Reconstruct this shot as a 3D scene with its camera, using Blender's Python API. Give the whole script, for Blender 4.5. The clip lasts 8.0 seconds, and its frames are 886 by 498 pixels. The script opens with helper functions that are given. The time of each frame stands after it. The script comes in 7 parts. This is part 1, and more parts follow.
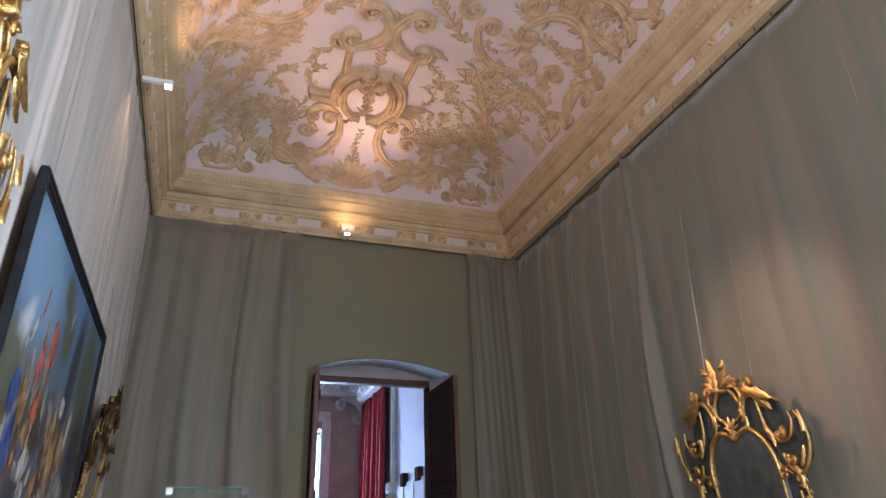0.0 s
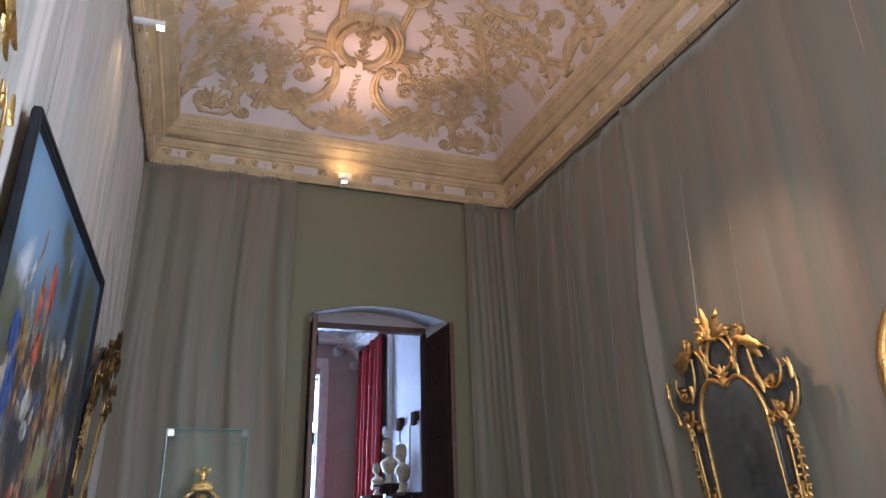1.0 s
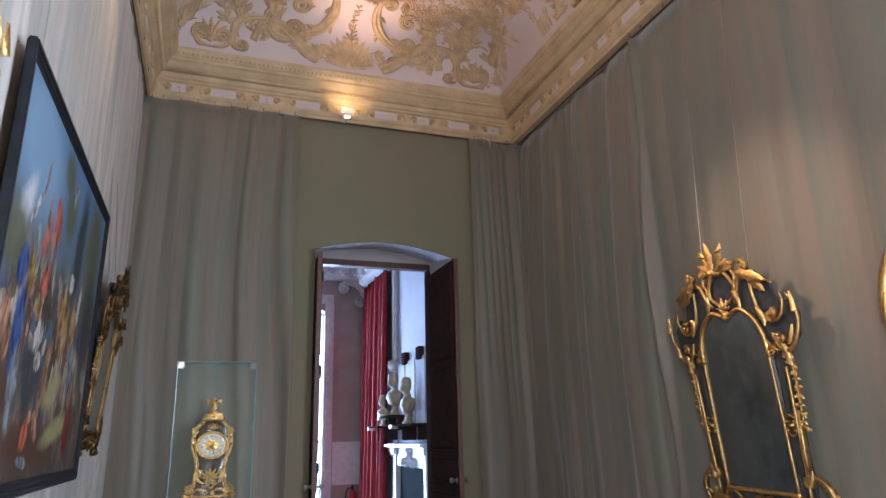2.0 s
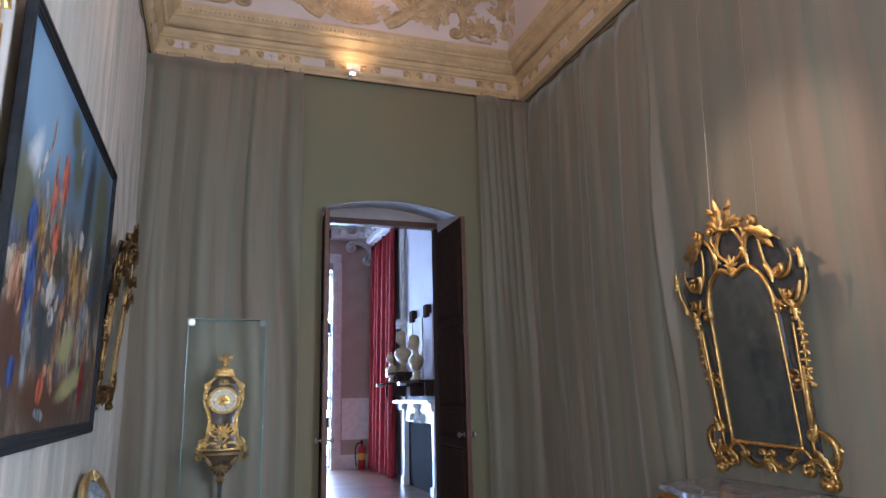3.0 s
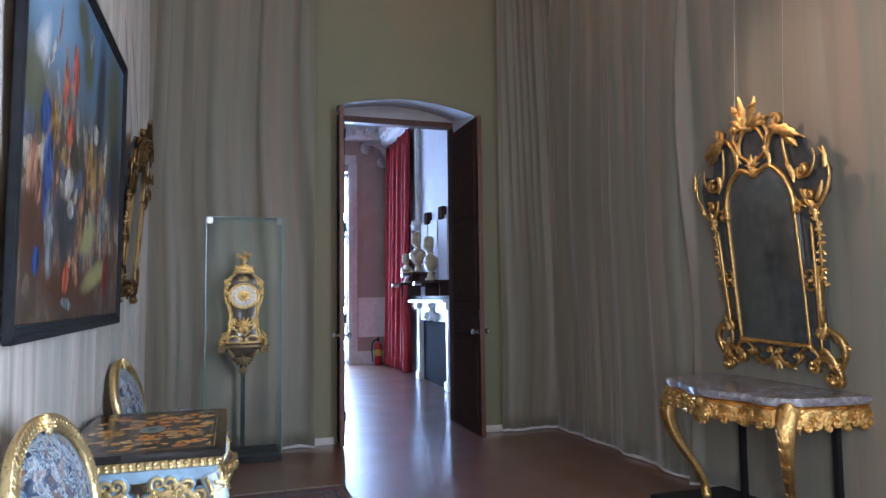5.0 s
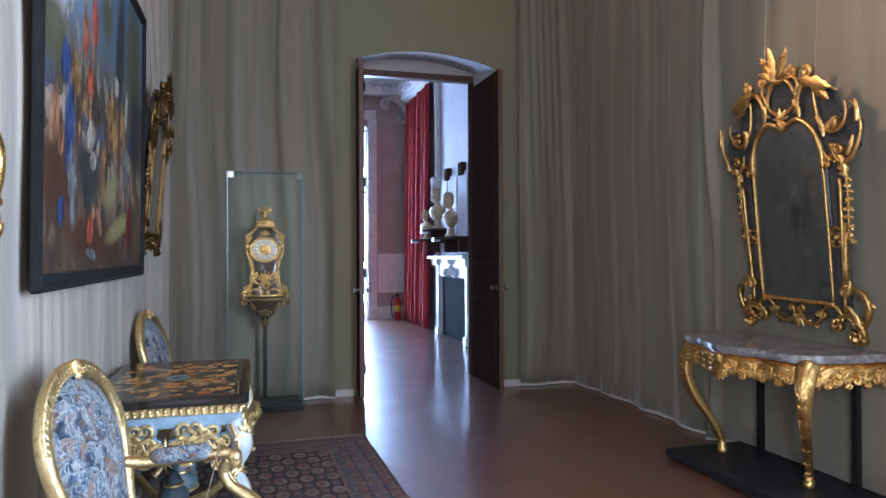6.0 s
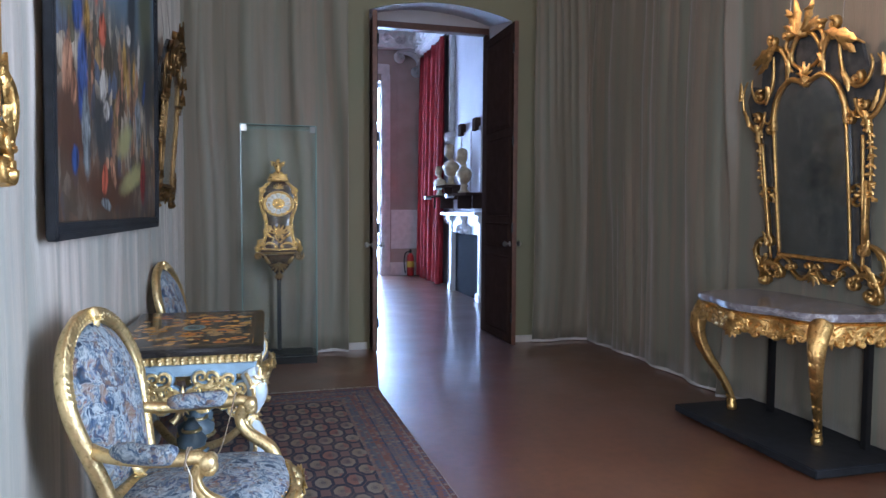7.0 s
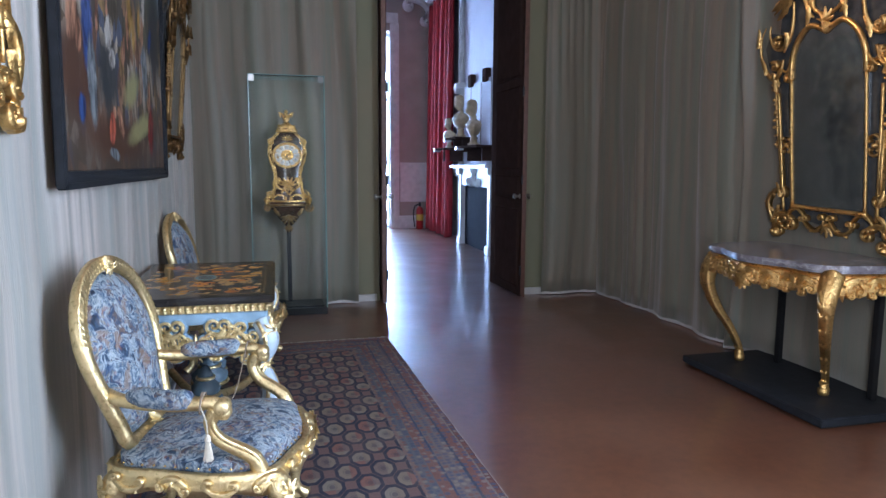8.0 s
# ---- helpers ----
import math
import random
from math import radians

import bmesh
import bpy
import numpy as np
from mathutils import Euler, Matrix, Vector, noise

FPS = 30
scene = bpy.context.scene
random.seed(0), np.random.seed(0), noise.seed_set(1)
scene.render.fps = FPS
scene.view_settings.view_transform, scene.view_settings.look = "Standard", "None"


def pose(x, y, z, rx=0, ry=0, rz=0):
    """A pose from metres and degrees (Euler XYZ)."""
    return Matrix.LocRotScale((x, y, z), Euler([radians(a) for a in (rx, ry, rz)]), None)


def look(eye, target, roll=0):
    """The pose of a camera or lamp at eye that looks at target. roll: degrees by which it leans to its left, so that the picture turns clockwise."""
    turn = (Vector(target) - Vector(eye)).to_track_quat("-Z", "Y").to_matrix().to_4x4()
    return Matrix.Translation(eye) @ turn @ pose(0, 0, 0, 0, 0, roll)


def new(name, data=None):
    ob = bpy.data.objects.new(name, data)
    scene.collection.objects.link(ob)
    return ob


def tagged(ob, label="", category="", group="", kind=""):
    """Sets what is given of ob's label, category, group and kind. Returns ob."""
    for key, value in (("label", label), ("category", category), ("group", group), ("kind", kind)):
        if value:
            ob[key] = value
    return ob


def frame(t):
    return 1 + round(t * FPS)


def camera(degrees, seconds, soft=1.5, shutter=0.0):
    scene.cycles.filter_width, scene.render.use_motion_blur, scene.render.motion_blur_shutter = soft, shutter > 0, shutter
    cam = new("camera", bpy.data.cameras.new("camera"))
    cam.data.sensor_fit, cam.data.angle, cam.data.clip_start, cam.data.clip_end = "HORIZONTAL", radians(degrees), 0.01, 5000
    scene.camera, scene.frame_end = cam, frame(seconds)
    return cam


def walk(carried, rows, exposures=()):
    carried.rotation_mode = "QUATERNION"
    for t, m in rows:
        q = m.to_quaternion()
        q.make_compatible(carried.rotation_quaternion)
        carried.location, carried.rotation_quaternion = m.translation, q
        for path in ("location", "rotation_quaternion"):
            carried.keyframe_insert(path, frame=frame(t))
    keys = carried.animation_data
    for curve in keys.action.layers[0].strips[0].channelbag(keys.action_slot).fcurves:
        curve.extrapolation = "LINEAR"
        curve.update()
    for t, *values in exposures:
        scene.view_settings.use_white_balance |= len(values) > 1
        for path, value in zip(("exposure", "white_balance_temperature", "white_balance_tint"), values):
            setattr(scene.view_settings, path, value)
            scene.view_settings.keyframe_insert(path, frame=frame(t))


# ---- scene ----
cam = camera(67.09, 8.0)
# seconds, eye, yaw, pitch, lean
PATH = [
    (0, (0.0000, 0.0000, 1.6200), -20.013, 25.226, -1.868),
    (0.5, (0.0002, 0.0035, 1.6107), -20.128, 23.343, -1.552),
    (1, (0.0005, 0.0069, 1.6015), -20.154, 20.964, -1.481),
    (1.5, (0.0007, 0.0104, 1.5922), -20.050, 18.006, -1.414),
    (3, (0.0014, 0.0207, 1.5644), -18.950, 12.247, -1.347),
    (3.5, (0.0016, 0.0242, 1.5551), -18.714, 10.391, -1.047),
    (4, (0.0018, 0.0277, 1.5459), -18.507, 8.291, -1.254),
    (4.5, (0.0021, 0.0311, 1.5366), -18.161, 6.129, -0.997),
    (6, (0.0027, 0.0415, 1.5088), -15.822, 0.417, -0.264),
    (6.5, (0.0030, 0.0449, 1.4995), -15.216, -1.218, 0.032),
    (7, (0.0032, 0.0484, 1.4903), -14.714, -3.235, 0.298),
    (7.5, (0.0034, 0.0518, 1.4810), -14.322, -5.226, 0.157),
    (8, (0.0037, 0.0553, 1.4717), -13.934, -7.181, 0.289),
]
walk(cam, [(t, pose(*e, 90 + p, 0, y) @ pose(0, 0, 0, 0, 0, r)) for t, e, y, p, r in PATH], exposures=[(0.0, -0.14, 6550, 20), (1.5, -0.03, 6460, 20), (3.0, 0.05, 6440, 20), (4.5, 0.05, 6310, 20), (7.0, -0.05, 6200, 20), (8.0, -0.07, 6060, 20)])

# ---- light ----
world = bpy.data.worlds.new("world")
scene.world = world
world.use_nodes = True
wn = world.node_tree
sky = wn.nodes.new("ShaderNodeTexSky")
sky.sky_type, sky.sun_disc = "NISHITA", False
sky.sun_elevation, sky.sun_rotation = radians(35), radians(-70)
wn.nodes["Background"].inputs["Strength"].default_value = 0.12
wn.links.new(sky.outputs["Color"], wn.nodes["Background"].inputs["Color"])


def lamp(name, kind, m, power, colour, **kw):
    data = bpy.data.lights.new(name, kind)
    data.energy, data.color = power, colour
    if "size" in kw:
        data.shape, data.size, data.size_y = "RECTANGLE", kw["size"], kw["size_y"]
    if "cone" in kw:
        data.spot_size, data.spot_blend = radians(kw["cone"]), kw.get("blend", 0.5)
    if "radius" in kw:
        data.shadow_soft_size = kw["radius"]
    ob = new(name, data)
    ob.matrix_world = m
    return ob


# room: inner faces of the walls, door opening, heights
XL, XR, YB, YF = -0.86, 3.70, 7.18, -2.6
ZC, ZV = 5.17, 5.64
DX0, DX1, DTOP, DARCH = 1.06, 2.66, 3.61, 3.74
DEEP = 0.92
SPLAY = 0.17
# tall window in the right-hand wall, behind the camera
WY0, WY1, WZ0, WZ1 = -1.6, 0.8, 0.25, 4.2
lamp("unseen_window_light", "AREA", look((XR + 0.12, (WY0 + WY1) / 2, 2.0), (-1.0, (WY0 + WY1) / 2 + 1.1, 1.4)), 720, (0.63, 0.82, 1.0), size=2.2, size_y=3.4)
# unseen window added in the left-hand wall, behind the camera, to brighten the right wall
LY0, LY1 = -2.30, -0.90
lamp("unseen_window_light", "AREA", look((XL - 0.12, (LY0 + LY1) / 2, 2.0), (3.6, (LY0 + LY1) / 2 + 2.8, 1.5)), 400, (0.74, 0.87, 1.0), size=1.3, size_y=3.0)
lamp("hall_side_light", "AREA", look((-2.9, 8.95, 2.2), (3.5, 11.8, 1.7)), 125, (0.44, 0.68, 1.0), size=1.0, size_y=3.2)
# picture lights fixed under the cornice
lamp("spot_light", "SPOT", look((-0.50, 4.69, 5.00), (3.60, 3.35, 2.78)), 640, (1.0, 0.71, 0.50), cone=23, blend=1.0, radius=0.14)
lamp("spot_light", "SPOT", look((1.34, 6.90, 5.20), (1.38, 7.02, 5.6)), 7, (1.0, 0.74, 0.42), cone=130, blend=0.6, radius=0.04)
lamp("spot_light", "SPOT", look((-0.56, 4.60, 5.06), (-0.84, 4.55, 4.0)), 14, (1.0, 0.74, 0.46), cone=70, blend=0.7, radius=0.03)
lamp("spot_light", "SPOT", look((1.34, 6.78, 5.24), (1.55, 5.0, 7.0)), 78, (1.0, 0.70, 0.50), cone=110, blend=0.8, radius=0.05)
lamp("spot_light", "SPOT", look((-0.40, 4.69, 5.16), (1.6, 4.3, 7.0)), 46, (1.0, 0.70, 0.50), cone=150, blend=0.8, radius=0.05)

# ---- materials ----
MATS = {}


def mat(name, colour, rough=0.6, metal=0.0, var=0.12, scale=6.0, bump=0.0, bump_scale=40.0, **kw):
    if name in MATS:
        return MATS[name]
    m = bpy.data.materials.new(name)
    m.use_nodes = True
    nt = m.node_tree
    b = nt.nodes["Principled BSDF"]
    b.inputs["Roughness"].default_value, b.inputs["Metallic"].default_value = rough, metal
    tc = nt.nodes.new("ShaderNodeTexCoord")
    n1 = nt.nodes.new("ShaderNodeTexNoise")
    n1.inputs["Scale"].default_value, n1.inputs["Detail"].default_value = scale, 6
    nt.links.new(tc.outputs["Object"], n1.inputs["Vector"])
    ramp = nt.nodes.new("ShaderNodeValToRGB")
    ramp.color_ramp.elements[0].position, ramp.color_ramp.elements[1].position = 0.3, 0.7
    c2 = kw.get("colour2")
    lo = tuple(c * (1 - var) for c in colour) if c2 is None else c2
    hi = tuple(min(1, c * (1 + var)) for c in colour) if c2 is None else colour
    ramp.color_ramp.elements[0].color, ramp.color_ramp.elements[1].color = (*lo, 1), (*hi, 1)
    nt.links.new(n1.outputs["Fac"], ramp.inputs["Fac"])
    nt.links.new(ramp.outputs["Color"], b.inputs["Base Color"])
    if bump:
        n2 = nt.nodes.new("ShaderNodeTexNoise")
        n2.inputs["Scale"].default_value, n2.inputs["Detail"].default_value = bump_scale, 4
        nt.links.new(tc.outputs["Object"], n2.inputs["Vector"])
        bp = nt.nodes.new("ShaderNodeBump")
        bp.inputs["Strength"].default_value, bp.inputs["Distance"].default_value = bump, 0.01
        nt.links.new(n2.outputs["Fac"], bp.inputs["Height"])
        nt.links.new(bp.outputs["Normal"], b.inputs["Normal"])
    MATS[name] = m
    return m


# ---- building helpers ----
def mesh(name, bm, material, smooth=False):
    me = bpy.data.meshes.new(name)
    bm.normal_update()
    bm.to_mesh(me)
    bm.free()
    me.materials.append(material)
    if smooth:
        me.polygons.foreach_set("use_smooth", [True] * len(me.polygons))
    return me


def part(name, bm, material, parent=None, label="", smooth=False):
    ob = new(name, mesh(name, bm, material, smooth))
    if parent is not None:
        ob.parent = parent
    return tagged(ob, label)


def thing(name, m, label, category, group="", kind=""):
    ob = new(name)
    ob.empty_display_size = 0.1
    ob.matrix_world = m
    return tagged(ob, label, category, group, kind)


def box(x0, x1, y0, y1, z0, z1, bm=None, bevel=0.0):
    bm = bm or bmesh.new()
    r = bmesh.ops.create_cube(bm, size=1, matrix=Matrix.Translation(((x0 + x1) / 2, (y0 + y1) / 2, (z0 + z1) / 2)) @ Matrix.Diagonal((abs(x1 - x0), abs(y1 - y0), abs(z1 - z0), 1)))
    if bevel:
        es = list({e for v in r["verts"] for e in v.link_edges})
        bmesh.ops.bevel(bm, geom=es, offset=bevel, segments=2, affect="EDGES")
    return bm


def tube(bm, pts, rad, seg=6, flute=0.0):
    """A round bar along pts; rad is a number or one number for each point."""
    pts = [Vector(p) for p in pts]
    n = len(pts)
    rad = [rad] * n if isinstance(rad, (int, float)) else list(rad)
    side = None
    rings = []
    for i, p in enumerate(pts):
        d = (pts[min(i + 1, n - 1)] - pts[max(i - 1, 0)]).normalized()
        if side is None:
            side = d.orthogonal().normalized()
        side = (side - d * side.dot(d))
        side = side.normalized() if side.length > 1e-6 else d.orthogonal().normalized()
        up = d.cross(side)
        rings.append([bm.verts.new(p + (side * math.cos(a) + up * math.sin(a)) * rad[i] * (1 + flute * math.cos(4 * a))) for a in (2 * math.pi * k / seg for k in range(seg))])
    for a, b in zip(rings, rings[1:]):
        for k in range(seg):
            bm.faces.new((a[k], a[(k + 1) % seg], b[(k + 1) % seg], b[k]))
    bm.faces.new(rings[0][::-1])
    bm.faces.new(rings[-1])
    return bm


def spline(pts, n=8, closed=False):
    """A smooth line through pts, n steps between neighbours."""
    pts = [Vector(p) for p in pts]
    k = len(pts)
    out = []
    for i in range(k if closed else k - 1):
        a, b, c, d = (pts[j % k] if closed else pts[min(max(j, 0), k - 1)] for j in (i - 1, i, i + 1, i + 2))
        for s in range(n):
            t = s / n
            out.append(0.5 * ((2 * b) + (c - a) * t + (2 * a - 5 * b + 4 * c - d) * t * t + (3 * b - a - 3 * c + d) * t ** 3))
    if not closed:
        out.append(pts[-1])
    return out


def lathe(bm, profile, seg=16, m=Matrix()):
    rings = [[bm.verts.new(m @ Vector((r * math.cos(2 * math.pi * k / seg), r * math.sin(2 * math.pi * k / seg), z))) for k in range(seg)] for r, z in profile]
    for a, b in zip(rings, rings[1:]):
        for k in range(seg):
            bm.faces.new((a[k], a[(k + 1) % seg], b[(k + 1) % seg], b[k]))
    bm.faces.new(rings[0][::-1])
    bm.faces.new(rings[-1])
    return bm


def pad(bm, outline, put, bulge, rings=6, edge=0.0):
    """A cushion or panel over a closed 2D outline, domed by bulge."""
    c = sum((Vector((p[0], p[1])) for p in outline), Vector((0, 0))) / len(outline)
    mid = bm.verts.new(put(c.x, c.y, edge + bulge))
    last = None
    for r in range(1, rings + 1):
        f = r / rings
        ring = [bm.verts.new(put(c.x + (p[0] - c.x) * f, c.y + (p[1] - c.y) * f, edge + bulge * (1 - f ** 3.2))) for p in outline]
        n = len(ring)
        for k in range(n):
            if last is None:
                bm.faces.new((mid, ring[k], ring[(k + 1) % n]))
            else:
                bm.faces.new((last[k], ring[k], ring[(k + 1) % n], last[(k + 1) % n]))
        last = ring
    back = [bm.verts.new(put(p[0], p[1], -0.008)) for p in outline]
    n = len(back)
    for k in range(n):
        bm.faces.new((last[k], back[k], back[(k + 1) % n], last[(k + 1) % n]))
    bm.faces.new(back[::-1])
    return bm


# carved ornament: every motif is drawn on a surface given by put(a, b, h)
def ribbon(bm, put, pts, width, height):
    n = len(pts)
    rows = []
    for i, p in enumerate(pts):
        p = Vector((p[0], p[1]))
        q0, q1 = pts[max(i - 1, 0)], pts[min(i + 1, n - 1)]
        d = Vector((q1[0] - q0[0], q1[1] - q0[1]))
        d = d.normalized() if d.length > 1e-9 else Vector((1, 0))
        s = Vector((-d.y, d.x))
        w = width(i / (n - 1)) if callable(width) else width
        h = height * (0.45 + 0.55 * w / (width(0.5) if callable(width) else width)) if w else 0
        rows.append([bm.verts.new(put(*(p + s * w * f), h * g)) for f, g in ((-1, -0.15), (-0.75, 0.7), (-0.25, 1), (0.1, 0.72), (0.5, 1), (0.85, 0.6), (1, -0.15))])
    for a, b in zip(rows, rows[1:]):
        for k in range(6):
            bm.faces.new((a[k], a[k + 1], b[k + 1], b[k]))
        bm.faces.new((a[6], a[0], b[0], b[6]))
    bm.faces.new(rows[0][::-1])
    bm.faces.new(rows[-1])


def leaf(bm, put, x, y, ang, length, wide, height):
    """A carved leaf with a raised rib and three lobes a side."""
    c, s = math.cos(ang), math.sin(ang)
    prof = ((0.0, 0.12), (0.2, 0.75), (0.34, 0.55), (0.5, 1.0), (0.64, 0.62), (0.78, 0.6), (1.0, 0.02))

    def at(u, v, h):
        u, v = u * length, v * wide / 2
        return bm.verts.new(put(x + c * u - s * v, y + s * u + c * v, h * height))
    mid = [at(u, 0, 1.0 - 0.5 * u) for u, w in prof]
    lf = [at(u + 0.04 * w, w, 0.15) for u, w in prof]
    rt = [at(u + 0.04 * w, -w, 0.15) for u, w in prof]
    for k in range(len(prof) - 1):
        bm.faces.new((mid[k], mid[k + 1], lf[k + 1], lf[k]))
        bm.faces.new((mid[k + 1], mid[k], rt[k], rt[k + 1]))


def blob(bm, put, x, y, r, h, seg=7):
    top = bm.verts.new(put(x, y, h))
    ph = (x * 37 + y * 91) % 1.0
    a = [bm.verts.new(put(x + 0.62 * r * math.cos(2 * math.pi * (k + ph) / seg), y + 0.62 * r * math.sin(2 * math.pi * (k + ph) / seg), h * 0.8)) for k in range(seg)]
    b = [bm.verts.new(put(x + r * math.cos(2 * math.pi * (k + ph) / seg), y + r * math.sin(2 * math.pi * (k + ph) / seg), -0.1 * h)) for k in range(seg)]
    for k in range(seg):
        j = (k + 1) % seg
        bm.faces.new((top, a[k], a[j]))
        bm.faces.new((a[k], b[k], b[j], a[j]))


def volute(x, y, r, ang, hand, turns=1.35, n=22):
    """Points of a spiral that starts at radius r, direction ang from its centre, and winds in."""
    return [(x + r * (1 - 0.84 * i / n) * math.cos(ang + hand * 2 * math.pi * turns * i / n), y + r * (1 - 0.84 * i / n) * math.sin(ang + hand * 2 * math.pi * turns * i / n)) for i in range(n + 1)]


def scroll(bm, put, x, y, r, ang, hand, w, h, turns=1.35, leaves=True):
    pts = volute(x, y, r, ang, hand, turns)
    ribbon(bm, put, pts, lambda t: w * (1.05 - 0.55 * t), h)
    blob(bm, put, pts[-1][0], pts[-1][1], w * 0.85, h * 1.25)
    if leaves:
        for t in (0, 4):
            px, py = pts[t]
            leaf(bm, put, px, py, ang + hand * (2 * math.pi * turns * t / 22) - hand * 0.9, r * 0.75, r * 0.42, h)


def c_scroll(bm, put, p, q, bow, w, h, r=None, leaves=2):
    """A bowed bar from p to q that ends in a volute at both ends."""
    p, q = Vector(p), Vector(q)
    d = q - p
    s = Vector((-d.y, d.x))
    r = r or d.length * 0.16
    side = 1 if bow >= 0 else -1
    mid = [p + d * t + s * bow * 4 * t * (1 - t) for t in (i / 14 for i in range(15))]
    ribbon(bm, put, mid, lambda t: w * (0.7 + 0.6 * math.sin(math.pi * t)), h)
    for end, nxt, hand in ((mid[0], mid[1], side), (mid[-1], mid[-2], -side)):
        out = (end - nxt).normalized()
        nrm = Vector((-out.y, out.x)) * hand
        c = end + nrm * r
        a = math.atan2(end.y - c.y, end.x - c.x)
        scroll(bm, put, c.x, c.y, r, a, hand, w * 0.8, h, 1.2, False)
    for k in range(leaves):
        t = (k + 1) / (leaves + 1)
        i = int(t * 14)
        dv = mid[min(i + 1, 14)] - mid[i]
        leaf(bm, put, mid[i].x, mid[i].y, math.atan2(dv.y, dv.x) + side * 0.8 * (1 if k % 2 else -1), d.length * 0.22, d.length * 0.1, h)


def branch(bm, put, pts, size, h, rng, flowers=0.2, stem=0.12):
    """A twig with leaves and buds to both sides."""
    line = spline([(*p, 0) for p in pts], 6)
    ribbon(bm, put, [(p.x, p.y) for p in line], lambda t: size * stem * (1.1 - 0.7 * t), h * 0.7)
    for i in range(1, len(line)):
        p, d = line[i], line[i] - line[i - 1]
        a = math.atan2(d.y, d.x)
        for sgn in (-1, 1):
            if rng.random() < 0.85:
                k = size * rng.uniform(0.7, 1.25)
                leaf(bm, put, p.x, p.y, a + sgn * rng.uniform(0.5, 1.2), k, k * 0.5, h)
        if rng.random() < flowers:
            blob(bm, put, p.x + rng.uniform(-1, 1) * size * 0.8, p.y + rng.uniform(-1, 1) * size * 0.8, size * 0.35, h * 1.2)


def palmette(bm, put, x, y, ang, size, h, n=7, spread=2.2):
    for k in range(n):
        f = (k / (n - 1) - 0.5)
        leaf(bm, put, x, y, ang + f * spread, size * (1 - 0.7 * f * f), size * 0.26, h)
    blob(bm, put, x, y, size * 0.16, h * 1.3)


def leaf_fan(name, put, x, y, ang, size, h, material, parent, n=7, spread=2.2):
    """A palmette whose leaves are parts of their own."""
    for k in range(n):
        f = k / (n - 1) - 0.5
        b = bmesh.new()
        leaf(b, put, x, y, ang + f * spread, size * (1 - 0.7 * f * f), size * 0.34, h)
        bmesh.ops.recalc_face_normals(b, faces=b.faces[:])
        part(name, b, material, parent, "", True)


def flat_put(m):
    """Ornament on a plane: a to the plane's x, b to its z, height to its -y."""
    return lambda a, b, h: m @ Vector((a, -h, b))


# ---- more materials ----
def tree_of(name, rough=0.6, metal=0.0):
    m = bpy.data.materials.new(name)
    m.use_nodes = True
    nt = m.node_tree
    b = nt.nodes["Principled BSDF"]
    b.inputs["Roughness"].default_value, b.inputs["Metallic"].default_value = rough, metal
    MATS[name] = m
    return m, nt, b


def node(nt, kind, links=(), **values):
    n = nt.nodes.new(kind)
    for k, v in values.items():
        if k in ("operation", "blend_type", "data_type", "feature", "distance", "noise_dimensions", "wave_type", "bands_direction"):
            if k == "operation":
                n.operation = v
            elif k == "blend_type":
                n.blend_type = v
            elif k == "feature":
                n.feature = v
            elif k == "distance":
                n.distance = v
        else:
            n.inputs[k.replace("_", " ")].default_value = v
    for sock, src in links:
        nt.links.new(src, n.inputs[sock])
    return n


def ramp(nt, src, stops, hard=False):
    r = nt.nodes.new("ShaderNodeValToRGB")
    cr = r.color_ramp
    cr.interpolation = "CONSTANT" if hard else "LINEAR"
    while len(cr.elements) < len(stops):
        cr.elements.new(0.5)
    for e, (p, c) in zip(cr.elements, stops):
        e.position, e.color = p, (*c, 1)
    nt.links.new(src, r.inputs["Fac"])
    return r.outputs["Color"]


def mixc(nt, fac, a, b, kind="MIX"):
    n = nt.nodes.new("ShaderNodeMixRGB")
    n.blend_type = kind
    for sock, v in (("Fac", fac), ("Color1", a), ("Color2", b)):
        if isinstance(v, (int, float)):
            n.inputs[sock].default_value = v
        elif isinstance(v, tuple):
            n.inputs[sock].default_value = (*v, 1)
        else:
            nt.links.new(v, n.inputs[sock])
    return n.outputs["Color"]


def coords(nt, scale=(1, 1, 1), turn=(0, 0, 0), loc=(0, 0, 0)):
    tc = nt.nodes.new("ShaderNodeTexCoord")
    mp = nt.nodes.new("ShaderNodeMapping")
    mp.inputs["Scale"].default_value, mp.inputs["Rotation"].default_value, mp.inputs["Location"].default_value = scale, turn, loc
    nt.links.new(tc.outputs["Object"], mp.inputs["Vector"])
    return mp.outputs["Vector"]


def bump(nt, b, height, strength, dist=0.01):
    n = nt.nodes.new("ShaderNodeBump")
    n.inputs["Strength"].default_value, n.inputs["Distance"].default_value = strength, dist
    nt.links.new(height, n.inputs["Height"])
    nt.links.new(n.outputs["Normal"], b.inputs["Normal"])


def noise_of(nt, vec, scale, detail=5.0, rough=0.55):
    return node(nt, "ShaderNodeTexNoise", [("Vector", vec)], Scale=scale, Detail=detail, Roughness=rough).outputs["Fac"]


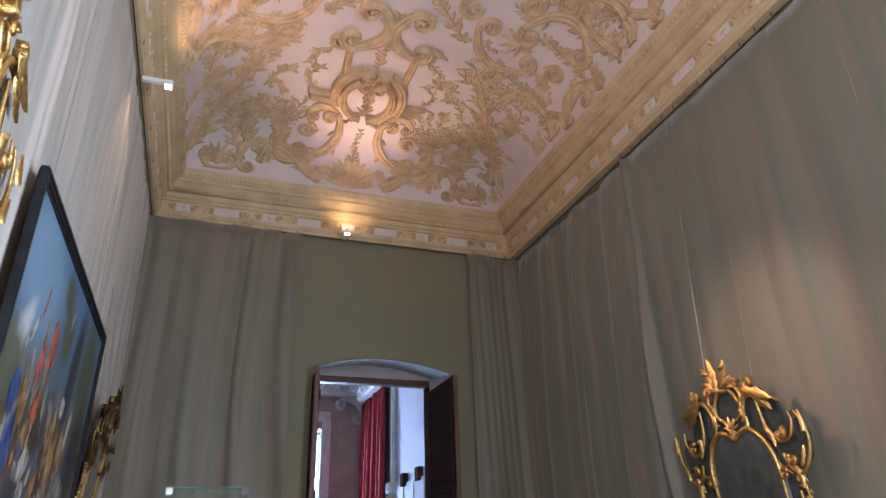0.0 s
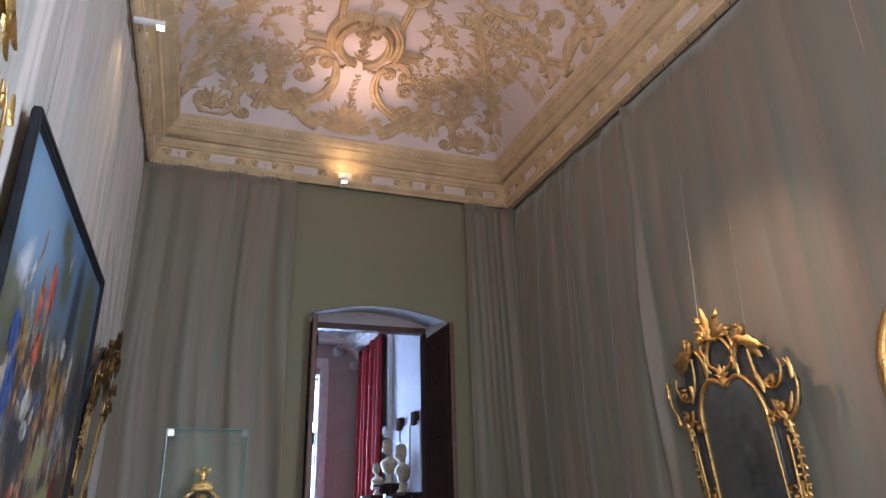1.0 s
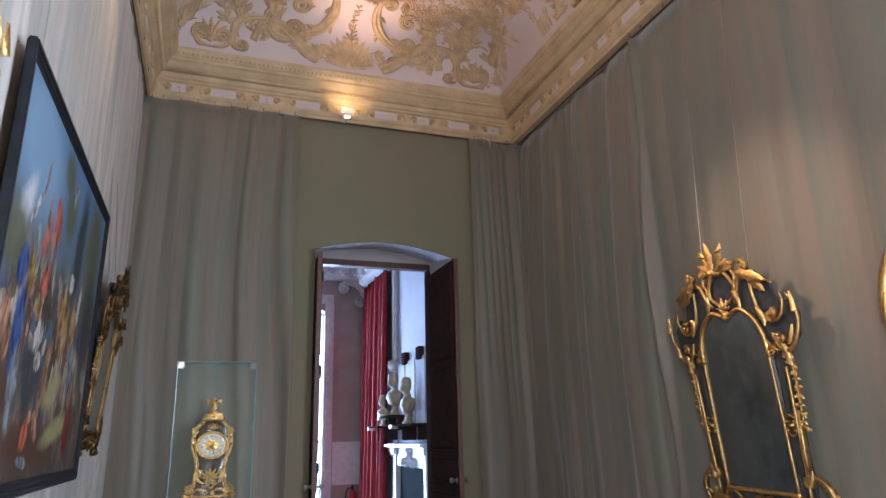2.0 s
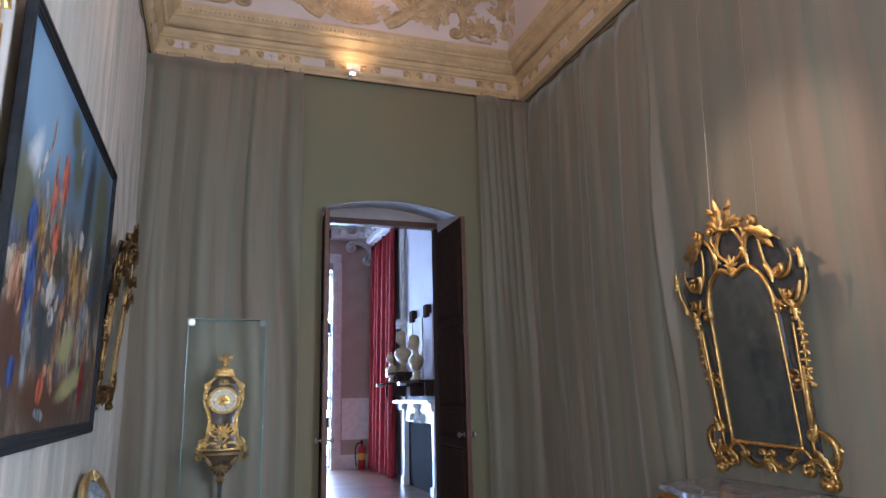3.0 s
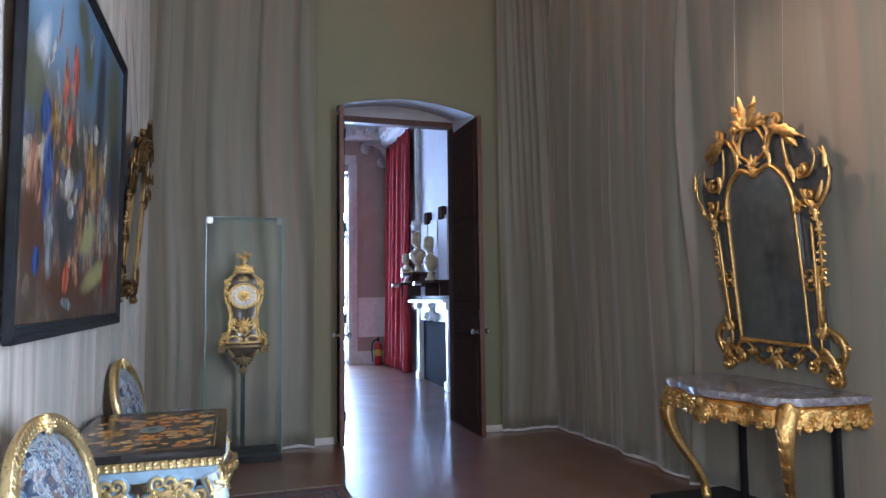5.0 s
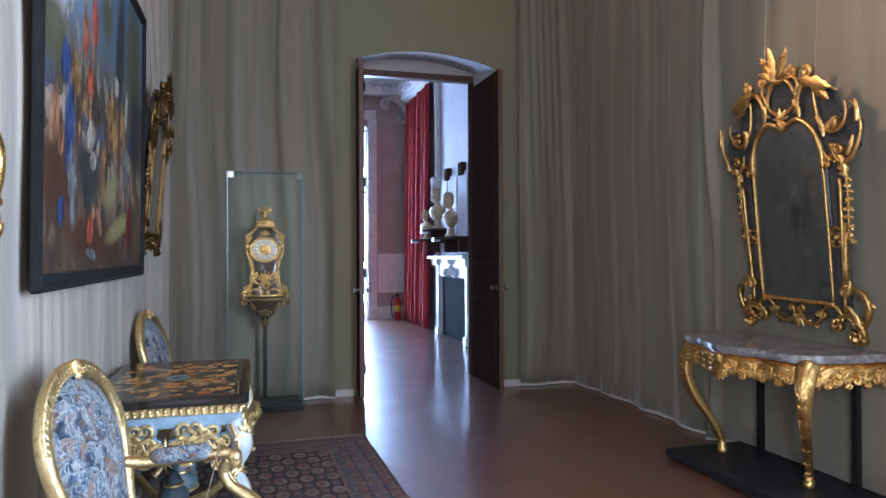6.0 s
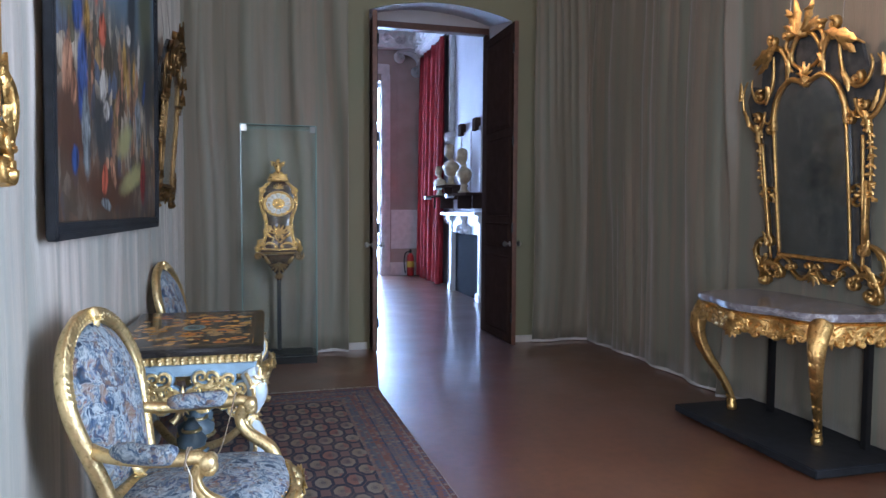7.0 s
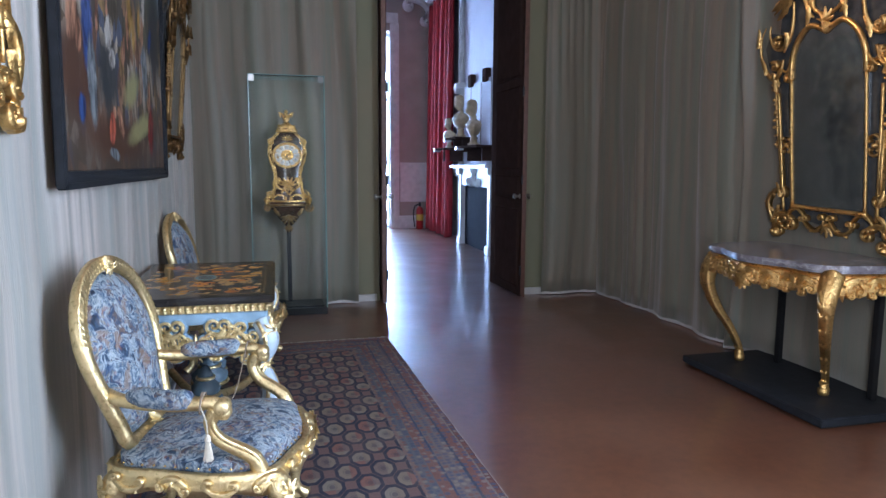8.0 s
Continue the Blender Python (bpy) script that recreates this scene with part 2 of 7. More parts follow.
def silk(name, c1, c2, c3):
    """Changeant silk: long vertical streaks of three tones, fine weave."""
    m, nt, b = tree_of(name, 0.5)
    streak = noise_of(nt, coords(nt, (13, 13, 0.17)), 1.0, 6, 0.65)
    wide = noise_of(nt, coords(nt, (1.6, 1.6, 0.35), loc=(3, 1, 2)), 1.0, 3)
    col = ramp(nt, streak, [(0.36, c1), (0.48, c2), (0.60, c3)])
    col = mixc(nt, ramp(nt, wide, [(0.42, (0, 0, 0)), (0.62, (0.55, 0.55, 0.55))]), col, c3)
    nt.links.new(col, b.inputs["Base Color"])
    b.inputs["Sheen Weight"].default_value = 0.35
    b.inputs["Sheen Roughness"].default_value, b.inputs["Sheen Tint"].default_value = 0.45, (1.0, 0.92, 0.84, 1)
    b.inputs["Specular IOR Level"].default_value = 0.3
    fine = noise_of(nt, coords(nt, (160, 160, 12)), 1.0, 2)
    bump(nt, b, mixc(nt, 0.35, streak, fine), 0.38, 0.010)
    return m


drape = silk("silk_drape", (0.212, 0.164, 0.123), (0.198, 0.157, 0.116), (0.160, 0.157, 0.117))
# left wall's copy of the silk, paler: window brightness put into the colour
drape_left_lit = silk("silk_drape_lit", (0.54, 0.47, 0.42), (0.40, 0.345, 0.30), (0.27, 0.27, 0.24))


def make_wall_paint():
    m, nt, b = tree_of("green_paint", 0.75)
    a = noise_of(nt, coords(nt, (1, 1, 0.6)), 0.9, 6)
    col = ramp(nt, a, [(0.35, (0.20, 0.165, 0.10)), (0.65, (0.165, 0.165, 0.10))])
    nt.links.new(col, b.inputs["Base Color"])
    bump(nt, b, noise_of(nt, coords(nt), 60), 0.12, 0.004)
    return m


wall_paint = make_wall_paint()


def make_floor():
    m, nt, b = tree_of("polished_floor", 0.17)
    n1 = noise_of(nt, coords(nt), 0.9, 6, 0.6)
    n2 = noise_of(nt, coords(nt), 14, 8, 0.7)
    n3 = noise_of(nt, coords(nt, loc=(7, 3, 0)), 2.3, 4, 0.5)
    col = ramp(nt, n1, [(0.3, (0.085, 0.030, 0.015)), (0.55, (0.135, 0.048, 0.022)), (0.75, (0.19, 0.075, 0.034))])
    col = mixc(nt, 0.35, col, ramp(nt, n2, [(0.35, (0.05, 0.016, 0.01)), (0.6, (0.16, 0.06, 0.03))]))
    col = mixc(nt, ramp(nt, n3, [(0.40, (0, 0, 0)), (0.72, (0.45, 0.45, 0.45))]), col, (0.17, 0.075, 0.038))
    nt.links.new(col, b.inputs["Base Color"])
    nt.links.new(ramp(nt, n3, [(0.3, (0.30, 0.30, 0.30)), (0.7, (0.40, 0.40, 0.40))]), b.inputs["Roughness"])
    b.inputs["Coat Weight"].default_value, b.inputs["Coat Roughness"].default_value = 0.7, 0.13
    b.inputs["Specular IOR Level"].default_value = 0.7
    bump(nt, b, n1, 0.05, 0.02)
    return m


floor_mat = make_floor()


def make_gilt(name="gilt", base=(0.72, 0.45, 0.165), dark=(0.27, 0.13, 0.045), rough=0.38):
    m, nt, b = tree_of(name, rough, 1.0)
    a = noise_of(nt, coords(nt), 45, 6, 0.65)
    w = noise_of(nt, coords(nt), 7, 4)
    col = ramp(nt, a, [(0.30, dark), (0.45, base), (0.75, tuple(min(1, c * 1.15) for c in base))])
    col = mixc(nt, ramp(nt, w, [(0.4, (0, 0, 0)), (0.75, (0.35, 0.35, 0.35))]), col, dark)
    nt.links.new(col, b.inputs["Base Color"])
    nt.links.new(ramp(nt, a, [(0.3, (rough + 0.25,) * 3), (0.6, (rough - 0.06,) * 3)]), b.inputs["Roughness"])
    bump(nt, b, noise_of(nt, coords(nt), 65, 4), 0.6, 0.006)
    return m


gilt = make_gilt()
gilt_pale = make_gilt("pale_gilt", (0.80, 0.62, 0.33), (0.42, 0.28, 0.12), 0.40)
gilt_dark = make_gilt("aged_gilt", (0.26, 0.15, 0.06), (0.05, 0.028, 0.016), 0.38)
ormolu = make_gilt("ormolu", (0.70, 0.42, 0.14), (0.28, 0.14, 0.05), 0.30)
ochre = mat("ochre_stucco", (0.54, 0.375, 0.215), 0.62, var=0.22, scale=9, bump=0.3, bump_scale=70)
ochre_pale = mat("ochre_cornice", (0.56, 0.395, 0.225), 0.5, var=0.16, scale=5, bump=0.25, bump_scale=50)
plaster = mat("lilac_plaster", (0.63, 0.52, 0.49), 0.8, var=0.06, scale=1.7, bump=0.15, bump_scale=30)
white_stucco = mat("white_stucco", (0.62, 0.59, 0.58), 0.7, var=0.1, scale=10, bump=0.2)
reveal = mat("lilac_reveal", (0.54, 0.48, 0.48), 0.75, var=0.05, scale=3)
wood = mat("dark_wood", (0.05, 0.03, 0.025), 0.4, scale=9)
wood.node_tree.nodes["Principled BSDF"].inputs["Specular IOR Level"].default_value = 0.0
wood_edge = mat("brown_wood", (0.11, 0.045, 0.028), 0.42, var=0.3, scale=12, bump=0.1)
black_frame = mat("black_frame", (0.017, 0.018, 0.021), 0.5, var=0.3, scale=14, bump=0.08)
black_frame.node_tree.nodes["Principled BSDF"].inputs["Specular IOR Level"].default_value = 0.16
black_metal = mat("black_metal", (0.012, 0.012, 0.013), 0.38, metal=0.3, var=0.2)
base_trim = mat("pale_trim", (0.46, 0.43, 0.40), 0.5, var=0.1)
lamp_body = mat("white_lacquer", (0.75, 0.73, 0.70), 0.4, var=0.03)
red_velvet = mat("red_velvet", (0.30, 0.012, 0.016), 0.85, var=0.3, scale=5)
mauve_wall = mat("mauve_wall", (0.34, 0.27, 0.235), 0.8, var=0.1, scale=3, bump=0.15)
lilac_wall = mat("far_lilac_wall", (0.47, 0.44, 0.48), 0.75, var=0.06, scale=2)
bust_stone = mat("bust_stone", (0.46, 0.33, 0.20), 0.55, var=0.15, scale=14, bump=0.2)
# soot together with the hearth's shade, both put into one black
soot_shade = mat("soot_shade", (0.012, 0.012, 0.015), 0.9)
soot_shade.node_tree.nodes["Principled BSDF"].inputs["Specular IOR Level"].default_value = 0.05
marble_white = mat("white_marble", (0.72, 0.72, 0.73), 0.28, var=0.08, scale=6)


def make_marble():
    m, nt, b = tree_of("lilac_marble", 0.16)
    v = noise_of(nt, coords(nt, (1, 1, 1)), 16, 10, 0.75)
    w = noise_of(nt, coords(nt, loc=(2, 5, 1)), 5, 8, 0.6)
    col = ramp(nt, v, [(0.3, (0.10, 0.08, 0.09)), (0.5, (0.19, 0.165, 0.175)), (0.7, (0.29, 0.265, 0.27))])
    col = mixc(nt, ramp(nt, w, [(0.47, (0, 0, 0)), (0.5, (0.7, 0.7, 0.7)), (0.53, (0, 0, 0))]), col, (0.38, 0.36, 0.36))
    nt.links.new(col, b.inputs["Base Color"])
    return m


marble = make_marble()


def make_glass(name, tint, rough=0.0, mixw=0.12):
    """Clear pane: mostly see-through with a mirror-like film."""
    m = bpy.data.materials.new(name)
    m.use_nodes = True
    nt = m.node_tree
    nt.nodes.remove(nt.nodes["Principled BSDF"])
    tr = node(nt, "ShaderNodeBsdfTransparent", Color=(*tint, 1))
    gl = node(nt, "ShaderNodeBsdfGlossy", Color=(0.9, 0.95, 0.95, 1), Roughness=rough)
    fr = node(nt, "ShaderNodeFresnel", IOR=1.3)
    # pale diffuse layer imitating the hazy daylight reflection in the panes
    haze = node(nt, "ShaderNodeBsdfDiffuse", Color=(0.62, 0.72, 0.70, 1))
    haze_amount = ramp(nt, noise_of(nt, coords(nt, (1.5, 1.5, 0.5)), 2.5, 5), [(0.35, (0.002,) * 3), (0.7, (0.012,) * 3)])
    body = node(nt, "ShaderNodeMixShader", [("Fac", haze_amount)])
    nt.links.new(tr.outputs[0], body.inputs[1])
    nt.links.new(haze.outputs[0], body.inputs[2])
    mx = node(nt, "ShaderNodeMixShader", [("Fac", fr.outputs["Fac"])])
    nt.links.new(body.outputs[0], mx.inputs[1])
    nt.links.new(gl.outputs[0], mx.inputs[2])
    nt.links.new(mx.outputs[0], nt.nodes["Material Output"].inputs["Surface"])
    return m


clear_glass = make_glass("case_glass", (0.984, 0.993, 0.989))
edge_glass = mat("glass_edge", (0.17, 0.27, 0.25), 0.12, var=0.1)


def make_old_mirror():
    m, nt, b = tree_of("old_mirror_glass", 0.07, 0.84)
    a = noise_of(nt, coords(nt), 9, 8, 0.7)
    col = ramp(nt, a, [(0.3, (0.15, 0.15, 0.145)), (0.55, (0.24, 0.24, 0.23)), (0.72, (0.36, 0.35, 0.33))])
    nt.links.new(col, b.inputs["Base Color"])
    nt.links.new(ramp(nt, a, [(0.35, (0.05,) * 3), (0.7, (0.22,) * 3)]), b.inputs["Roughness"])
    return m


old_mirror = make_old_mirror()
dark_glass = mat("dark_border_glass", (0.045, 0.045, 0.045), 0.12, var=0.3, scale=20)


def make_tapestry():
    """Blue and grey floral needlework with rusty and ochre threads."""
    m, nt, b = tree_of("blue_needlework", 0.8)
    v = coords(nt)
    wob = node(nt, "ShaderNodeTexNoise", [("Vector", v)], Scale=11.0, Detail=2.0)
    wv = mixc(nt, 0.09, v, wob.outputs["Color"], "ADD")
    swirl = node(nt, "ShaderNodeTexNoise", [("Vector", wv)], Scale=11.0, Detail=4.0, Distortion=1.8).outputs["Fac"]
    base = ramp(nt, swirl, [(0.30, (0.010, 0.020, 0.040)), (0.40, (0.030, 0.065, 0.115)), (0.455, (0.36, 0.42, 0.46)), (0.50, (0.045, 0.095, 0.15)), (0.56, (0.44, 0.48, 0.48)), (0.61, (0.025, 0.035, 0.08)), (0.66, (0.15, 0.10, 0.07)), (0.72, (0.24, 0.31, 0.37))])
    petals = node(nt, "ShaderNodeTexVoronoi", [("Vector", wv)], Scale=75.0, Randomness=1.0)
    hue = ramp(nt, petals.outputs["Color"], [(0.0, (0.27, 0.10, 0.065)), (0.25, (0.36, 0.36, 0.37)), (0.45, (0.24, 0.18, 0.10)), (0.62, (0.05, 0.075, 0.17)), (0.8, (0.40, 0.40, 0.42))], True)
    mask = ramp(nt, noise_of(nt, coords(nt, loc=(4, 2, 7)), 13, 3), [(0.50, (0, 0, 0)), (0.60, (0.6, 0.6, 0.6))])
    flourish = node(nt, "ShaderNodeTexNoise", [("Vector", wv)], Scale=5.5, Detail=1.0, Distortion=3.0).outputs["Fac"]
    col = mixc(nt, mask, base, hue)
    col = mixc(nt, ramp(nt, flourish, [(0.44, (0, 0, 0)), (0.47, (0.75, 0.75, 0.75)), (0.50, (0.1, 0.1, 0.1)), (0.53, (0, 0, 0))]), col, (0.02, 0.065, 0.14))
    col = mixc(nt, ramp(nt, flourish, [(0.52, (0, 0, 0)), (0.56, (0.6, 0.6, 0.6)), (0.62, (0, 0, 0))]), col, (0.40, 0.45, 0.48))
    col = mixc(nt, ramp(nt, flourish, [(0.30, (0.6, 0.6, 0.6)), (0.40, (0, 0, 0))]), col, (0.26, 0.15, 0.09))
    fine = node(nt, "ShaderNodeTexVoronoi", [("Vector", v)], Scale=260.0).outputs["Distance"]
    col = mixc(nt, 0.4, col, ramp(nt, fine, [(0.1, (1, 1, 1)), (0.6, (0.4, 0.4, 0.42))]), "MULTIPLY")
    nt.links.new(col, b.inputs["Base Color"])
    bump(nt, b, mixc(nt, 0.5, swirl, fine), 0.4, 0.005)
    return m


tapestry = make_tapestry()


def make_inlay():
    """Black ground with orange flower inlay; a pale blue middle and a plain dark rim."""
    m, nt, b = tree_of("flower_inlay", 0.16)
    v = coords(nt)
    warp = nt.nodes.new("ShaderNodeTexNoise")
    warp.inputs["Scale"].default_value = 6
    nt.links.new(v, warp.inputs["Vector"])
    wv = mixc(nt, 0.10, v, warp.outputs["Color"], "ADD")
    cell = node(nt, "ShaderNodeTexVoronoi", [("Vector", wv)], Scale=12.5, Randomness=0.9)
    petal = noise_of(nt, wv, 26, 4)
    mask = mixc(nt, 1.0, ramp(nt, cell.outputs["Distance"], [(0.46, (1, 1, 1)), (0.62, (0, 0, 0))]), ramp(nt, petal, [(0.41, (0, 0, 0)), (0.46, (1, 1, 1))]), "MULTIPLY")
    hue = ramp(nt, cell.outputs["Color"], [(0.0, (0.62, 0.23, 0.05)), (0.3, (0.50, 0.29, 0.10)), (0.55, (0.66, 0.31, 0.06)), (0.85, (0.45, 0.16, 0.035))], True)
    sep = nt.nodes.new("ShaderNodeSeparateXYZ")
    nt.links.new(v, sep.inputs[0])

    def mth(op, a, c=0.0):
        n = nt.nodes.new("ShaderNodeMath")
        n.operation = op
        for i, q in enumerate((a, c)):
            if isinstance(q, (int, float)):
                n.inputs[i].default_value = q
            else:
                nt.links.new(q, n.inputs[i])
        return n.outputs[0]
    ex = mth("ABSOLUTE", mth("DIVIDE", sep.outputs["X"], 0.37))
    ey = mth("ABSOLUTE", mth("DIVIDE", sep.outputs["Y"], 0.60))
    edge = mth("MAXIMUM", ex, ey)
    inner = ramp(nt, edge, [(0.80, (1, 1, 1)), (0.83, (0, 0, 0))])
    r = mth("SQRT", mth("ADD", mth("POWER", mth("DIVIDE", sep.outputs["X"], 0.075), 2), mth("POWER", mth("DIVIDE", sep.outputs["Y"], 0.115), 2)))
    col = mixc(nt, mixc(nt, 1.0, mask, inner, "MULTIPLY"), (0.012, 0.009, 0.008), hue)
    r01 = mth("MULTIPLY", r, 0.5)
    col = mixc(nt, ramp(nt, r01, [(0.48, (1, 1, 1)), (0.5, (0, 0, 0))]), col, ramp(nt, r01, [(0.0, (0.10, 0.20, 0.22)), (0.36, (0.16, 0.26, 0.28)), (0.40, (0.45, 0.26, 0.08)), (0.46, (0.02, 0.012, 0.01))]))
    col = mixc(nt, ramp(nt, edge, [(0.845, (0, 0, 0)), (0.85, (1, 1, 1)), (0.865, (1, 1, 1)), (0.87, (0, 0, 0))]), col, (0.33, 0.17, 0.05))
    nt.links.new(col, b.inputs["Base Color"])
    return m


inlay = make_inlay()
pale_blue = mat("pale_blue_paint", (0.22, 0.33, 0.42), 0.45, var=0.2, scale=14, bump=0.15)
blue_white = mat("blue_white_paint", (0.48, 0.56, 0.62), 0.4, var=0.18, scale=16, bump=0.15)
ebony = mat("ebony", (0.012, 0.010, 0.010), 0.18, var=0.2)


def make_carpet():
    """Rows of eight-sided rosettes on navy, striped borders; local origin at the middle of the far edge."""
    m, nt, b = tree_of("carpet_pile", 0.95)
    tc = nt.nodes.new("ShaderNodeTexCoord")
    sep = nt.nodes.new("ShaderNodeSeparateXYZ")
    wob = node(nt, "ShaderNodeTexNoise", [("Vector", tc.outputs["Object"])], Scale=5.0)
    nt.links.new(mixc(nt, 0.012, tc.outputs["Object"], wob.outputs["Color"], "ADD"), sep.inputs[0])

    def mth(op, a, c=0.0):
        n = nt.nodes.new("ShaderNodeMath")
        n.operation = op
        for i, q in enumerate((a, c)):
            if isinstance(q, (int, float)):
                n.inputs[i].default_value = q
            else:
                nt.links.new(q, n.inputs[i])
        return n.outputs[0]
    X, Y = sep.outputs["X"], sep.outputs["Y"]
    PX, PY = 0.175, 0.27

    def cell(ox, oy):
        fx = mth("ABSOLUTE", mth("SUBTRACT", mth("FRACT", mth("ADD", mth("DIVIDE", X, PX), ox)), 0.5))
        fy = mth("ABSOLUTE", mth("SUBTRACT", mth("FRACT", mth("ADD", mth("DIVIDE", Y, PY), oy)), 0.5))
        ax, ay = mth("MULTIPLY", fx, 2.0), mth("MULTIPLY", fy, 2.0)
        return mth("MAXIMUM", mth("MAXIMUM", ax, ay), mth("MULTIPLY", mth("ADD", ax, ay), 0.72))
    dist = mth("MINIMUM", cell(0.0, 0.0), cell(0.5, 0.5))
    idx = mth("ADD", mth("FLOOR", mth("DIVIDE", mth("ADD", X, 30.0), PX * 0.5)), mth("MULTIPLY", mth("FLOOR", mth("DIVIDE", mth("ADD", Y, 30.0), PY * 0.5)), 3.0))
    flip = mth("FRACT", mth("MULTIPLY", idx, 0.381))
    rose = ramp(nt, flip, [(0.0, (0.22, 0.17, 0.125)), (0.4, (0.22, 0.10, 0.075)), (0.66, (0.22, 0.185, 0.15)), (0.85, (0.17, 0.12, 0.10))], True)
    navy = (0.018, 0.022, 0.045)
    field = mixc(nt, ramp(nt, dist, [(0.0, (0.45, 0.45, 0.45)), (0.16, (0.9, 0.9, 0.9)), (0.22, (0.55, 0.55, 0.55)), (0.26, (0.95, 0.95, 0.95)), (0.50, (0, 0, 0))], True), navy, rose)
    field = mixc(nt, ramp(nt, dist, [(0.0, (0, 0, 0)), (0.70, (1, 1, 1))], True), field, (0.15, 0.085, 0.075))
    ax = mth("ABSOLUTE", X)
    edge = mth("MULTIPLY", mth("MAXIMUM", mth("ADD", ax, 0.0), mth("ADD", mth("ABSOLUTE", mth("ADD", Y, 1.9)), -1.1)), 1.0)
    e01 = mth("DIVIDE", mth("SUBTRACT", 0.82, edge), 0.34)
    stripe = ramp(nt, e01, [(0.0, (0.11, 0.04, 0.035)), (0.07, (0.17, 0.13, 0.11)), (0.10, (0.16, 0.06, 0.05)), (0.25, (0.03, 0.04, 0.07)), (0.30, (0.135, 0.105, 0.10)), (0.56, (0.03, 0.045, 0.09)), (0.60, (0.17, 0.075, 0.06)), (0.76, (0.085, 0.095, 0.115)), (0.92, (0.17, 0.11, 0.09))], True)
    motif = node(nt, "ShaderNodeTexVoronoi", [("Vector", coords(nt, (1, 1, 1)))], Scale=30.0, Randomness=0.25)
    spot = ramp(nt, motif.outputs["Color"], [(0.0, (0.16, 0.06, 0.048)), (0.35, (0.045, 0.06, 0.11)), (0.7, (0.20, 0.165, 0.14))], True)
    stripe = mixc(nt, ramp(nt, motif.outputs["Distance"], [(0.0, (0.75, 0.75, 0.75)), (0.42, (0, 0, 0))], True), stripe, spot)
    col = mixc(nt, ramp(nt, e01, [(0.0, (0, 0, 0)), (0.999, (1, 1, 1))], True), stripe, field)
    wear = noise_of(nt, tc.outputs["Object"], 3.5, 8, 0.7)
    col = mixc(nt, ramp(nt, wear, [(0.45, (0, 0, 0)), (0.75, (0.5, 0.5, 0.5))]), col, (0.16, 0.11, 0.095))
    pile = noise_of(nt, tc.outputs["Object"], 350, 2)
    col = mixc(nt, 0.35, col, ramp(nt, pile, [(0.3, (0.4, 0.4, 0.4)), (0.7, (1, 1, 1))]), "MULTIPLY")
    nt.links.new(col, b.inputs["Base Color"])
    bump(nt, b, pile, 0.5, 0.004)
    return m


carpet_mat = make_carpet()


FAR_PAINT = (("sky", .16, .86, .22, .20, .3), ("cloud", .09, .66, .04, .13, .4), ("olive", .43, .93, .06, .07, .0), ("olive", .50, .82, .07, .10, .1), ("dark", .66, .76, .06, .26, .1), ("olive", .86, .80, .13, .26, .0),
             ("dark", .90, .50, .10, .22, .0), ("olive", .06, .58, .09, .10, .4), ("brown", .10, .24, .16, .14, .0), ("dark", .32, .26, .10, .12, .2), ("brown", .40, .08, .30, .07, .0), ("moss", .56, .25, .10, .05, -.5), ("moss", .66, .13, .16, .04, -.3))
MID_PAINT = (("coral", .37, .74, .032, .075, -.1), ("coral", .29, .66, .020, .06, .25), ("coral", .335, .54, .034, .05, .2), ("flesh", .225, .80, .008, .07, .1), ("flesh", .28, .71, .013, .07, .1), ("flesh", .345, .645, .014, .04, -.3), ("blue", .135, .53, .034, .06, .15),
             ("blue", .165, .37, .034, .12, .05), ("yellow", .205, .535, .018, .055, .0), ("grey", .215, .645, .014, .03, .0), ("grey", .19, .22, .030, .11, -.05), ("flesh", .24, .40, .010, .06, .1))
NEAR_PAINT = (("white", .335, .385, .026, .05, .2), ("flesh", .33, .455, .012, .03, .0), ("white", .36, .315, .026, .03, .6), ("flesh", .06, .37, .030, .07, .2), ("flesh", .10, .32, .018, .04, .0), ("blue", .11, .145, .022, .035, .3), ("yellow", .565, .50, .020, .08, .05),
              ("white", .615, .62, .030, .035, .3), ("flesh", .53, .44, .014, .07, .0), ("yellow", .60, .45, .016, .07, -.1), ("white", .75, .58, .016, .07, .1), ("grey", .735, .33, .034, .10, .0))
LOW_PAINT = (("crimson", .80, .13, .036, .09, .1), ("flesh", .79, .25, .016, .06, .2), ("coral", .34, .11, .024, .045, .3), ("flesh", .425, .135, .018, .05, -.5), ("flesh", .37, .16, .012, .02, .0), ("grey", .35, .035, .045, .016, .2),
             ("yellow", .68, .50, .014, .05, .1), ("flesh", .72, .48, .014, .045, .0), ("blue", .83, .47, .016, .05, .4), ("white", .17, .70, .010, .06, .5), ("grey", .52, .90, .022, .05, .1), ("flesh", .48, .36, .014, .05, .3))
PIGMENT = dict(coral=(0.36, 0.085, 0.05), blue=(0.025, 0.055, 0.16), white=(0.34, 0.32, 0.29), flesh=(0.29, 0.145, 0.09), yellow=(0.27, 0.16, 0.045), brown=(0.06, 0.028, 0.018), olive=(0.075, 0.075, 0.042), sky=(0.15, 0.23, 0.31), cloud=(0.40, 0.40, 0.42),
               crimson=(0.17, 0.02, 0.02), dark=(0.030, 0.032, 0.034), grey=(0.15, 0.17, 0.18), moss=(0.22, 0.20, 0.09))


